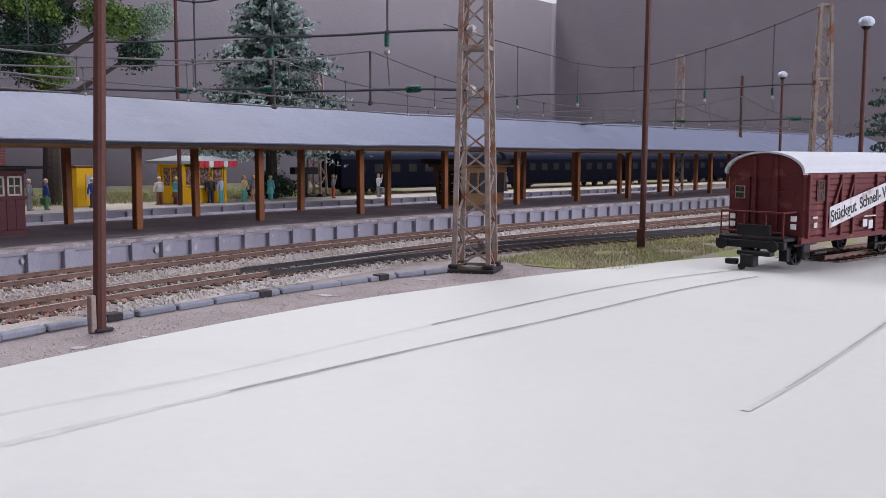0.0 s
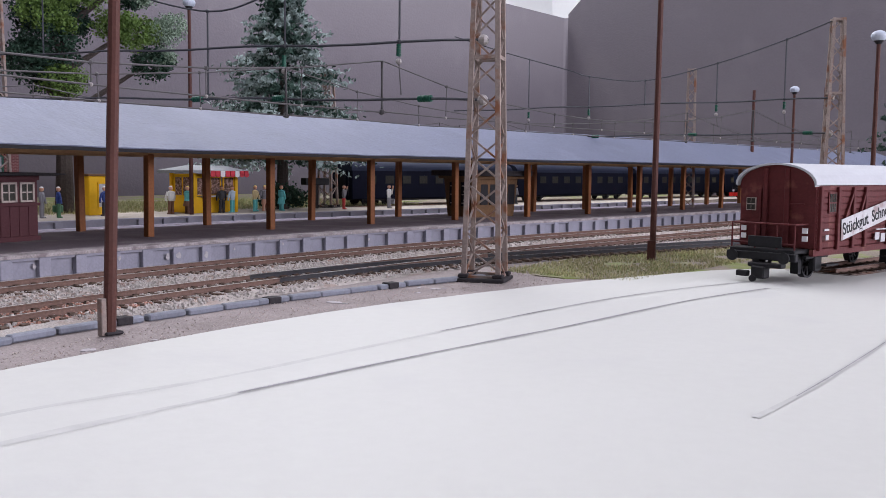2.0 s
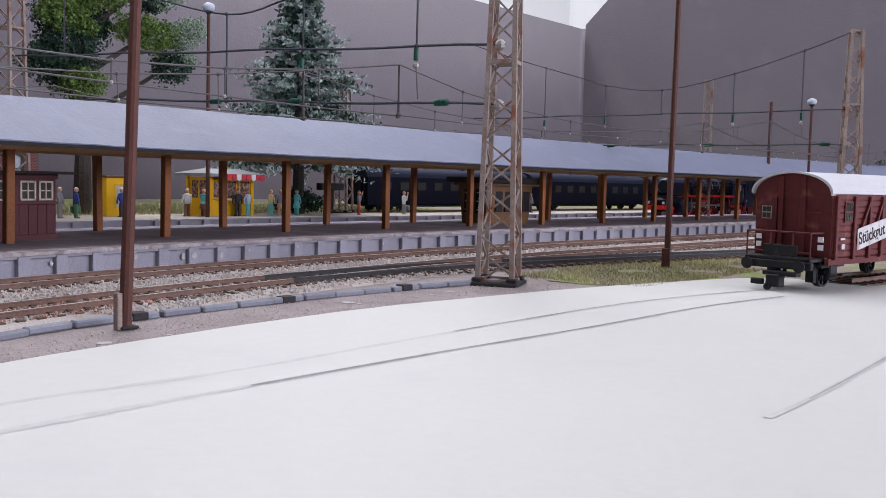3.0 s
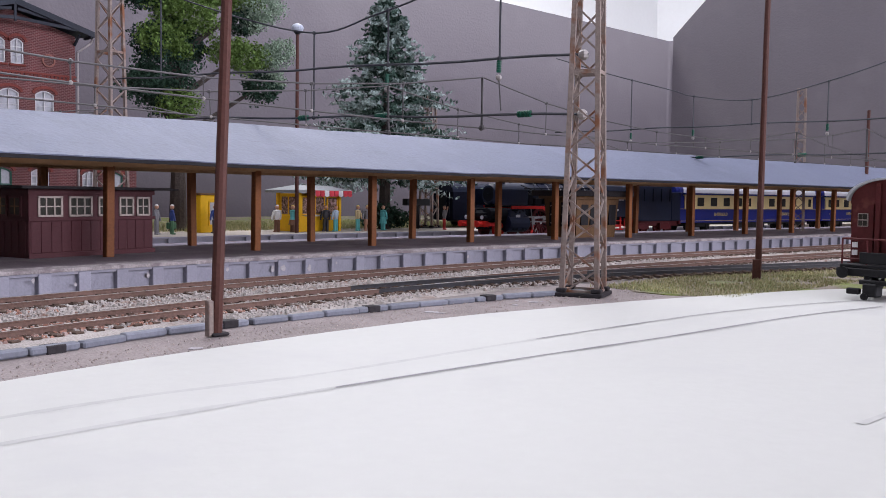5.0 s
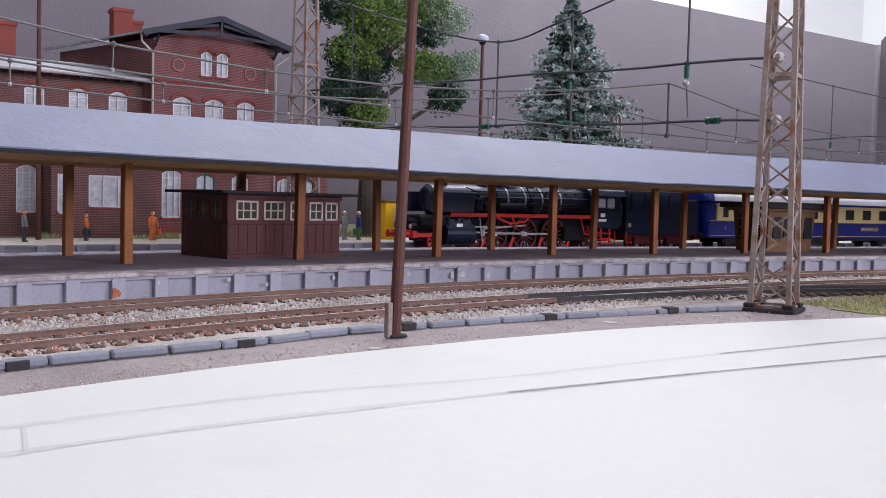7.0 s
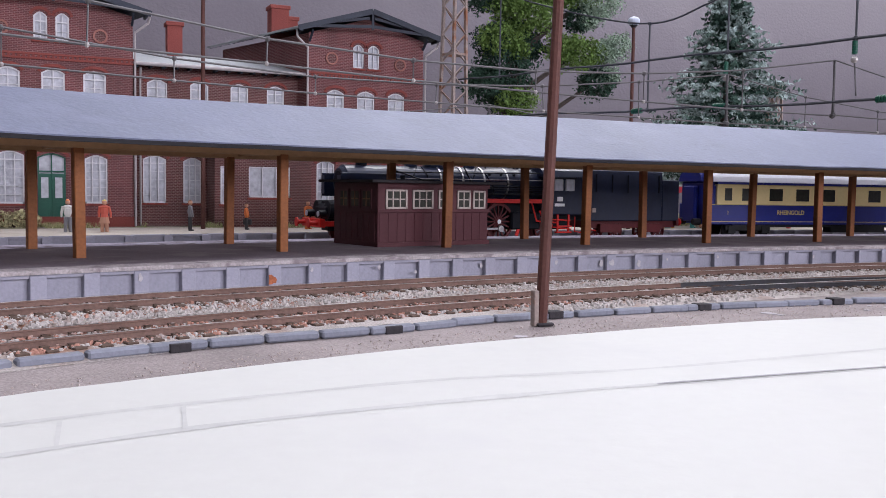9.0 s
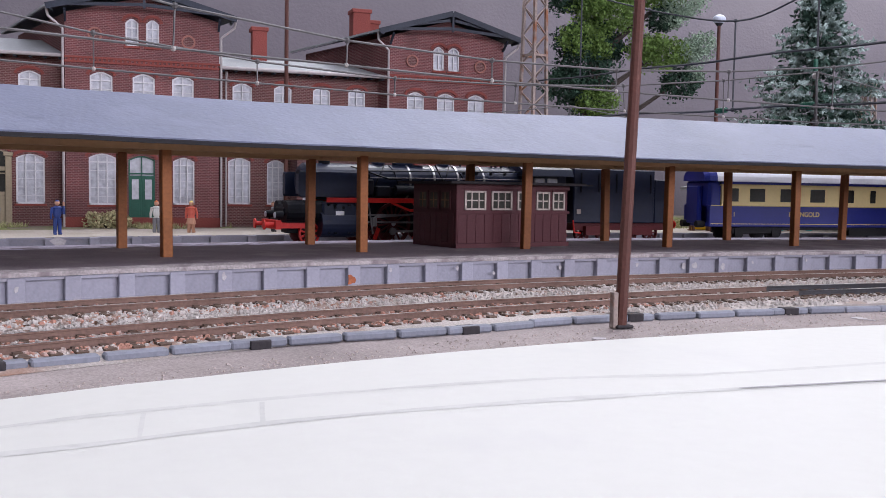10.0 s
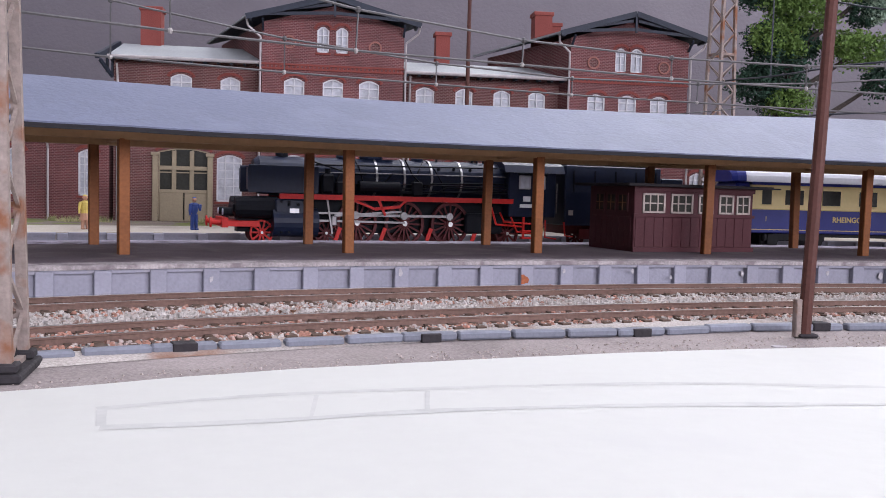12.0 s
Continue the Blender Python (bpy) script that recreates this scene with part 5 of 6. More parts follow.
for xx in (1.1, 2.8, 5.0, 6.7):
    w = spoked_wheel("wheel", 0.55, 9, "darkred", loco, tx + xx, -0.85, 0.55)
    loco_wheels.append((w, tx + xx, -0.85, 0.55))
# the superstructure sits low over its wheels
for ob in loco.children_recursive:
    if ob.type == "MESH" and not any(word in ob.name for word in ("wheel", "hub_cap", "coupling_rod", "valve_gear")):
        ob.data.transform(Matrix.Diagonal((1, 1, 0.91, 1)))


def roof_arc(w, z0, z1, n=14, flat=1.0):
    return [(-w * math.cos(math.pi * i / n), z0 + (z1 - z0) * math.sin(math.pi * i / n) ** flat) for i in range(n + 1)]


def bogie(parent, x, mat):
    b = B()
    box(b, x - 1.9, x + 1.9, -1.25, -1.05, 0.5, 0.9, bev=0.05), box(b, x - 1.9, x + 1.9, 1.05, 1.25, 0.5, 0.9)
    for dx in (-1.4, 1.4):
        box(b, x + dx - 0.3, x + dx + 0.3, -1.32, -1.2, 0.35, 0.85)
    bg = part("bogie", b, mat, parent)
    for dx in (-1.4, 1.4):
        for y in (-0.85, 0.85):
            part("wheel", rod(B(), (x + dx, y - 0.1, 0.55), (x + dx, y + 0.1, 0.55), 0.55, n=18), "rubber", bg)


def express_coach():
    root = thing("express_coach", "blue and cream express coach with silver roof", "railway coach", group="express coaches")
    L = 13.4
    part("lower_side", box(B(), -L, L, -1.6, 1.6, 0.95, 2.3, bev=0.05), "blue", root, "deep blue lower side")
    part("upper_side", box(B(), -L + 0.9, L - 0.9, -1.58, 1.58, 2.3, 3.62), "cream", root, "cream window band")
    part("letter_board", box(B(), -L + 0.9, L - 0.9, -1.6, 1.6, 3.62, 3.85), "blue", root)
    part("gold_line", box(box(box(B(), -L + 0.1, L - 0.1, -1.615, -1.6, 2.25, 2.3), -L + 0.1, L - 0.1, -1.615, -1.6, 1.12, 1.16), -L + 0.9, L - 0.9, -1.615, -1.6, 3.58, 3.62), "gold", root)
    for sx in (-1, 1):
        b = B()
        box(b, sx * (L - 0.9), sx * L, -1.45, 1.45, 1.0, 3.8, bev=0.15)
        box(b, sx * L, sx * (L + 0.35), -0.7, 0.7, 1.1, 3.5, bev=0.08)
        end = part("vestibule", b, "blue", root)
        part("door", box(B(), sx * (L - 0.8), sx * (L - 0.15), -1.52, -1.44, 1.2, 3.5), "blue", end)
        for y in (-0.9, 0.9):
            part("buffer", rod(B(), (sx * L, y, 1.1), (sx * (L + 0.55), y, 1.1), 0.22, n=12), "rubber", end)
    b = B()
    outline = [(-1.66, 3.78)] + roof_arc(1.66, 3.85, 4.75, 16, 0.75) + [(1.66, 3.78)]
    prism(b, outline, -L + 0.5, L - 0.5, axis="x")
    roof = part("roof", b, "silver", root)
    for sx in (-1, 1):
        b = B()
        sweep(b, [[(sx * (L - 0.5 + d), y * k, 3.8 + (z - 3.8) * k) for y, z in outline] for d, k in ((0, 0.99), (0.5, 0.95), (0.75, 0.8))])
        part("roof_end", b, "blue", root)
    for i in range(9):
        part("roof_vent", rod(B(), (-10 + 2.5 * i, -0.35, 4.66), (-10 + 2.5 * i, -0.35, 4.88), 0.16, 0.2, 10), "silver", roof)
    b = B()
    box(b, -7.5, 7.5, -0.18, 0.18, 4.72, 4.86)
    part("ridge_duct", b, "silver", roof)
    widths = [(-11.6, 0.7), (-9.9, 1.25), (-7.6, 1.25), (-5.3, 1.25), (-3.0, 1.25), (-0.9, 0.55), (1.2, 1.25), (3.5, 1.25), (5.8, 1.25), (8.1, 1.25), (10.3, 0.7), (11.7, 0.7)]
    for x, w in widths:
        b = B()
        box(b, x - w / 2, x + w / 2, -1.60, -1.56, 2.48, 3.42, bev=0.015)
        win = part("window", b, "cream", root)
        part("pane", box(B(), x - w / 2 + 0.06, x + w / 2 - 0.06, -1.612, -1.602, 2.54, 3.36), "darkglass", win)
    side = root
    words("RHEINGOLD", 0.42, "gold", side, -6.3, -1.612, 1.62, bold=0.01)
    words("RHEINGOLD", 0.42, "gold", side, 6.3, -1.612, 1.62, bold=0.01)
    words("1", 0.4, "gold", side, -11.6, -1.612, 1.6)
    b = B()
    box(b, -11, 11, -1.3, 1.3, 0.75, 0.95), box(b, -2.5, 2.5, -1.35, -0.6, 0.4, 0.9)
    part("underframe", b, "rubber", root)
    bogie(root, -9.6, "rubber"), bogie(root, 9.6, "rubber")
    return root


coaches = [express_coach()]
coaches[0].scale = (1.08, 1.08, 1.12)
loco.scale = (1.0, 1.08, 1.10)
for _ in range(2):
    coaches.append(copy_thing(coaches[0], pose(0, 0, 0)))


def dark_coach():
    root = thing("parked_coach", "dark navy passenger coach parked behind the far platform", "railway coach", group="parked coaches")
    L = 12.6
    part("side", box(B(), -L, L, -1.55, 1.55, 0.7, 3.6, bev=0.06), "navy", root)
    b = B()
    prism(b, [(-1.6, 3.55)] + roof_arc(1.6, 3.6, 4.5, 14, 0.8) + [(1.6, 3.55)], -L - 0.1, L + 0.1, axis="x")
    part("roof", b, "navyroof", root)
    for sx in (-1, 1):
        b = B()
        box(b, sx * L, sx * (L + 0.3), -0.6, 0.6, 0.9, 3.3, bev=0.05)
        part("gangway", b, "soot", root)
        for y in (-1.1, 1.1):
            part("handrail", rod(B(), (sx * (L + 0.12), y, 1.0), (sx * (L + 0.12), y, 3.2), 0.04, n=5), "soot", root)
    for i in range(9):
        x = -10 + 2.5 * i
        b = B()
        box(b, x - 0.65, x + 0.65, -1.57, -1.54, 2.2, 3.1)
        w = part("window", b, "soot", root)
        part("pane", box(B(), x - 0.58, x + 0.58, -1.585, -1.575, 2.27, 3.03), "darkglass", w)
    for i in range(4):
        part("roof_vent", rod(B(), (-9 + 6 * i, 0, 4.4), (-9 + 6 * i, 0, 4.7), 0.2, n=10), "navyroof", root)
    part("underframe", box(B(), -11, 11, -1.2, 1.2, 0.5, 0.7), "rubber", root)
    bogie(root, -8.8, "rubber"), bogie(root, 8.8, "rubber")
    return root


tagged(part("track_bed", strip(B(), 62, 180, 2, [(27.4, 0.9), (27.8, 1.0), (33.0, 1.0), (33.4, 0.9)]), "sleeper"), "dark track bed under the parked coaches", "track bed", kind="structure")
first = dark_coach()
for i in range(4):
    x, y, a = along(77.5 + 26.3 * i, 30.2)
    m = pose(x * S, y * S, 1.0 * S, 0, 0, math.degrees(a))
    if i == 0:
        first.matrix_basis = m
    else:
        copy_thing(first, m)

# ---- red goods van on the branch ----
van = thing("goods_van", "weathered red-brown two-axle goods van with pale roof", "freight wagon", 40.14, 14.64, 0.15, -9.5)
van.scale = (1.08, 1.19, 1.12)
L = 11.6
part("body", box(B(), 0.35, L, -1.48, 1.48, 1.15, 3.62, bev=0.03), "wagonred", van)
pl = part("plank", box(B(), -0.0, L - 0.4, -0.035, 0, -0.105, 0.105, bev=0.02), "wagonred", van)
pl.matrix_basis = pose(0.38 * S, -1.48 * S, 1.3 * S)
for i in range(1, 10):
    again(pl, 0.38, -1.48, 1.3 + 0.24 * i)
b = B()
arc = roof_arc(1.58, 3.58, 4.40, 20, 0.95)
prism(b, arc + [(1.5, 3.56), (-1.5, 3.56)], 0.42, L, axis="x")
for q0, q1 in zip(arc, arc[1:]):
    prism(b, [q0, q1, (q1[0] * 0.955, q1[1] - 0.07), (q0[0] * 0.955, q0[1] - 0.07)], 0.1, 0.42, axis="x")
part("roof", b, "wagonroof", van, "pale grey curved roof")
b = B()
prism(b, [(-1.48, 3.4)] + [(y * 0.94, z - 0.07) for y, z in arc] + [(1.48, 3.4)], 0.28, 0.41, axis="x")
part("end_wall", b, "wagonred", van)
for y in (-0.42, 0.42):
    part("end_post", box(B(), 0.18, 0.3, y - 0.09, y + 0.09, 1.2, 4.2, bev=0.02), "wagonred", van)
b = B()
box(b, 0.25, 0.3, 0.6, 1.42, 1.2, 3.4)
door = part("end_door", b, "wagonred", van)
part("window", box(B(), 0.2, 0.26, 0.78, 1.16, 2.55, 3.05), "sash", door)
for yy in (0.81, 0.98):
    for zz in (2.58, 2.82):
        part("pane", box(B(), 0.185, 0.2, yy, yy + 0.15, zz, zz + 0.2), "darkglass", door)
part("handrail", rod(B(), (0.2, -1.1, 2.85), (0.2, -0.55, 2.85), 0.03, n=6), "wagonred", van)
# brake platform with railing
part("platform_step", box(B(), -0.75, 0.4, -1.28, 1.28, 1.0, 1.15, bev=0.03), "rubber", van)
for y in (-1.22, -0.55, 0.3, 1.22):
    part("railing_post", rod(B(), (-0.68, y, 1.1), (-0.68, y, 2.1), 0.035, n=6), "wagonred", van)
for z in (1.35, 2.1):
    part("railing_bar", rod(B(), (-0.68, -1.22, z), (-0.68, 1.22, z), 0.035, n=6), "wagonred", van)
for y in (-1.22, 1.22):
    part("railing_bar", rod(B(), (-0.68, y, 2.1), (0.3, y, 2.1), 0.035, n=6), "wagonred", van)
part("drop_plate", box(B(), -0.74, -0.66, -0.75, 0.55, 1.2, 1.62, bev=0.02), "rubber", van)
part("headstock", box(B(), -0.85, -0.6, -1.35, 1.35, 0.72, 1.02, bev=0.03), "rubber", van)
for y in (-1.0, 1.0):
    b = B()
    rod(b, (-0.8, y, 0.85), (-1.0, y, 0.85), 0.11, n=10), rod(b, (-1.0, y, 0.85), (-1.06, y, 0.85), 0.22, n=18)
    part("buffer", b, "rubber", van)
b = B()
box(b, -1.1, -0.6, -0.3, 0.22, 0.02, 0.5, bev=0.05), box(b, -1.2, -0.95, 0.3, 0.75, 0.08, 0.3, bev=0.03), rod(b, (-1.15, 0.12, 0.02), (-1.05, 0.12, 0.02), 0.13, n=12), box(b, -1.0, -0.6, -0.9, 0.4, 0.45, 0.62, bev=0.03)
part("coupler", b, "rubber", van)
for y in (-1.2, 1.2):
    for z, mt in ((1.75, "white"), (1.45, "white")):
        part("end_signal", box(B(), 0.12, 0.16, y - 0.1, y + 0.1, z, z + 0.2), mt, van)
for i, x in enumerate((0.55, 2.0, 3.3, 4.4, 6.6, 7.7, 9.0, 10.3, 11.35)):
    part("side_post", box(B(), x - 0.1, x + 0.1, -1.62, -1.48, 1.1, 3.5, bev=0.02), "wagonred", van)
for x0, x1 in ((3.3, 2.0), (4.4, 3.35), (7.7, 9.0), (9.0, 10.3)):
    b = B()
    bar(b, (x0, -1.56, 3.4), (x1, -1.56, 1.3), 0.1, 0.1)
    part("brace", b, "wagonred", van)
part("window", box(B(), 1.2, 1.85, -1.56, -1.5, 2.5, 3.3), "wagonred", van)
for zz in (2.55, 2.93):
    for xx in (1.27, 1.41, 1.55, 1.69):
        part("pane", box(B(), xx, xx + 0.1, -1.57, -1.555, zz, zz + 0.32), "darkglass", van)
b = B()
prism(b, [(2.15, 1.42), (2.15, 2.25), (9.4, 3.47), (9.4, 2.72)], -1.645, -1.625)
stripe = part("slogan_stripe", b, "dullwhite", van, "slanting white stripe with black lettering")
ang = math.degrees(math.atan2(0.175, 1))
words("Stückgut", 0.66, "rubber", stripe, 3.4, -1.65, 1.84, ry=ang, bold=0.012)
words("Schnell-", 0.66, "rubber", stripe, 5.85, -1.65, 2.27, ry=ang, bold=0.012)
words("Verkehr", 0.66, "rubber", stripe, 8.1, -1.65, 2.66, ry=ang, bold=0.012)
for x0, x1, z0, z1 in ((0.85, 1.1, 1.5, 1.7), (0.75, 1.1, 1.85, 1.93), (5.2, 5.6, 1.35, 1.65), (5.75, 6.15, 1.25, 1.6), (5.3, 6.4, 1.75, 1.8)):
    part("marking", box(B(), x0, x1, -1.655, -1.63, z0, z1), "dullwhite", van)
part("solebar", box(box(B(), 0.2, L, -1.5, -1.35, 0.9, 1.15), 0.2, L, 1.35, 1.5, 0.9, 1.15), "wagonred", van)
part("step", box(B(), 6.2, 7.6, -1.75, -1.5, 0.55, 0.62), "rubber", van)
part("step", box(B(), 0.9, 1.9, -1.7, -1.5, 0.5, 0.58), "rubber", van)
for x in (1.0, 9.0):
    for y in (-0.85, 0.85):
        w = spoked_wheel("wheel", 0.55, 9, "rubber", van, x, y, 0.55)
    b = B()
    box(b, x - 0.3, x + 0.3, -1.35, -1.1, 0.3, 0.9, bev=0.05), box(b, x - 0.9, x + 0.9, -1.3, -1.15, 0.8, 0.9)
    for dx in (-0.75, 0.75):
        box(b, x + dx - 0.12, x + dx + 0.12, -1.0, -0.7, 0.2, 0.9)
    part("axle_box", b, "rubber", van)

# ---- masts, lamps and overhead line ----


def lattice_mast(x, y, h, w0, w1, rz, label, base_z=0.0, foot=True):
    m = thing("lattice_mast", label, "mast", x, y, base_z, rz, group="lattice masts")
    legs = [(-1, -1), (1, -1), (1, 1), (-1, 1)]

    def at(leg, z):
        w = w0 + (w1 - w0) * z / h
        return (leg[0] * w / 2, leg[1] * w / 2, z)
    for leg in legs:
        b = B()
        bar(b, at(leg, 0), at(leg, h), 0.2, 0.2, up=(0, 1, 0))
        part("leg", b, "mast", m)
    n = int(h / 0.98)
    for k in range(4):
        a, c = legs[k], legs[(k + 1) % 4]
        for i in range(n):
            z0, z1 = h * i / n, h * (i + 1) / n
            p, q = (a, c) if (i + k) % 2 else (c, a)
            part("lacing_bar", bar(B(), at(p, z0), at(q, z1), 0.07, 0.08), "mast", m)
        for z in (0.08, h * 0.66, h - 0.1):
            part("cross_strut", bar(B(), at(a, z), at(c, z), 0.16, 0.16), "mast", m)
    if foot:
        b = B()
        box(b, -w0 * 0.7, w0 * 0.7, -w0 * 0.7, w0 * 0.7, -0.12, 0.06, bev=0.04)
        for leg in legs:
            box(b, leg[0] * w0 / 2 - 0.22, leg[0] * w0 / 2 + 0.22, leg[1] * w0 / 2 - 0.22, leg[1] * w0 / 2 + 0.22, 0.06, 0.24, bev=0.04)
        part("foot", b, "hutroof", m, "dark concrete foot")
    return m


NEAR = [(-5.6, 18.9), (32.3, 24.2), (72.4, 21.85), (112, 15)]
FAR = [(-32, 62), (28.6, 61.5), (75, 60), (118, 56)]
lattice_mast(*NEAR[1], 14.2, 1.5, 0.92, 24, "rusty grey lattice mast on a dark foot beside the tracks")
lattice_mast(*NEAR[0], 14.2, 1.5, 0.92, 5, "rusty lattice mast on a dark foot at the gravel edge")
lattice_mast(*NEAR[2], 16.1, 1.5, 0.72, 30, "rusty lattice mast behind the goods van")
lattice_mast(*FAR[1], 19, 1.6, 1.0, 20, "tall rusty lattice mast beside the station building", 1.0)
lattice_mast(95.2, 43.5, 15.8, 1.1, 0.7, 20, "distant rusty lattice mast", 0.0, False)
lattice_mast(63.0, 66.0, 13.0, 1.4, 0.8, 20, "thin lattice mast behind the spruce", 1.0)

for x, y, zb, h, r, tilt, label in ((14.25, 23.9, -0.1, 13.5, 0.17, 1.8, "leaning brown pole with a grey sleeve at the gravel edge"), (45.75, 23.0, -0.1, 18, 0.16, 0.3, "tall thin brown pole in the grass"),
                                    (11.4, 64.3, 0.9, 19, 0.15, 0.0, "brown pole in front of the station building"), (104, 40, 0.0, 14, 0.2, 0.0, "distant thin grey pole"), (110, 34, 0.0, 14.5, 0.25, 0, "distant dark pole behind the yard")):
    p = thing("pole", label, "pole", x, y, zb, 0)
    lean = math.tan(math.radians(tilt))
    b = B()
    rod(b, (0, 0, 0), (lean * h * 0.87, lean * h * -0.5, h), r * 1.05, r * 0.85, 10)
    part("shaft", b, "pole", p)
    if r == 0.17:
        b = B()
        box(b, -0.30, -0.14, -0.12, 0.12, 0, 1.05, bev=0.02)
        part("sleeve", b, "mast", p, "grey clamp plate")
        part("foot", box(B(), -0.22, 0.34, -0.22, 0.22, 0, 0.1, bev=0.04), "hutroof", p)
    elif r == 0.16:
        part("sleeve", box(B(), -0.2, -0.03, -0.22, 0.22, 0, 1.1, bev=0.02), "pole", p)


def street_lamp(x, y, zb, h, label):
    p = thing("street_lamp", label, "street lamp", x, y, zb, 0, group="street lamps")
    b = B()
    rod(b, (0, 0, 0), (0, 0, h), 0.17, 0.13, 10)
    part("shaft", b, "pole", p)
    b = B()
    rod(b, (0, 0, h - 0.1), (0, 0, h + 0.25), 0.16, 0.42, 14)
    part("holder", b, "rubber", p)
    b = B()
    ball(b, (0, 0, h + 0.4), 0.5, 1, 1, 0.75, 16, 10)
    part("globe", b, "lampglass", p, "opal glass globe")


street_lamp(44.45, 62.05, 0.97, 16.0, "brown platform lamp with opal globe")
street_lamp(64.7, 17.0, -0.1, 13.2, "brown yard lamp with opal globe behind the goods van")
street_lamp(101.0, 34.5, 0, 13.2, "distant lamp with opal globe")

TRACKS = [-8.5, -2.75, 18.0]


def insulator(parent, p, d, k=1.0):
    p, d = Vector(p), Vector(d).normalized() * k
    b = B()
    for i in range(5):
        q = p + d * (i - 2) * 0.17
        rod(b, q - d * 0.06, q + d * 0.06, 0.19 * k, n=12)
    rod(b, p - d * 0.45, p + d * 0.45, 0.1, n=8)
    part("insulator", b, "insulator", parent, "green ribbed insulator")


def span(k, upper, lower, bearer, hangers, beads, drops):
    """Cross wires from a near mast to a far one under a sagging bearer. Heights are at both ends; places run from 0 to 1."""
    (x0, y0), (x1, y1) = NEAR[k], FAR[k]
    root = thing("cross_span", "dark cross wires with green insulators between two masts", "overhead wire", 0, 0, 0)

    def at(u, z):
        return (x0 + (x1 - x0) * u, y0 + (y1 - y0) * u, z)

    def level(ends, u):
        return ends[0] + (ends[1] - ends[0]) * u + 0.05 * math.sin(u * 21)

    for ends in (upper, lower):
        part("wire", tube(B(), [at(i / 16, level(ends, i / 16)) for i in range(17)], 0.062, 6), "wiredark", root)
        part("clamp", ball(B(), at(0.006, ends[0]), 0.24, u=8, v=6), "solder", root)
    curve = smooth_line(bearer, 6)
    part("bearer", tube(B(), [at(p.x, p.y) for p in curve], 0.05, 6), "wiredark", root, "sagging bearer wire")
    for u, ends in hangers:
        top = float(np.interp(u, [p.x for p in curve], [p.y for p in curve]))
        b = B()
        rod(b, at(u, level(ends, u)), at(u, top), 0.05, n=5)
        ball(b, at(u, top), 0.12, u=6, v=4), ball(b, at(u, level(ends, u)), 0.13, u=6, v=4)
        part("hanger", b, "wiredark", root)
    for u in beads:
        insulator(root, at(u, level(lower, u)), (x1 - x0, y1 - y0, 0), 0.82)
    for u, z, foot in drops:
        insulator(root, at(u, z), (0, 0, 1), 0.62)
        part("tie", rod(B(), at(u, z - 0.4), at(u - 0.004, foot), 0.032, n=5), "wire", root)
        part("knot", ball(B(), at(u, z - 0.5), 0.15, u=7, v=5), "solder", root)
    return root


SAG = [(0, 17.2), (0.124, 14.9), (0.243, 13.8), (0.339, 13.2), (0.45, 12.75), (0.626, 14.3), (0.862, 17.1), (1, 18.8)]
UPPER, LOWER = (10.15, 11.7), (7.62, 9.0)
span(0, UPPER, LOWER, SAG, [(0.3, LOWER), (0.6, UPPER)], (0.3, 0.6), [])
span(1, UPPER, LOWER, SAG, [(0.124, UPPER), (0.31, UPPER), (0.456, LOWER), (0.84, UPPER)], (0.086, 0.322, 0.478), [(0.125, 10.0, 8.0), (0.312, 9.9, 8.2)])
SAG_FAR = [(0, 16.1), (0.1, 14.9), (0.247, 13.5), (0.42, 12.5), (0.57, 13.2), (0.63, 13.9), (0.82, 16.0), (1, 18.2)]
UPPER, LOWER = (10.3, 10.7), (7.7, 8.0)
span(2, UPPER, LOWER, SAG_FAR, [(0.1, UPPER), (0.247, UPPER), (0.42, UPPER), (0.57, UPPER), (0.749, UPPER)], (0.05, 0.3, 0.55), [(0.1, 9.9, 8.4), (0.247, 9.9, 8.4), (0.57, 10.0, 8.6), (0.749, 10.0, 8.6)])


def span_cross(k, off):
    """Where the cross span k passes over the track at that offset."""
    (x0, y0), (x1, y1) = NEAR[k], FAR[k]
    best = min((abs((along(s, off)[0] - x0) * (y1 - y0) - (along(s, off)[1] - y0) * (x1 - x0)), s) for s in np.arange(-45, 150, 0.5) if abs(along(s, off)[0] - (x0 + x1) / 2) < 40)
    return float(best[1])


def catenary(off, s0, s1, label):
    root = thing("catenary", label, "overhead wire", 0, 0, 0, group="catenary wires")
    n = 8
    z_low, z_top, sag = 7.25, 9.6, 1.75
    jig = lambda i, q: 0.10 * noise.noise((i * 1.9 + off, q, s0))
    low = [(*along(s0 + (s1 - s0) * i / n, off + jig(i, 1) * 2)[:2], z_low + jig(i, 2)) for i in range(n + 1)]
    top = [(*along(s0 + (s1 - s0) * i / n, off + jig(i, 3))[:2], z_top - sag * (1 - (2 * i / n - 1) ** 2) + jig(i, 4)) for i in range(n + 1)]
    b = B()
    tube(b, low, 0.035, 5)
    part("contact_wire", b, "wire", root)
    b = B()
    tube(b, top, 0.035, 5)
    part("bearer_wire", b, "wire", root)
    for i in range(1, n):
        b = B()
        rod(b, low[i], top[i], 0.026, n=5)
        ball(b, top[i], 0.09, u=6, v=4)
        dropper = part("dropper", b, "wire", root)
        part("knot", ball(B(), low[i], 0.075, u=6, v=4), "solder", dropper, "pale solder knot")
    for p, q in ((low[0], top[0]), (low[-1], top[-1])):
        b = B()
        rod(b, p, q, 0.05, n=5)
        ball(b, p, 0.13, u=6, v=4)
        part("hanger", b, "wire", root)


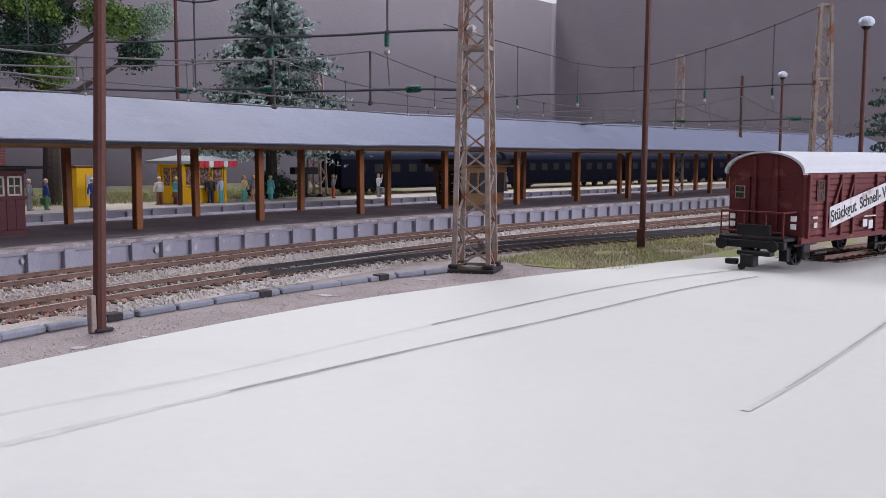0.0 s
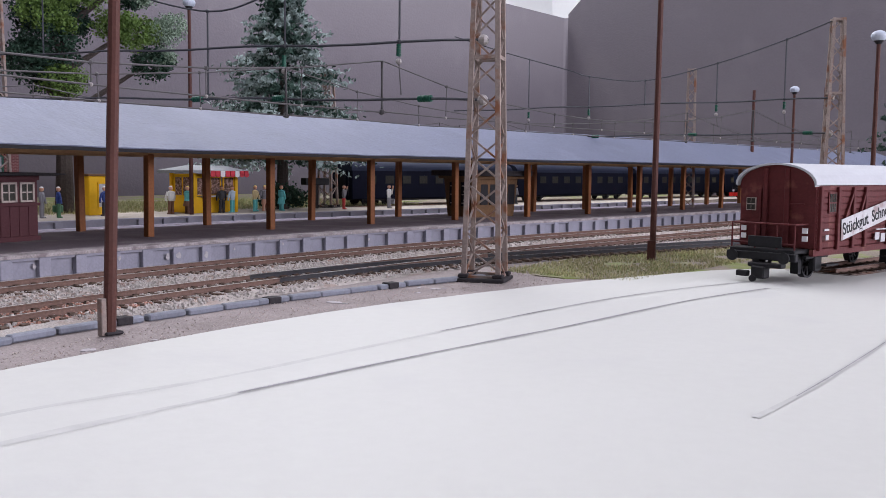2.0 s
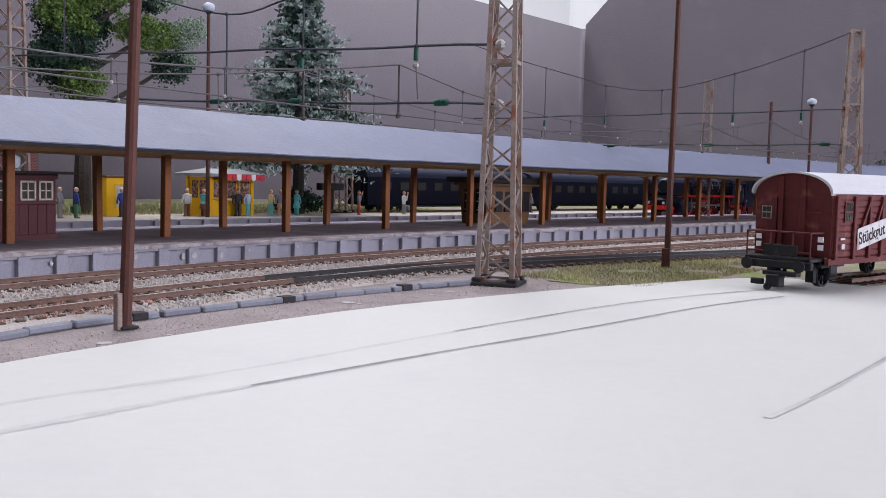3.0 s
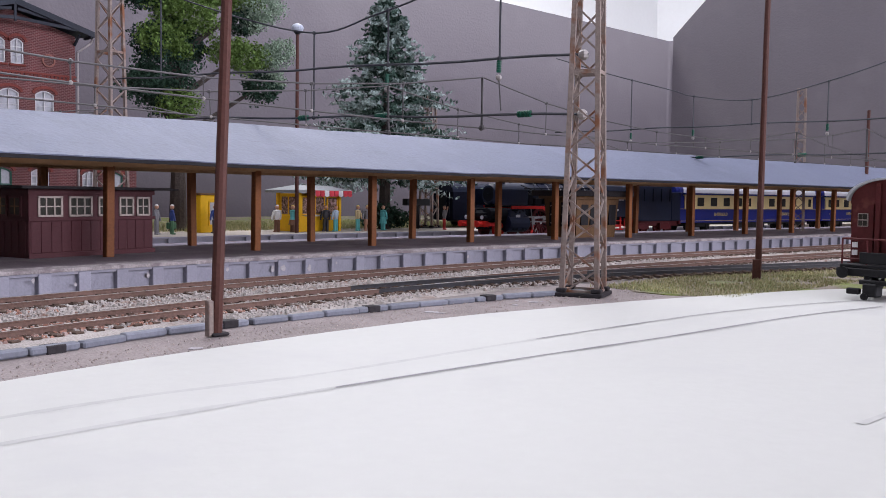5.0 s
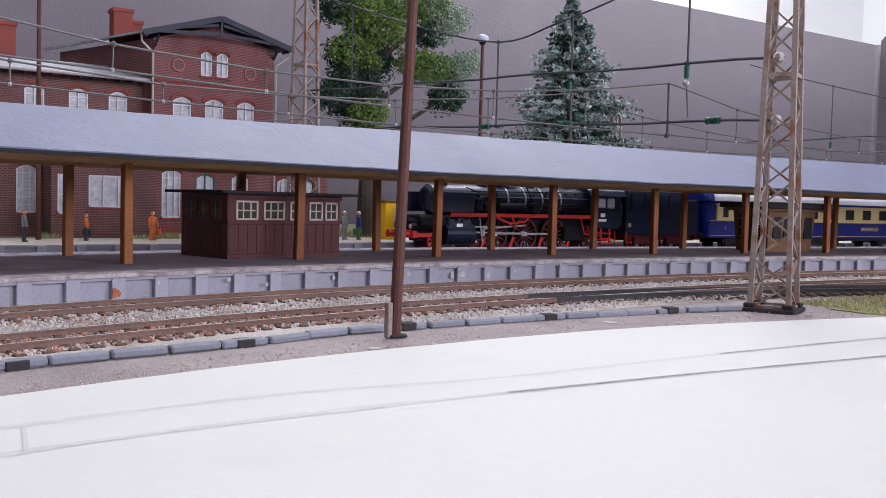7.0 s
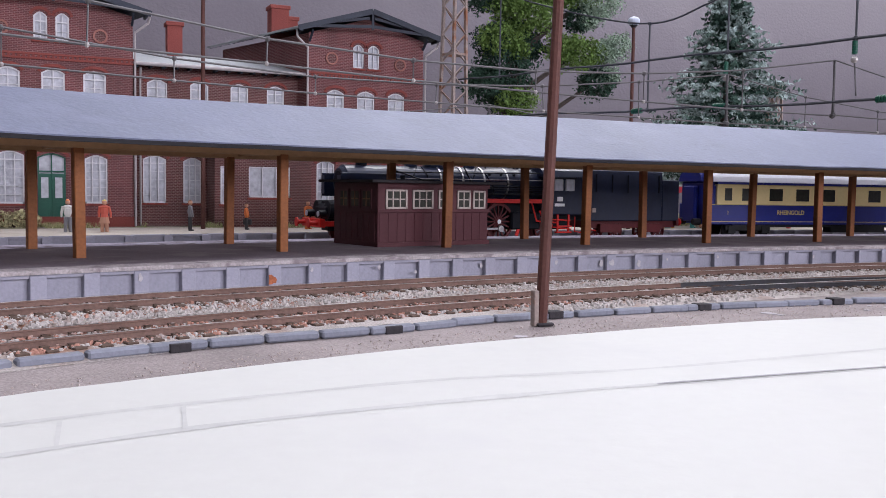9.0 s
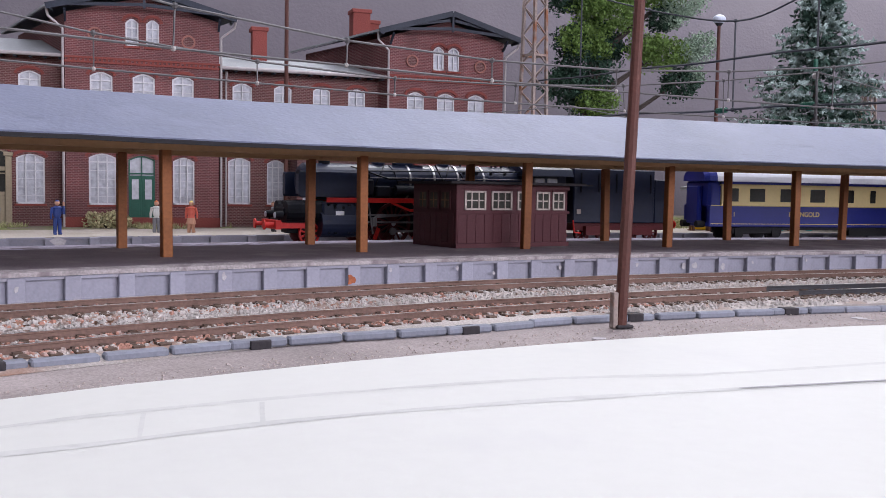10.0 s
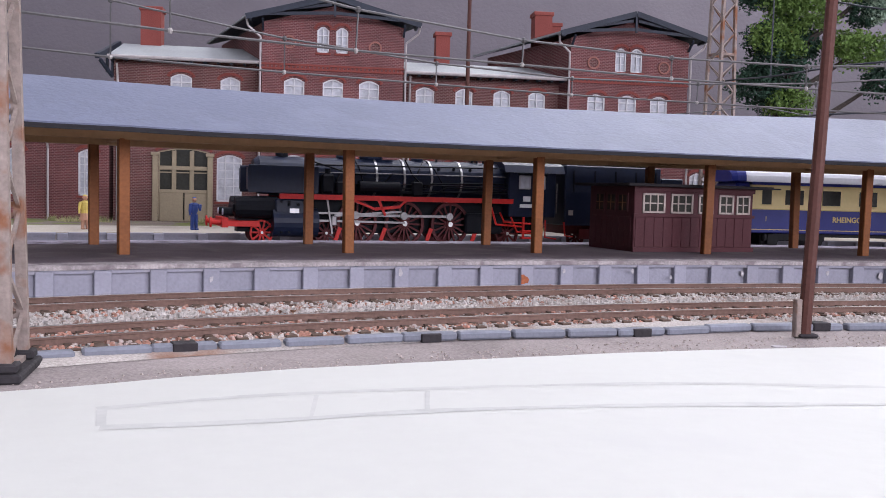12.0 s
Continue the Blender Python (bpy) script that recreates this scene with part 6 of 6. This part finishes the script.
for off in TRACKS + [25.5]:
    ss = [span_cross(k, off) for k in range(3)]
    for a, c in ((ss[0], ss[1]), (ss[1], ss[2])):
        if c - a > 8:
            catenary(off, a, c, "thin grey overhead line with droppers above the tracks")
    catenary(off, ss[2], ss[2] + 38, "thin grey overhead line with droppers above the tracks")

# ---- trees ----


def leaves(name, blobs, count, size, mat, parent, flat=0.75, label=""):
    """Many small leaf tufts scattered over lumpy crowns."""
    verts, faces = [], []
    vol = np.array([b[3] ** 2 for b in blobs])
    pick = rng.choice(len(blobs), count, p=vol / vol.sum())
    for k in pick:
        x, y, z, r = blobs[k]
        d = rng.normal(size=3)
        d /= np.linalg.norm(d)
        rr = r * (0.62 + 0.56 * rng.random()) * (1 + 0.55 * noise.noise((x + d[0] * 2.4, y + d[1] * 2.4, z + d[2] * 2.4)))
        c = np.array((x, y, z)) + d * rr * (1, 1, flat)
        u = rng.normal(size=3)
        v = np.cross(u, rng.normal(size=3))
        u, v = u / np.linalg.norm(u), v / np.linalg.norm(v)
        h = size * rng.uniform(0.6, 1.4)
        i = len(verts)
        verts += [tuple((c + q) * S) for q in (u * h, v * h * 0.8, -u * h * 0.7, -v * h * 0.6)]
        faces.append((i, i + 1, i + 2, i + 3))
    me = bpy.data.meshes.new(name)
    me.from_pydata(verts, [], faces)
    me.materials.append(M[mat])
    ob = new(name, me)
    ob.parent = parent
    if label:
        tagged(ob, label)
    return ob


tree = thing("deciduous_tree", "tall broadleaf tree with light and dark green foliage clumps", "tree", 38.5, 70.5, 1.0)
b = B()
rod(b, (0, 0, -0.2), (0.1, 0, 6), 0.75, 0.55, 10), rod(b, (0.1, 0, 6), (0.3, 0, 15), 0.55, 0.25, 8)
part("trunk", b, "bark", tree)
for p, q in (((0.1, 0, 7.5), (6.4, -2.3, 12.2)), ((0.1, 0, 8), (-2.6, 0.4, 12)), ((0.2, 0, 11), (4.6, -2.2, 14.6)), ((0.2, 0, 12), (-2.2, 0, 17)), ((0.2, 0, 7), (-0.6, -1.2, 10)), ((0.3, 0, 14.5), (5.2, -2, 19))):
    b = B()
    rod(b, p, q, 0.3, 0.12, 7)
    part("limb", b, "bark", tree)
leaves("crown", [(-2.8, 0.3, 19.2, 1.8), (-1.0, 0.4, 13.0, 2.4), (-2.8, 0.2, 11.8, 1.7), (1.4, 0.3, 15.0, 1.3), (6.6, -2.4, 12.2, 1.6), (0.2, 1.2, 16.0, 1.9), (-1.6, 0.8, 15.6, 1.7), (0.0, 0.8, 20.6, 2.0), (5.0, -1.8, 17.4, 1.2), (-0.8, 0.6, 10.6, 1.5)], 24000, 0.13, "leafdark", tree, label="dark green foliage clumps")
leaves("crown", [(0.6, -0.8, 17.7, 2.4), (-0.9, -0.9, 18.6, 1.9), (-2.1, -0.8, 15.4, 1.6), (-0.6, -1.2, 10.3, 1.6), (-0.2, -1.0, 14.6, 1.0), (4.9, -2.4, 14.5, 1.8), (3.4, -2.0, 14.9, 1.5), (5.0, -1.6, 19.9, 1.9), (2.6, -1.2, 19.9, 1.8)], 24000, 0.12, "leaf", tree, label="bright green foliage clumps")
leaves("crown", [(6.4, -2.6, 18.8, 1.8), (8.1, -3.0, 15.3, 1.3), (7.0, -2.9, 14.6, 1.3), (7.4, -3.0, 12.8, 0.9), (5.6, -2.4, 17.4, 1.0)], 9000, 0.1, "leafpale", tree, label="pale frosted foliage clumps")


def conifer(x, y, z, h, r, label, mats, count=260, seed=1):
    root = thing("spruce", label, "tree", x, y, z)
    b = B()
    rod(b, (0, 0, -0.2), (0, 0, h), 0.6, 0.06, 9)
    part("trunk", b, "bark", root)
    g = np.random.default_rng(seed)
    for mat, share, k in mats:
        verts, faces = [], []
        for _ in range(int(count * share)):
            f = g.random() ** 1.25
            zz = h * (0.2 + 0.79 * f)
            reach = r * (1 - f) ** 0.85 * g.uniform(0.55, 1.15) * (1 + 0.22 * math.sin(f * 31)) + 0.25
            a = g.uniform(0, 2 * math.pi)
            drop = g.uniform(0.1, 0.42) * reach
            tip = np.array((math.cos(a) * reach, math.sin(a) * reach, zz - drop + 0.2 * reach))
            root_p = np.array((0, 0, zz))
            for j in range(26):
                u = g.uniform(0.25 if k == 0 else 0.62, 1.05)
                c = root_p + (tip - root_p) * u + g.normal(0, 0.13 * (1.2 - 0.5 * u) * max(1, reach / 3), 3) * (1, 1, 0.6)
                d1, d2 = g.normal(size=3), g.normal(size=3)
                d1 *= 0.26 / np.linalg.norm(d1)
                d2 *= 0.13 / np.linalg.norm(d2)
                i = len(verts)
                verts += [tuple((c + q) * S) for q in (d1, d2, -d1, -d2)]
                faces.append((i, i + 1, i + 2, i + 3))
        me = bpy.data.meshes.new("crown")
        me.from_pydata(verts, [], faces)
        me.materials.append(M[mat])
        ob = new("crown", me)
        ob.parent = root
    return root


conifer(57.3, 66.0, 1.0, 22.2, 7.3, "frosted blue-green spruce behind the far platform", (("needle", 0.75, 0), ("needlepale", 0.85, 1)), 620, 3)
conifer(84.0, 17.6, -0.1, 19.0, 5.0, "dark green conifer behind the goods van", (("needle", 1.0, 0),), 300, 8)

# ---- kiosk and telephone box on the far platform ----
x, y, a = along(47.4, 26.4)
kiosk = thing("kiosk", "yellow kiosk with overhanging roof and red-white awning", "kiosk", x, y, 0.97, math.degrees(a) + 4)
kiosk.scale = (1.12, 1.12, 1.08)
for px in (-1.9, 1.9):
    for py in (-1.3, 1.3):
        part("corner_post", box(B(), px - 0.12, px + 0.12, py - 0.12, py + 0.12, 0, 3.0), "yellow", kiosk)
part("lower_wall", box(B(), -1.9, 1.9, -1.3, 1.3, 0, 1.25, bev=0.03), "yellow", kiosk)
for x0, x1 in ((-1.75, -0.7), (-0.5, 0.5), (0.7, 1.75)):
    sash_window(kiosk, x0, x1, 1.3, 2.75, -1.28, 1, 1, "yellow", "shopglass", depth=0.06)
part("side_window", box(B(), -1.93, -1.89, -0.85, 0.85, 1.35, 2.7), "shopglass", kiosk, "shop window full of small goods")
part("side_bar", box(B(), -1.96, -1.92, -0.06, 0.06, 1.35, 2.7), "yellow", kiosk)
part("side_wall", box(B(), -1.9, -1.8, -1.3, 1.3, 1.25, 2.95), "yellow", kiosk)
part("stock", box(B(), -1.5, 1.6, -1.15, -0.7, 1.25, 2.3, bev=0.05), "sash", kiosk, "colourful goods behind the window")
part("back_wall", box(B(), -1.9, 1.9, 1.1, 1.3, 1.25, 2.95), "yellow", kiosk)
part("counter", box(B(), -1.4, 1.6, -1.6, -1.25, 1.2, 1.32), "white", kiosk)
b = B()
sweep(b, [[(-2.7, -2.0, 3.0), (2.7, -2.0, 3.0), (2.7, 1.9, 3.0), (-2.7, 1.9, 3.0)], [(-2.7, -2.0, 3.22), (2.7, -2.0, 3.22), (2.7, 1.9, 3.22), (-2.7, 1.9, 3.22)], [(-1.2, -0.6, 3.6), (1.2, -0.6, 3.6), (1.2, 0.6, 3.6), (-1.2, 0.6, 3.6)]])
part("roof", b, "slate", kiosk, "grey blue hipped roof")
for i in range(9):
    xx = -1.5 + 0.45 * i
    b = B()
    prism(b, [(xx, 3.2), (xx + 0.4, 3.2), (xx + 0.4, 2.8), (xx + 0.2, 2.7), (xx, 2.8)], -2.14, -2.08)
    part("awning_flap", b, "awning" if i % 3 else "white", kiosk)
x, y, a = along(39.2, 27.4)
booth = thing("telephone_box", "yellow telephone box with glazed door", "telephone box", x, y, 0.97, math.degrees(a) + 3)
booth.scale = (1.02, 1.02, 1.08)
part("body", box(B(), -0.85, 0.85, -0.8, 0.8, 0, 2.75, bev=0.05), "yellow", booth)
sash_window(booth, -0.15, 0.65, 0.5, 2.3, -0.8, 1, 1, "yellow", "curtain")
part("roof", box(B(), -0.95, 0.95, -0.9, 0.9, 2.75, 2.9, bev=0.03), "stall", booth)
x, y, a = along(59.0, 27.5)
gauge = thing("platform_sign", "small dark roofed sign on a black post", "sign", x, y, 0.97, math.degrees(a))
part("post", box(B(), -0.22, 0.22, -0.2, 0.2, 0, 2.2), "rubber", gauge)
part("board", box(B(), -1.4, 1.4, -0.4, 0.4, 2.2, 2.85, bev=0.05), "rubber", gauge)

# ---- little painted figures, each one plain shape ----
PAINT = {}


def figure_paint(colours):
    """Paint that changes with height: shoes and trousers, coat, face, hair or hat."""
    key = tuple(colours)
    if key not in PAINT:
        m = bpy.data.materials.new("painted_figure")
        m.use_nodes = True
        n, l = m.node_tree.nodes, m.node_tree.links
        co, sep, mp, ramp = n.new("ShaderNodeTexCoord"), n.new("ShaderNodeSeparateXYZ"), n.new("ShaderNodeMapRange"), n.new("ShaderNodeValToRGB")
        l.new(co.outputs["Object"], sep.inputs[0])
        mp.inputs["From Max"].default_value = 2.1 * S
        l.new(sep.outputs[2], mp.inputs["Value"]), l.new(mp.outputs[0], ramp.inputs[0])
        ramp.color_ramp.interpolation = "CONSTANT"
        e = ramp.color_ramp.elements
        e[0].position, e[0].color = 0.0, (*colours[0], 1)
        e[1].position, e[1].color = 0.44, (*colours[1], 1)
        for pos, c in ((0.80, (0.5, 0.27, 0.18)), (0.92, colours[2])):
            k = e.new(pos)
            k.color = (*c, 1)
        l.new(ramp.outputs[0], n["Principled BSDF"].inputs["Base Color"])
        n["Principled BSDF"].inputs["Roughness"].default_value = 0.6
        PAINT[key] = m
    return PAINT[key]


def figure(label, s, off, turn, legs, coat, hair, skirt=False, arm=0, bag=False, h=1.0, lying=False):
    x, y, a = along(s, off)
    b = B()
    for sx in (-0.11, 0.11):
        rod(b, (sx * 1.3, 0.05 * sx, 0), (sx, 0, 0.95), 0.1, 0.13, 8)
        box(b, sx * 1.3 - 0.09, sx * 1.3 + 0.09, -0.2, 0.08, 0, 0.09, bev=0.02)
    if skirt:
        rod(b, (0, 0, 0.55), (0, 0, 1.1), 0.32, 0.2, 10)
    ball(b, (0, 0, 1.28), 0.25, 1.0, 0.7, 1.55, 10, 8)
    ball(b, (0, 0, 1.55), 0.22, 1.3, 0.7, 0.6, 10, 6)
    ball(b, (0, -0.01, 1.86), 0.15, 1, 1, 1.15, 10, 8)
    for sx in (-1, 1):
        up = arm and sx == 1
        elbow = (sx * 0.36, -0.08, 1.2)
        rod(b, (sx * 0.27, 0, 1.58), elbow, 0.085, 0.075, 7)
        rod(b, elbow, (sx * 0.3, -0.25, 1.95 if arm == 2 and up else 1.55) if up else (sx * 0.36, -0.12, 0.9), 0.075, 0.06, 7)
    if bag:
        box(b, 0.3, 0.5, -0.35, 0.3, 0.35, 0.8, bev=0.05)
    ob = part("painted_figure", b, figure_paint((legs, coat, hair)))
    ob.matrix_basis = pose(x * S, y * S, (0.985 if off > 10 else 1.01) * S, -90 if lying else 0, 0, math.degrees(a) + turn) @ Matrix.Scale(h * (1.1 if s > 25 else 0.97), 4)
    tagged(ob, label, "figurine", group="platform figurines")


DK, BL, RD, WH, GN, OR, TQ, YE, BN, GY = (0.03, 0.03, 0.035), (0.02, 0.05, 0.22), (0.45, 0.03, 0.03), (0.6, 0.6, 0.58), (0.06, 0.16, 0.08), (0.55, 0.14, 0.03), (0.10, 0.42, 0.42), (0.65, 0.5, 0.12), (0.14, 0.06, 0.03), (0.2, 0.2, 0.22)
figure("figurine in a yellow dress by the station door", -3.1, 25.0, 10, (0.5, 0.27, 0.18), YE, YE, True)
figure("figurine in a white shirt with dark trousers", -1.6, 25.2, 30, WH, WH, BN)
figure("railwayman figurine in blue uniform holding papers", 1.5, 24.8, 20, BL, BL, BL, arm=1)
figure("railwayman figurine in blue raising a signal disc", 4.1, 24.2, 0, BL, BL, BL, arm=2)
figure("figurine with red hair, white coat and grey trousers", 8.9, 25.2, 160, GY, WH, OR)
figure("figurine in a red and orange summer dress", 10.5, 24.6, 150, (0.5, 0.27, 0.18), (0.6, 0.12, 0.08), YE, True)
figure("figurine in a dark suit walking", 14.9, 25.0, 80, DK, GY, BN)
figure("figurine in orange sitting beside a brown suitcase", 18.2, 25.8, 60, DK, OR, BN, bag=True, h=0.9)
figure("workman figurine in orange overalls", 21.8, 25.6, 20, OR, OR, BN, bag=True)
figure("figurine in grey with a cap and luggage", 34.6, 25.2, 40, GY, GY, WH)
figure("figurine in dark coat carrying a red-blue bag", 35.5, 24.8, 70, GN, BL, WH, bag=True)
figure("figurine in a blue jacket with white hat", 39.0, 25.4, 200, DK, BL, WH)
figure("figurine in a white coat and dark trousers", 43.8, 25.0, 180, BN, WH, WH)
figure("figurine in turquoise dress walking", 44.9, 24.6, 90, BN, TQ, YE, True)
figure("figurine in black with brown hair at the kiosk", 47.7, 24.4, 170, DK, DK, BN)
figure("figurine in pale blue at the kiosk", 48.5, 24.2, 200, TQ, (0.4, 0.5, 0.6), BN)
figure("figurine in turquoise trousers and orange top", 51.0, 24.8, 20, TQ, (0.5, 0.4, 0.2), YE)
figure("figurine in grey skirt with blond hair", 52.0, 24.9, 330, (0.5, 0.27, 0.18), GY, YE, True)
figure("figurine in a turquoise dress", 53.6, 24.9, 90, TQ, TQ, BN, True)
figure("photographer figurine in red trousers", 59.7, 24.2, 40, RD, GY, BN, arm=2)
figure("figurine in a white shirt shading the eyes", 65.1, 24.0, 20, GY, WH, BN, arm=2, bag=True)
for s, lb, c in ((74.5, "small grey figurine walking along", GY), (79.5, "pale figurine with a coat", (0.3, 0.28, 0.25)), (86, "small grey figurine standing still", GY), (89, "small dark figurine standing still", DK)):
    figure(lb, s, 24.6, 60, DK, c, BN)

# bush and flower patch before the building
bush = thing("bush", "low yellow-green bush beside the station door", "bush", -0.3, 67.0, 0.97)
b = B()
rod(b, (0, 0, -0.1), (0, 0, 0.5), 0.15, 0.05, 6)
part("stem", b, "bark", bush)
leaves("foliage", [(-0.6, 0, 0.45, 0.7), (0.5, 0, 0.5, 0.75), (1.2, 0, 0.35, 0.5)], 1500, 0.09, "grassdry", bush)
bush = thing("bush", "low dark green shrub under the spruce", "bush", 57.0, 66.0, 0.97)
b = B()
rod(b, (0, 0, -0.1), (0, 0, 1.5), 0.2, 0.05, 6)
part("stem", b, "bark", bush)
leaves("foliage", [(0, 0, 1.3, 1.4), (1.5, -0.5, 1.0, 1.0), (-1.2, 0.3, 0.9, 0.9)], 2500, 0.13, "leafdark", bush)

# ---- the arriving express ----
TRAIN_T = [0, 1, 2, 2.6, 3.5, 4.6, 5.0, 5.5, 6.0, 6.5, 7, 8, 9, 9.5, 10.5, 11.25, 12]
TRAIN_S = [186, 157, 127.5, 111.6, 89.3, 65.5, 57.8, 49.9, 43.6, 38.7, 34.1, 25.4, 17.9, 14.5, 7.8, 3.4, -0.4]


def front_at(t):
    """Where the locomotive's buffers stand along the curve."""
    x, y = np.array(TRAIN_T, float), np.array(TRAIN_S, float)
    m = np.gradient(y, x)
    i = int(np.clip(np.searchsorted(x, t) - 1, 0, len(x) - 2))
    h = x[i + 1] - x[i]
    u = (t - x[i]) / h
    return float((2 * u**3 - 3 * u**2 + 1) * y[i] + (u**3 - 2 * u**2 + u) * h * m[i] + (3 * u**2 - 2 * u**3) * y[i + 1] + (u**3 - u**2) * h * m[i + 1])


def on_track(s):
    (x0, y0, _), (x1, y1, _) = along(s - 8.5, 18.0), along(s + 8.5, 18.0)
    return pose((x0 + x1) / 2 * S, (y0 + y1) / 2 * S, 0.55 * S, 0, 0, math.degrees(math.atan2(y1 - y0, x1 - x0)))


def motions():
    times = [i * 0.25 for i in range(49)]
    walk(loco, [(t, on_track(front_at(t) + 12.3)) for t in times])
    for k, coach in enumerate(coaches):
        walk(coach, [(t, on_track(front_at(t) + 27.5 + 14.9 + 29.9 * k)) for t in times])
    fine = [i / 30 for i in range(0, 361)]
    for wheel, x, y, r in loco_wheels:
        walk(wheel, [(t, pose(x * S, y * S, r * S) @ pose(0, 0, 0, 0, math.degrees(front_at(t) / r) % 360, 0)) for t in fine if r > 1 or t >= 0])
    rows = []
    for t in fine:
        a = front_at(t) / 1.14
        rows.append((t, pose(0.42 * math.sin(a) * S, 0, 0.42 * math.cos(a) * S)))
    walk(coupling_rod, rows)


motions()
